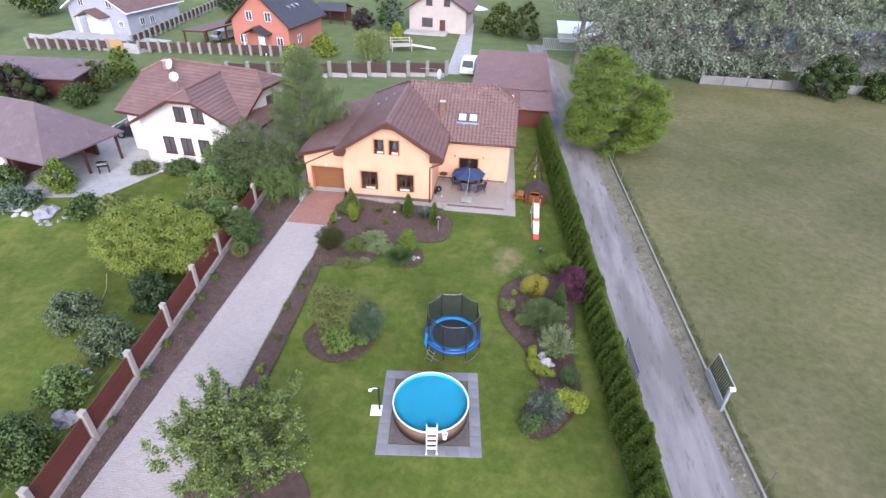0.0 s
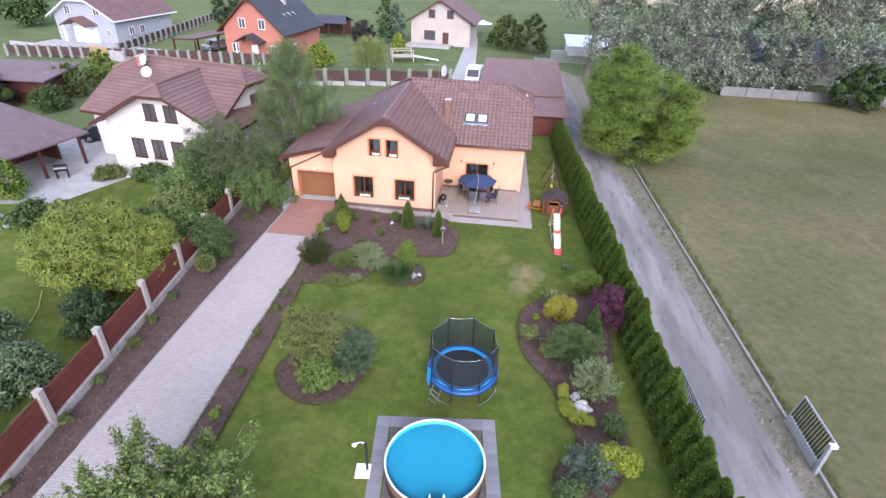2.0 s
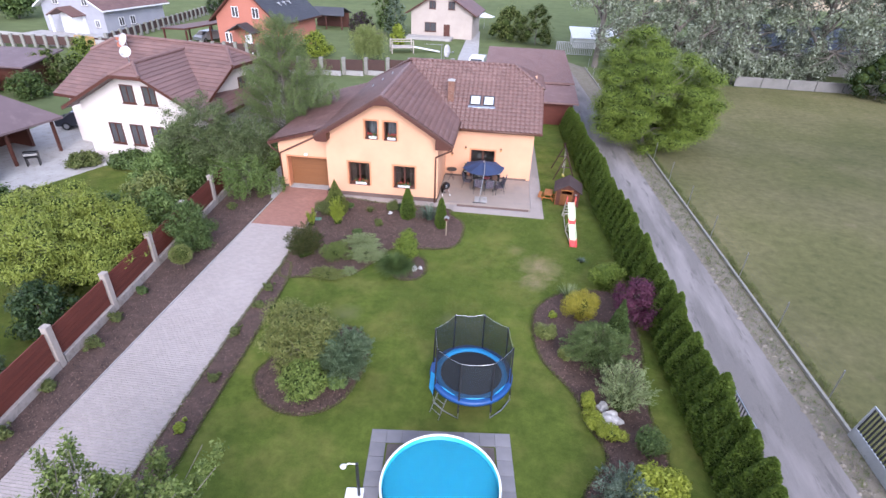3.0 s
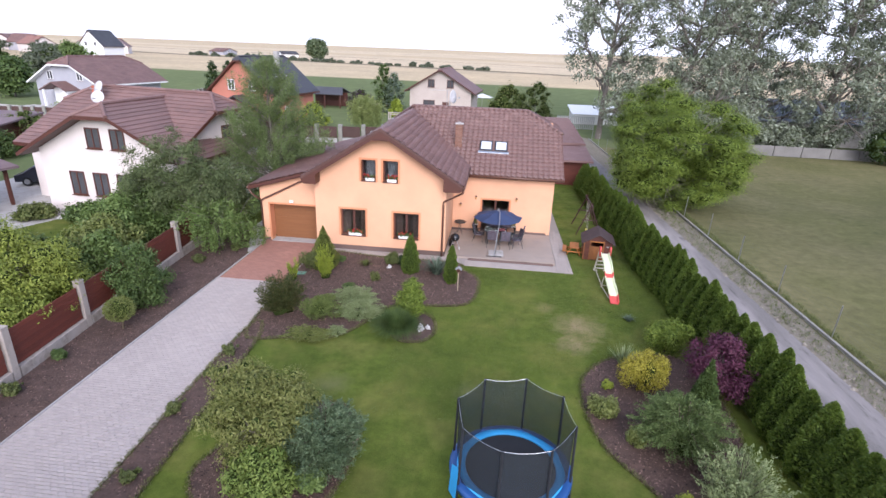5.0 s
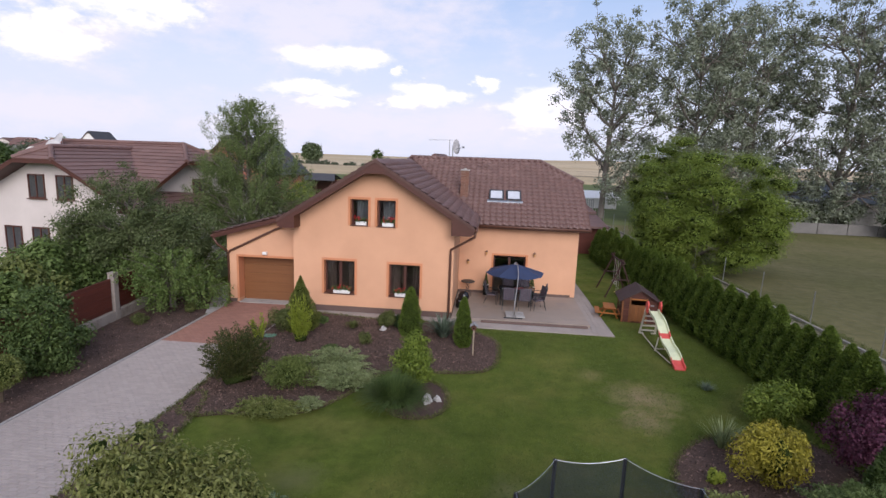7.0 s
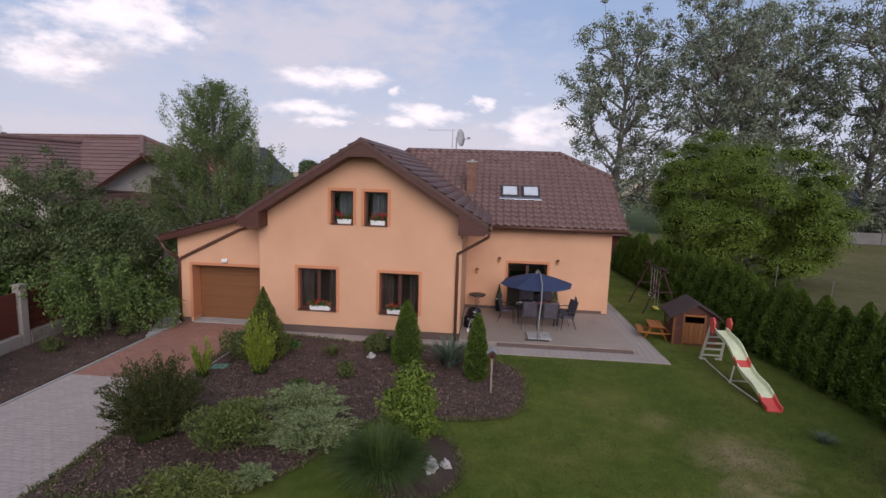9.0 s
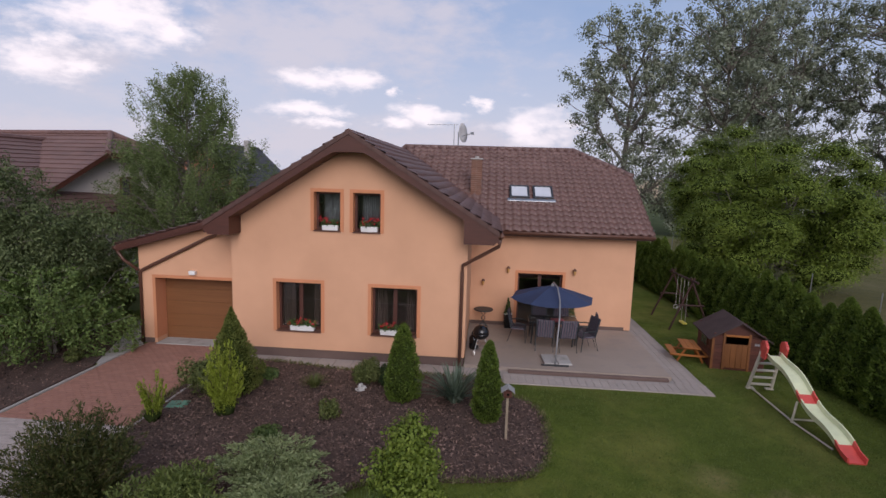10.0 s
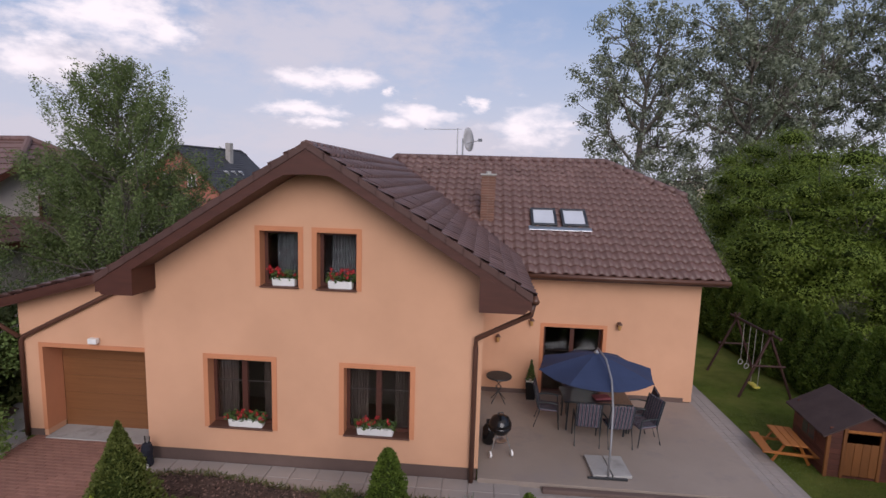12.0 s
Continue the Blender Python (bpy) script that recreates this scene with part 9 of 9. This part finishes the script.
# swing
# dark red timber, made darker still by the hedge's shade in its colour
swing_wood = surf("shaded_red_swing_timber", (0.032, 0.011, 0.008), (0.05, 0.017, 0.012), 30, 3, 0.7, 0.3, 0.004)
sw = thing("swing_frame", "dark red-brown timber swing frame with hanging swings", "swing", 5.45, 38.05, 0, 0)
part("top_beam", tube(bm_new(), [(0, -1.5, 1.87), (0, 0.0, 1.84), (0, 1.4, 1.82)], 0.042, 8), swing_wood, sw)
for sy in (-1.0, 1.0):
    for sx in (-0.72, 0.72):
        part("leg", tube(bm_new(), [(sx, sy * 1.06, 0), (-sx * 0.1, sy * 0.99, 1.98)], 0.038, 8), swing_wood, sw)
    part("brace", tube(bm_new(), [(-0.46, sy * 1.05, 0.95), (0.46, sy * 1.05, 0.95)], 0.032, 8), swing_wood, sw)
rope = plain("pale_rope", (0.30, 0.28, 0.24), 0.8)
yellow_pl = plain("yellow_plastic", (0.70, 0.60, 0.10), 0.4)
for y, mt, z in ((0.3, plain("off_white_plastic", (0.42, 0.40, 0.37), 0.5), 0.62), (-0.42, yellow_pl, 0.16)):
    sg = thing_part("swing_seat", sw)
    for dy in (-0.19, 0.19):
        part("rope", tube(bm_new(), [(0, y + dy, 1.82), (0, y + dy, z)], 0.011, 5), rope, sg)
    if mt is yellow_pl:
        part("seat_board", box(bm_new(), -0.09, 0.09, y - 0.22, y + 0.22, z - 0.05, z + 0.01, 0.02), mt, sg)
    else:
        for dy in (-0.19, 0.19):
            ring = [(0.08 * math.cos(a * math.pi / 5), y + dy + 0.03 * math.cos(a * math.pi / 5), z - 0.08 + 0.08 * math.sin(a * math.pi / 5)) for a in range(11)]
            part("hand_ring", tube(bm_new(), ring, 0.016, 5), mt, sg)

# ---- small garden things ----
bh = thing("bird_feeder", "small wooden bird house on a thin post", "bird house", -1.6, 27.78, 0.04)
part("post", box(bm_new(), -0.025, 0.025, -0.025, 0.025, -0.05, 0.92), surf("weathered_wood", (0.22, 0.17, 0.12), (0.32, 0.26, 0.19), 20, 3, 0.9, 0.3), bh)
part("box", box(bm_new(), -0.08, 0.08, -0.08, 0.08, 0.92, 1.06, 0.004), brown_wood, bh)
part("roof", slab(slab(bm_new(), [(-0.14, -0.13, 1.05), (0, -0.13, 1.15), (0, 0.13, 1.15), (-0.14, 0.13, 1.05)], 0.015), [(0, -0.13, 1.15), (0.14, -0.13, 1.05), (0.14, 0.13, 1.05), (0, 0.13, 1.15)], 0.015), surf("grey_roof_felt", (0.2, 0.2, 0.2), (0.3, 0.3, 0.3), 40, 3, 0.9, 0.2), bh)
part("entrance", tube(bm_new(), [(0, -0.083, 0.99), (0, -0.078, 0.99)], 0.028, 10), black_en, bh)
rock_m = surf("pale_rock", (0.30, 0.29, 0.28), (0.60, 0.585, 0.57), 14, 2.5, 0.9, 0.8, 0.03)


def rock(x, y, r, h, seed, label="pale rough garden rock in bark mulch", z=0.0, mat=rock_m):
    bm = lump(bm_new(), (0, 0, 0), 1.0, seed * 3.7, 1, 3)
    for v in bm.verts:
        v.co = Vector((v.co.x * r, v.co.y * r * 0.8, max(-0.05, v.co.z * h)))
        v.co += Vector((noise.noise(v.co * 5 / r), noise.noise(v.co * 6 / r + Vector((9, 0, 0))), 0)) * r * 0.12
    solid("rock", bm, mat, label, "rock", at=pose(x, y, z, 0, 0, seed * 47))


rock(-5.13, 29.8, 0.16, 0.17, 1, z=0.03)
rock(-2.72, 24.05, 0.2, 0.3, 2, z=0.03)
rock(-2.45, 24.2, 0.14, 0.18, 3, z=0.03)
rock(5.45, 15.85, 0.55, 0.42, 4, "large white garden rock among low shrubs", 0.03)
rock(5.3, 16.45, 0.3, 0.24, 5, z=0.03)
for k, (x, y, r) in enumerate(((-32.5, 26.2, 1.1), (-31.0, 25.2, 0.45), (-30.2, 25.4, 0.35), (-31.6, 24.9, 0.3), (-34.0, 25.4, 0.4), (-29.5, 25.9, 0.3), (-24.8, 33.4, 0.3), (-24.0, 33.3, 0.25), (-23.2, 33.2, 0.3), (-25.6, 33.4, 0.25), (-16.9, 11.9, 0.5))):
    rock(x, y, r, r * 0.6, 10 + k, "grey garden rock at the edge of the next lawn")
hatch = thing("drain_hatch", "small green plastic cover in the mulch", "cover", -9.05, 28.35, 0.03, 10)
part("lid", box(bm_new(), -0.2, 0.2, -0.15, 0.15, 0, 0.035, 0.01), plain("green_plastic", (0.10, 0.24, 0.17), 0.5), hatch)
part("rim", box(bm_new(), -0.23, 0.23, -0.18, 0.18, -0.03, 0.015, 0.01), plain("green_rim", (0.08, 0.19, 0.13), 0.5), hatch)

# gate leaf leaning at the lane's wall
gt = thing("sliding_gate", "grey metal gate leaf with vertical bars standing at the low wall", "gate", 13.5, 15.4, 0.0, 1)
gm = plain("pale_grey_metal", (0.42, 0.44, 0.45), 0.4, 0.5)
G = lambda: pose(0, 0, 0.0, 0, 12, 0)
part("bottom_panel", box(bm_new(), -0.03, 0.03, -1.1, 1.1, 0.02, 0.44, 0.01), gm, gt, at=G())
for y in (-1.1, 1.05):
    part("stile", box(bm_new(), -0.03, 0.03, y, y + 0.06, 0.02, 1.4, 0.008), gm, gt, at=G())
part("top_rail", box(bm_new(), -0.03, 0.03, -1.1, 1.11, 1.4, 1.46, 0.008), gm, gt, at=G())
for k in range(14):
    y = -0.98 + 0.152 * k
    part("bar", box(bm_new(), -0.012, 0.012, y - 0.03, y + 0.03, 0.44, 1.4), darkmetal, gt, at=G())
part("guide_post", box(bm_new(), -0.07, 0.07, -1.36, -1.22, 0.0, 1.55, 0.012), gm, gt)
part("guide_head", box(bm_new(), -0.05, 0.2, -1.38, -1.2, 1.42, 1.56, 0.012), white_pl, gt)
hg = thing("hedge_gate", "dark metal garden gate set into the hedge", "gate", 9.72, 16.3, 0, 3)
part("gate_frame", tube(bm_new(), [(0, -1.2, 0.03), (0, -1.2, 1.0), (0, 1.2, 1.0), (0, 1.2, 0.03)], 0.03, 6), steel, hg)
for k in range(15):
    part("bar", box(bm_new(), -0.01, 0.01, -1.12 + 0.16 * k - 0.02, -1.12 + 0.16 * k + 0.02, 0.03, 1.0), darkmetal, hg)

# stones on the verge
rv = random.Random(12)
vs, fs = [], []
for k in range(1100):
    y = rv.uniform(6, 50)
    x = road_edge(y, 1.15) + abs(rv.gauss(0, 0.6))
    if x > vx(y) - 0.15:
        continue
    r = rv.choice((0.03, 0.04, 0.05, 0.09)) * rv.uniform(0.6, 1.3)
    i = len(vs)
    a = rv.uniform(0, 6.28)
    for q in range(5):
        rr = r * rv.uniform(0.7, 1.2)
        vs.append((x + rr * math.cos(a + 1.257 * q), y + rr * math.sin(a + 1.257 * q), 0.005))
    vs.append((x + rv.uniform(-0.3, 0.3) * r, y + rv.uniform(-0.3, 0.3) * r, 0.008 + r * 0.7))
    fs += [(i + q, i + (q + 1) % 5, i + 5) for q in range(5)]
ob = new("verge_stones", raw_mesh("verge_stones", vs, fs, surf("verge_stone", (0.14, 0.12, 0.095), (0.25, 0.225, 0.19), 20, 3, 0.95, 0.3, vary=0.3, islands=True)))
tagged(ob, "loose pale stones along the lane's verge", "stones", kind="stuff")


def weeds(name, count, x0, x1, y0, y1, mat, seed, h=0.1, ok=lambda x, y: True, label="", width=0.006):
    """Short grass blades in tufts."""
    rng = np.random.default_rng(seed)
    P = []
    while len(P) < count:
        x, y = rng.uniform(x0, x1), rng.uniform(y0, y1)
        if ok(x, y):
            P += [(x + rng.normal() * 0.05, y + rng.normal() * 0.05, 0) for _ in range(6)]
    P = np.array(P[:count])
    up = unit(np.c_[rng.normal(size=(count, 2)) * 0.5, np.ones(count)])
    s = h * rng.uniform(0.5, 1.3, (count, 1)) / 2
    side = unit(np.cross(up, rng.normal(size=(count, 3)))) * width
    ob = new(name, quad_cloud(name, P + up * s, up * s, side, mat))
    tagged(ob, label, "grass", kind="stuff")


weeds("verge_weeds", 9000, 11, 14.5, 8, 60, olive_m, 5, 0.16, lambda x, y: road_edge(y, 1.3) < x < vx(y) - 0.1, "weeds growing on the gravel verge")
weeds("wall_grass", 9000, 12.5, 15, 6, 60, olive_m, 6, 0.22, lambda x, y: vx(y) + 0.1 < x < vx(y) + 0.5, "long grass along the low wall")

# parked vehicles
def car(name, label, x, y, rz, mat, L=4.3, W=1.75, H=1.45, van=False):
    c = thing(name, label, "van" if van else "car", x, y, 0, rz)
    prof = [(-L / 2, 0.32), (-L / 2, 0.75), (-L * 0.36, 0.95), (-L * 0.2, H * 0.97), (L * 0.22, H), (L * (0.46 if van else 0.4), H * (0.95 if van else 0.68)), (L / 2, 0.7), (L / 2, 0.32)]
    bm = bm_new()
    rows = []
    for yy, k in ((-W / 2, 0.94), (-W / 2 + 0.06, 1.0), (W / 2 - 0.06, 1.0), (W / 2, 0.94)):
        rows.append([bm.verts.new((px * (1 if k == 1 else 0.985), yy, 0.32 + (pz - 0.32) * k)) for px, pz in prof])
    for ra, rb in zip(rows, rows[1:]):
        for q in range(len(prof)):
            bm.faces.new((ra[q], ra[(q + 1) % len(prof)], rb[(q + 1) % len(prof)], rb[q]))
    bm.faces.new(rows[0])
    bm.faces.new(rows[-1][::-1])
    part("body", bm, mat, c)
    for sy in (-1, 1):
        part("side_window", box(bm_new(), -L * 0.2, L * 0.3, sy * (W / 2 - 0.02) - 0.012, sy * (W / 2 - 0.02) + 0.012, 0.92, H * 0.93), dark_glass, c)
        for sx in (-0.32, 0.32):
            w = part("wheel", tube(bm_new(), [(sx * L, sy * (W / 2 - 0.12), 0.31), (sx * L, sy * (W / 2 + 0.01), 0.31)], 0.31, 16), black_en, c)
            part("rim", tube(bm_new(), [(sx * L, sy * (W / 2), 0.31), (sx * L, sy * (W / 2 + 0.02), 0.31)], 0.19, 12), steel, w)
    a, b2 = Vector((-L * 0.365, 0, 0.97)), Vector((-L * 0.2, 0, H * 0.95))
    part("windscreen", slab(bm_new(), [(a.x, -W * 0.42, a.z + 0.02), (a.x, W * 0.42, a.z + 0.02), (b2.x, W * 0.38, b2.z + 0.03), (b2.x, -W * 0.38, b2.z + 0.03)], 0.02), dark_glass, c)
    return c


car("parked_car", "dark car parked beside the white house", -32.1, 40.6, 20, plain("dark_car_paint", (0.02, 0.022, 0.03), 0.2))
car("white_van", "white van parked on the path behind the outbuilding", -2.75, 69.4, 86, plain("white_car_paint", (0.75, 0.76, 0.78), 0.2), 4.4, 1.8, 1.85, True)
car("parked_car", "silver car parked under the pergola", -42.6, 79.6, 70, plain("silver_car_paint", (0.4, 0.41, 0.43), 0.25, 0.4))

# rock garden in the next garden
grey_rock = surf("grey_rock", (0.17, 0.165, 0.17), (0.36, 0.35, 0.355), 14, 2.5, 0.9, 0.8, 0.03)
rock(-29.7, 25.6, 1.15, 0.5, 41, "large flat grey rock in the next garden", 0.0, grey_rock)
rock(-15.85, 9.37, 0.75, 0.6, 42, "large pale rock behind the fence", 0.0, grey_rock)
for k, (x, y, r) in enumerate(((-28.9, 24.5, 0.22), (-28.4, 24.2, 0.28), (-28.1, 24.7, 0.2), (-29.5, 24.5, 0.25), (-28.0, 25.2, 0.24), (-26.6, 26.9, 0.22), (-29.0, 24.1, 0.2))):
    rock(x, y, r, r * 0.8, 50 + k, "small pale stone of a rock garden", 0.0, grey_rock)
hose = thing("garden_hose", "thin yellow garden hose lying on the next lawn", "hose", 0, 0, 0)
part("hose_line", tube(bm_new(), [(x, y, 0.02) for x, y in spline([(-21.0, 19.6), (-20.1, 18.3), (-19.6, 17.15), (-19.3, 16.3), (-19.0, 15.7)], 5, False)], 0.02, 6), plain("yellow_hose", (0.5, 0.45, 0.16), 0.5), hose)
# ---- grass blades on the lawn before the terrace ----
def grass_blades(n, seed):
    rng = np.random.default_rng(seed)
    x, y = rng.uniform(-3.5, 7.4, n), rng.uniform(19.0, 36.0, n)
    keep = np.array([not (inside(BEDS["house"], p, q) or inside(BEDS["pool"], p, q) or inside(BEDS["stone"], p, q) or (p < 3.9 and q > 30.7) or (-1.2 < p < 2.4 and 14.9 < q < 18.4)) for p, q in zip(x, y)])
    x, y = x[keep], y[keep]
    m = len(x)
    lean = unit(np.c_[rng.normal(size=(m, 2)) * 0.7, np.ones(m)])
    h = rng.uniform(0.012, 0.03, (m, 1))
    side = unit(np.cross(lean, rng.normal(size=(m, 3)))) * rng.uniform(0.004, 0.009, (m, 1))
    ob = new("grass_blades", quad_cloud("grass_blades", np.c_[x, y, np.zeros(m)] + lean * h, lean * h, side, leaf_mat("grass_blade", (0.052, 0.08, 0.015), (0.105, 0.148, 0.032), (0.175, 0.205, 0.065))))
    tagged(ob, "short green blades of the mown lawn", "grass", kind="stuff")


grass_blades(70000, 7)
# ---- pavers nearest to the house ----
for me, p in PAVE_LATER:
    piece("paver", me, drive, pose(p[0], p[1], p[2] + random.uniform(-0.003, 0.003)))
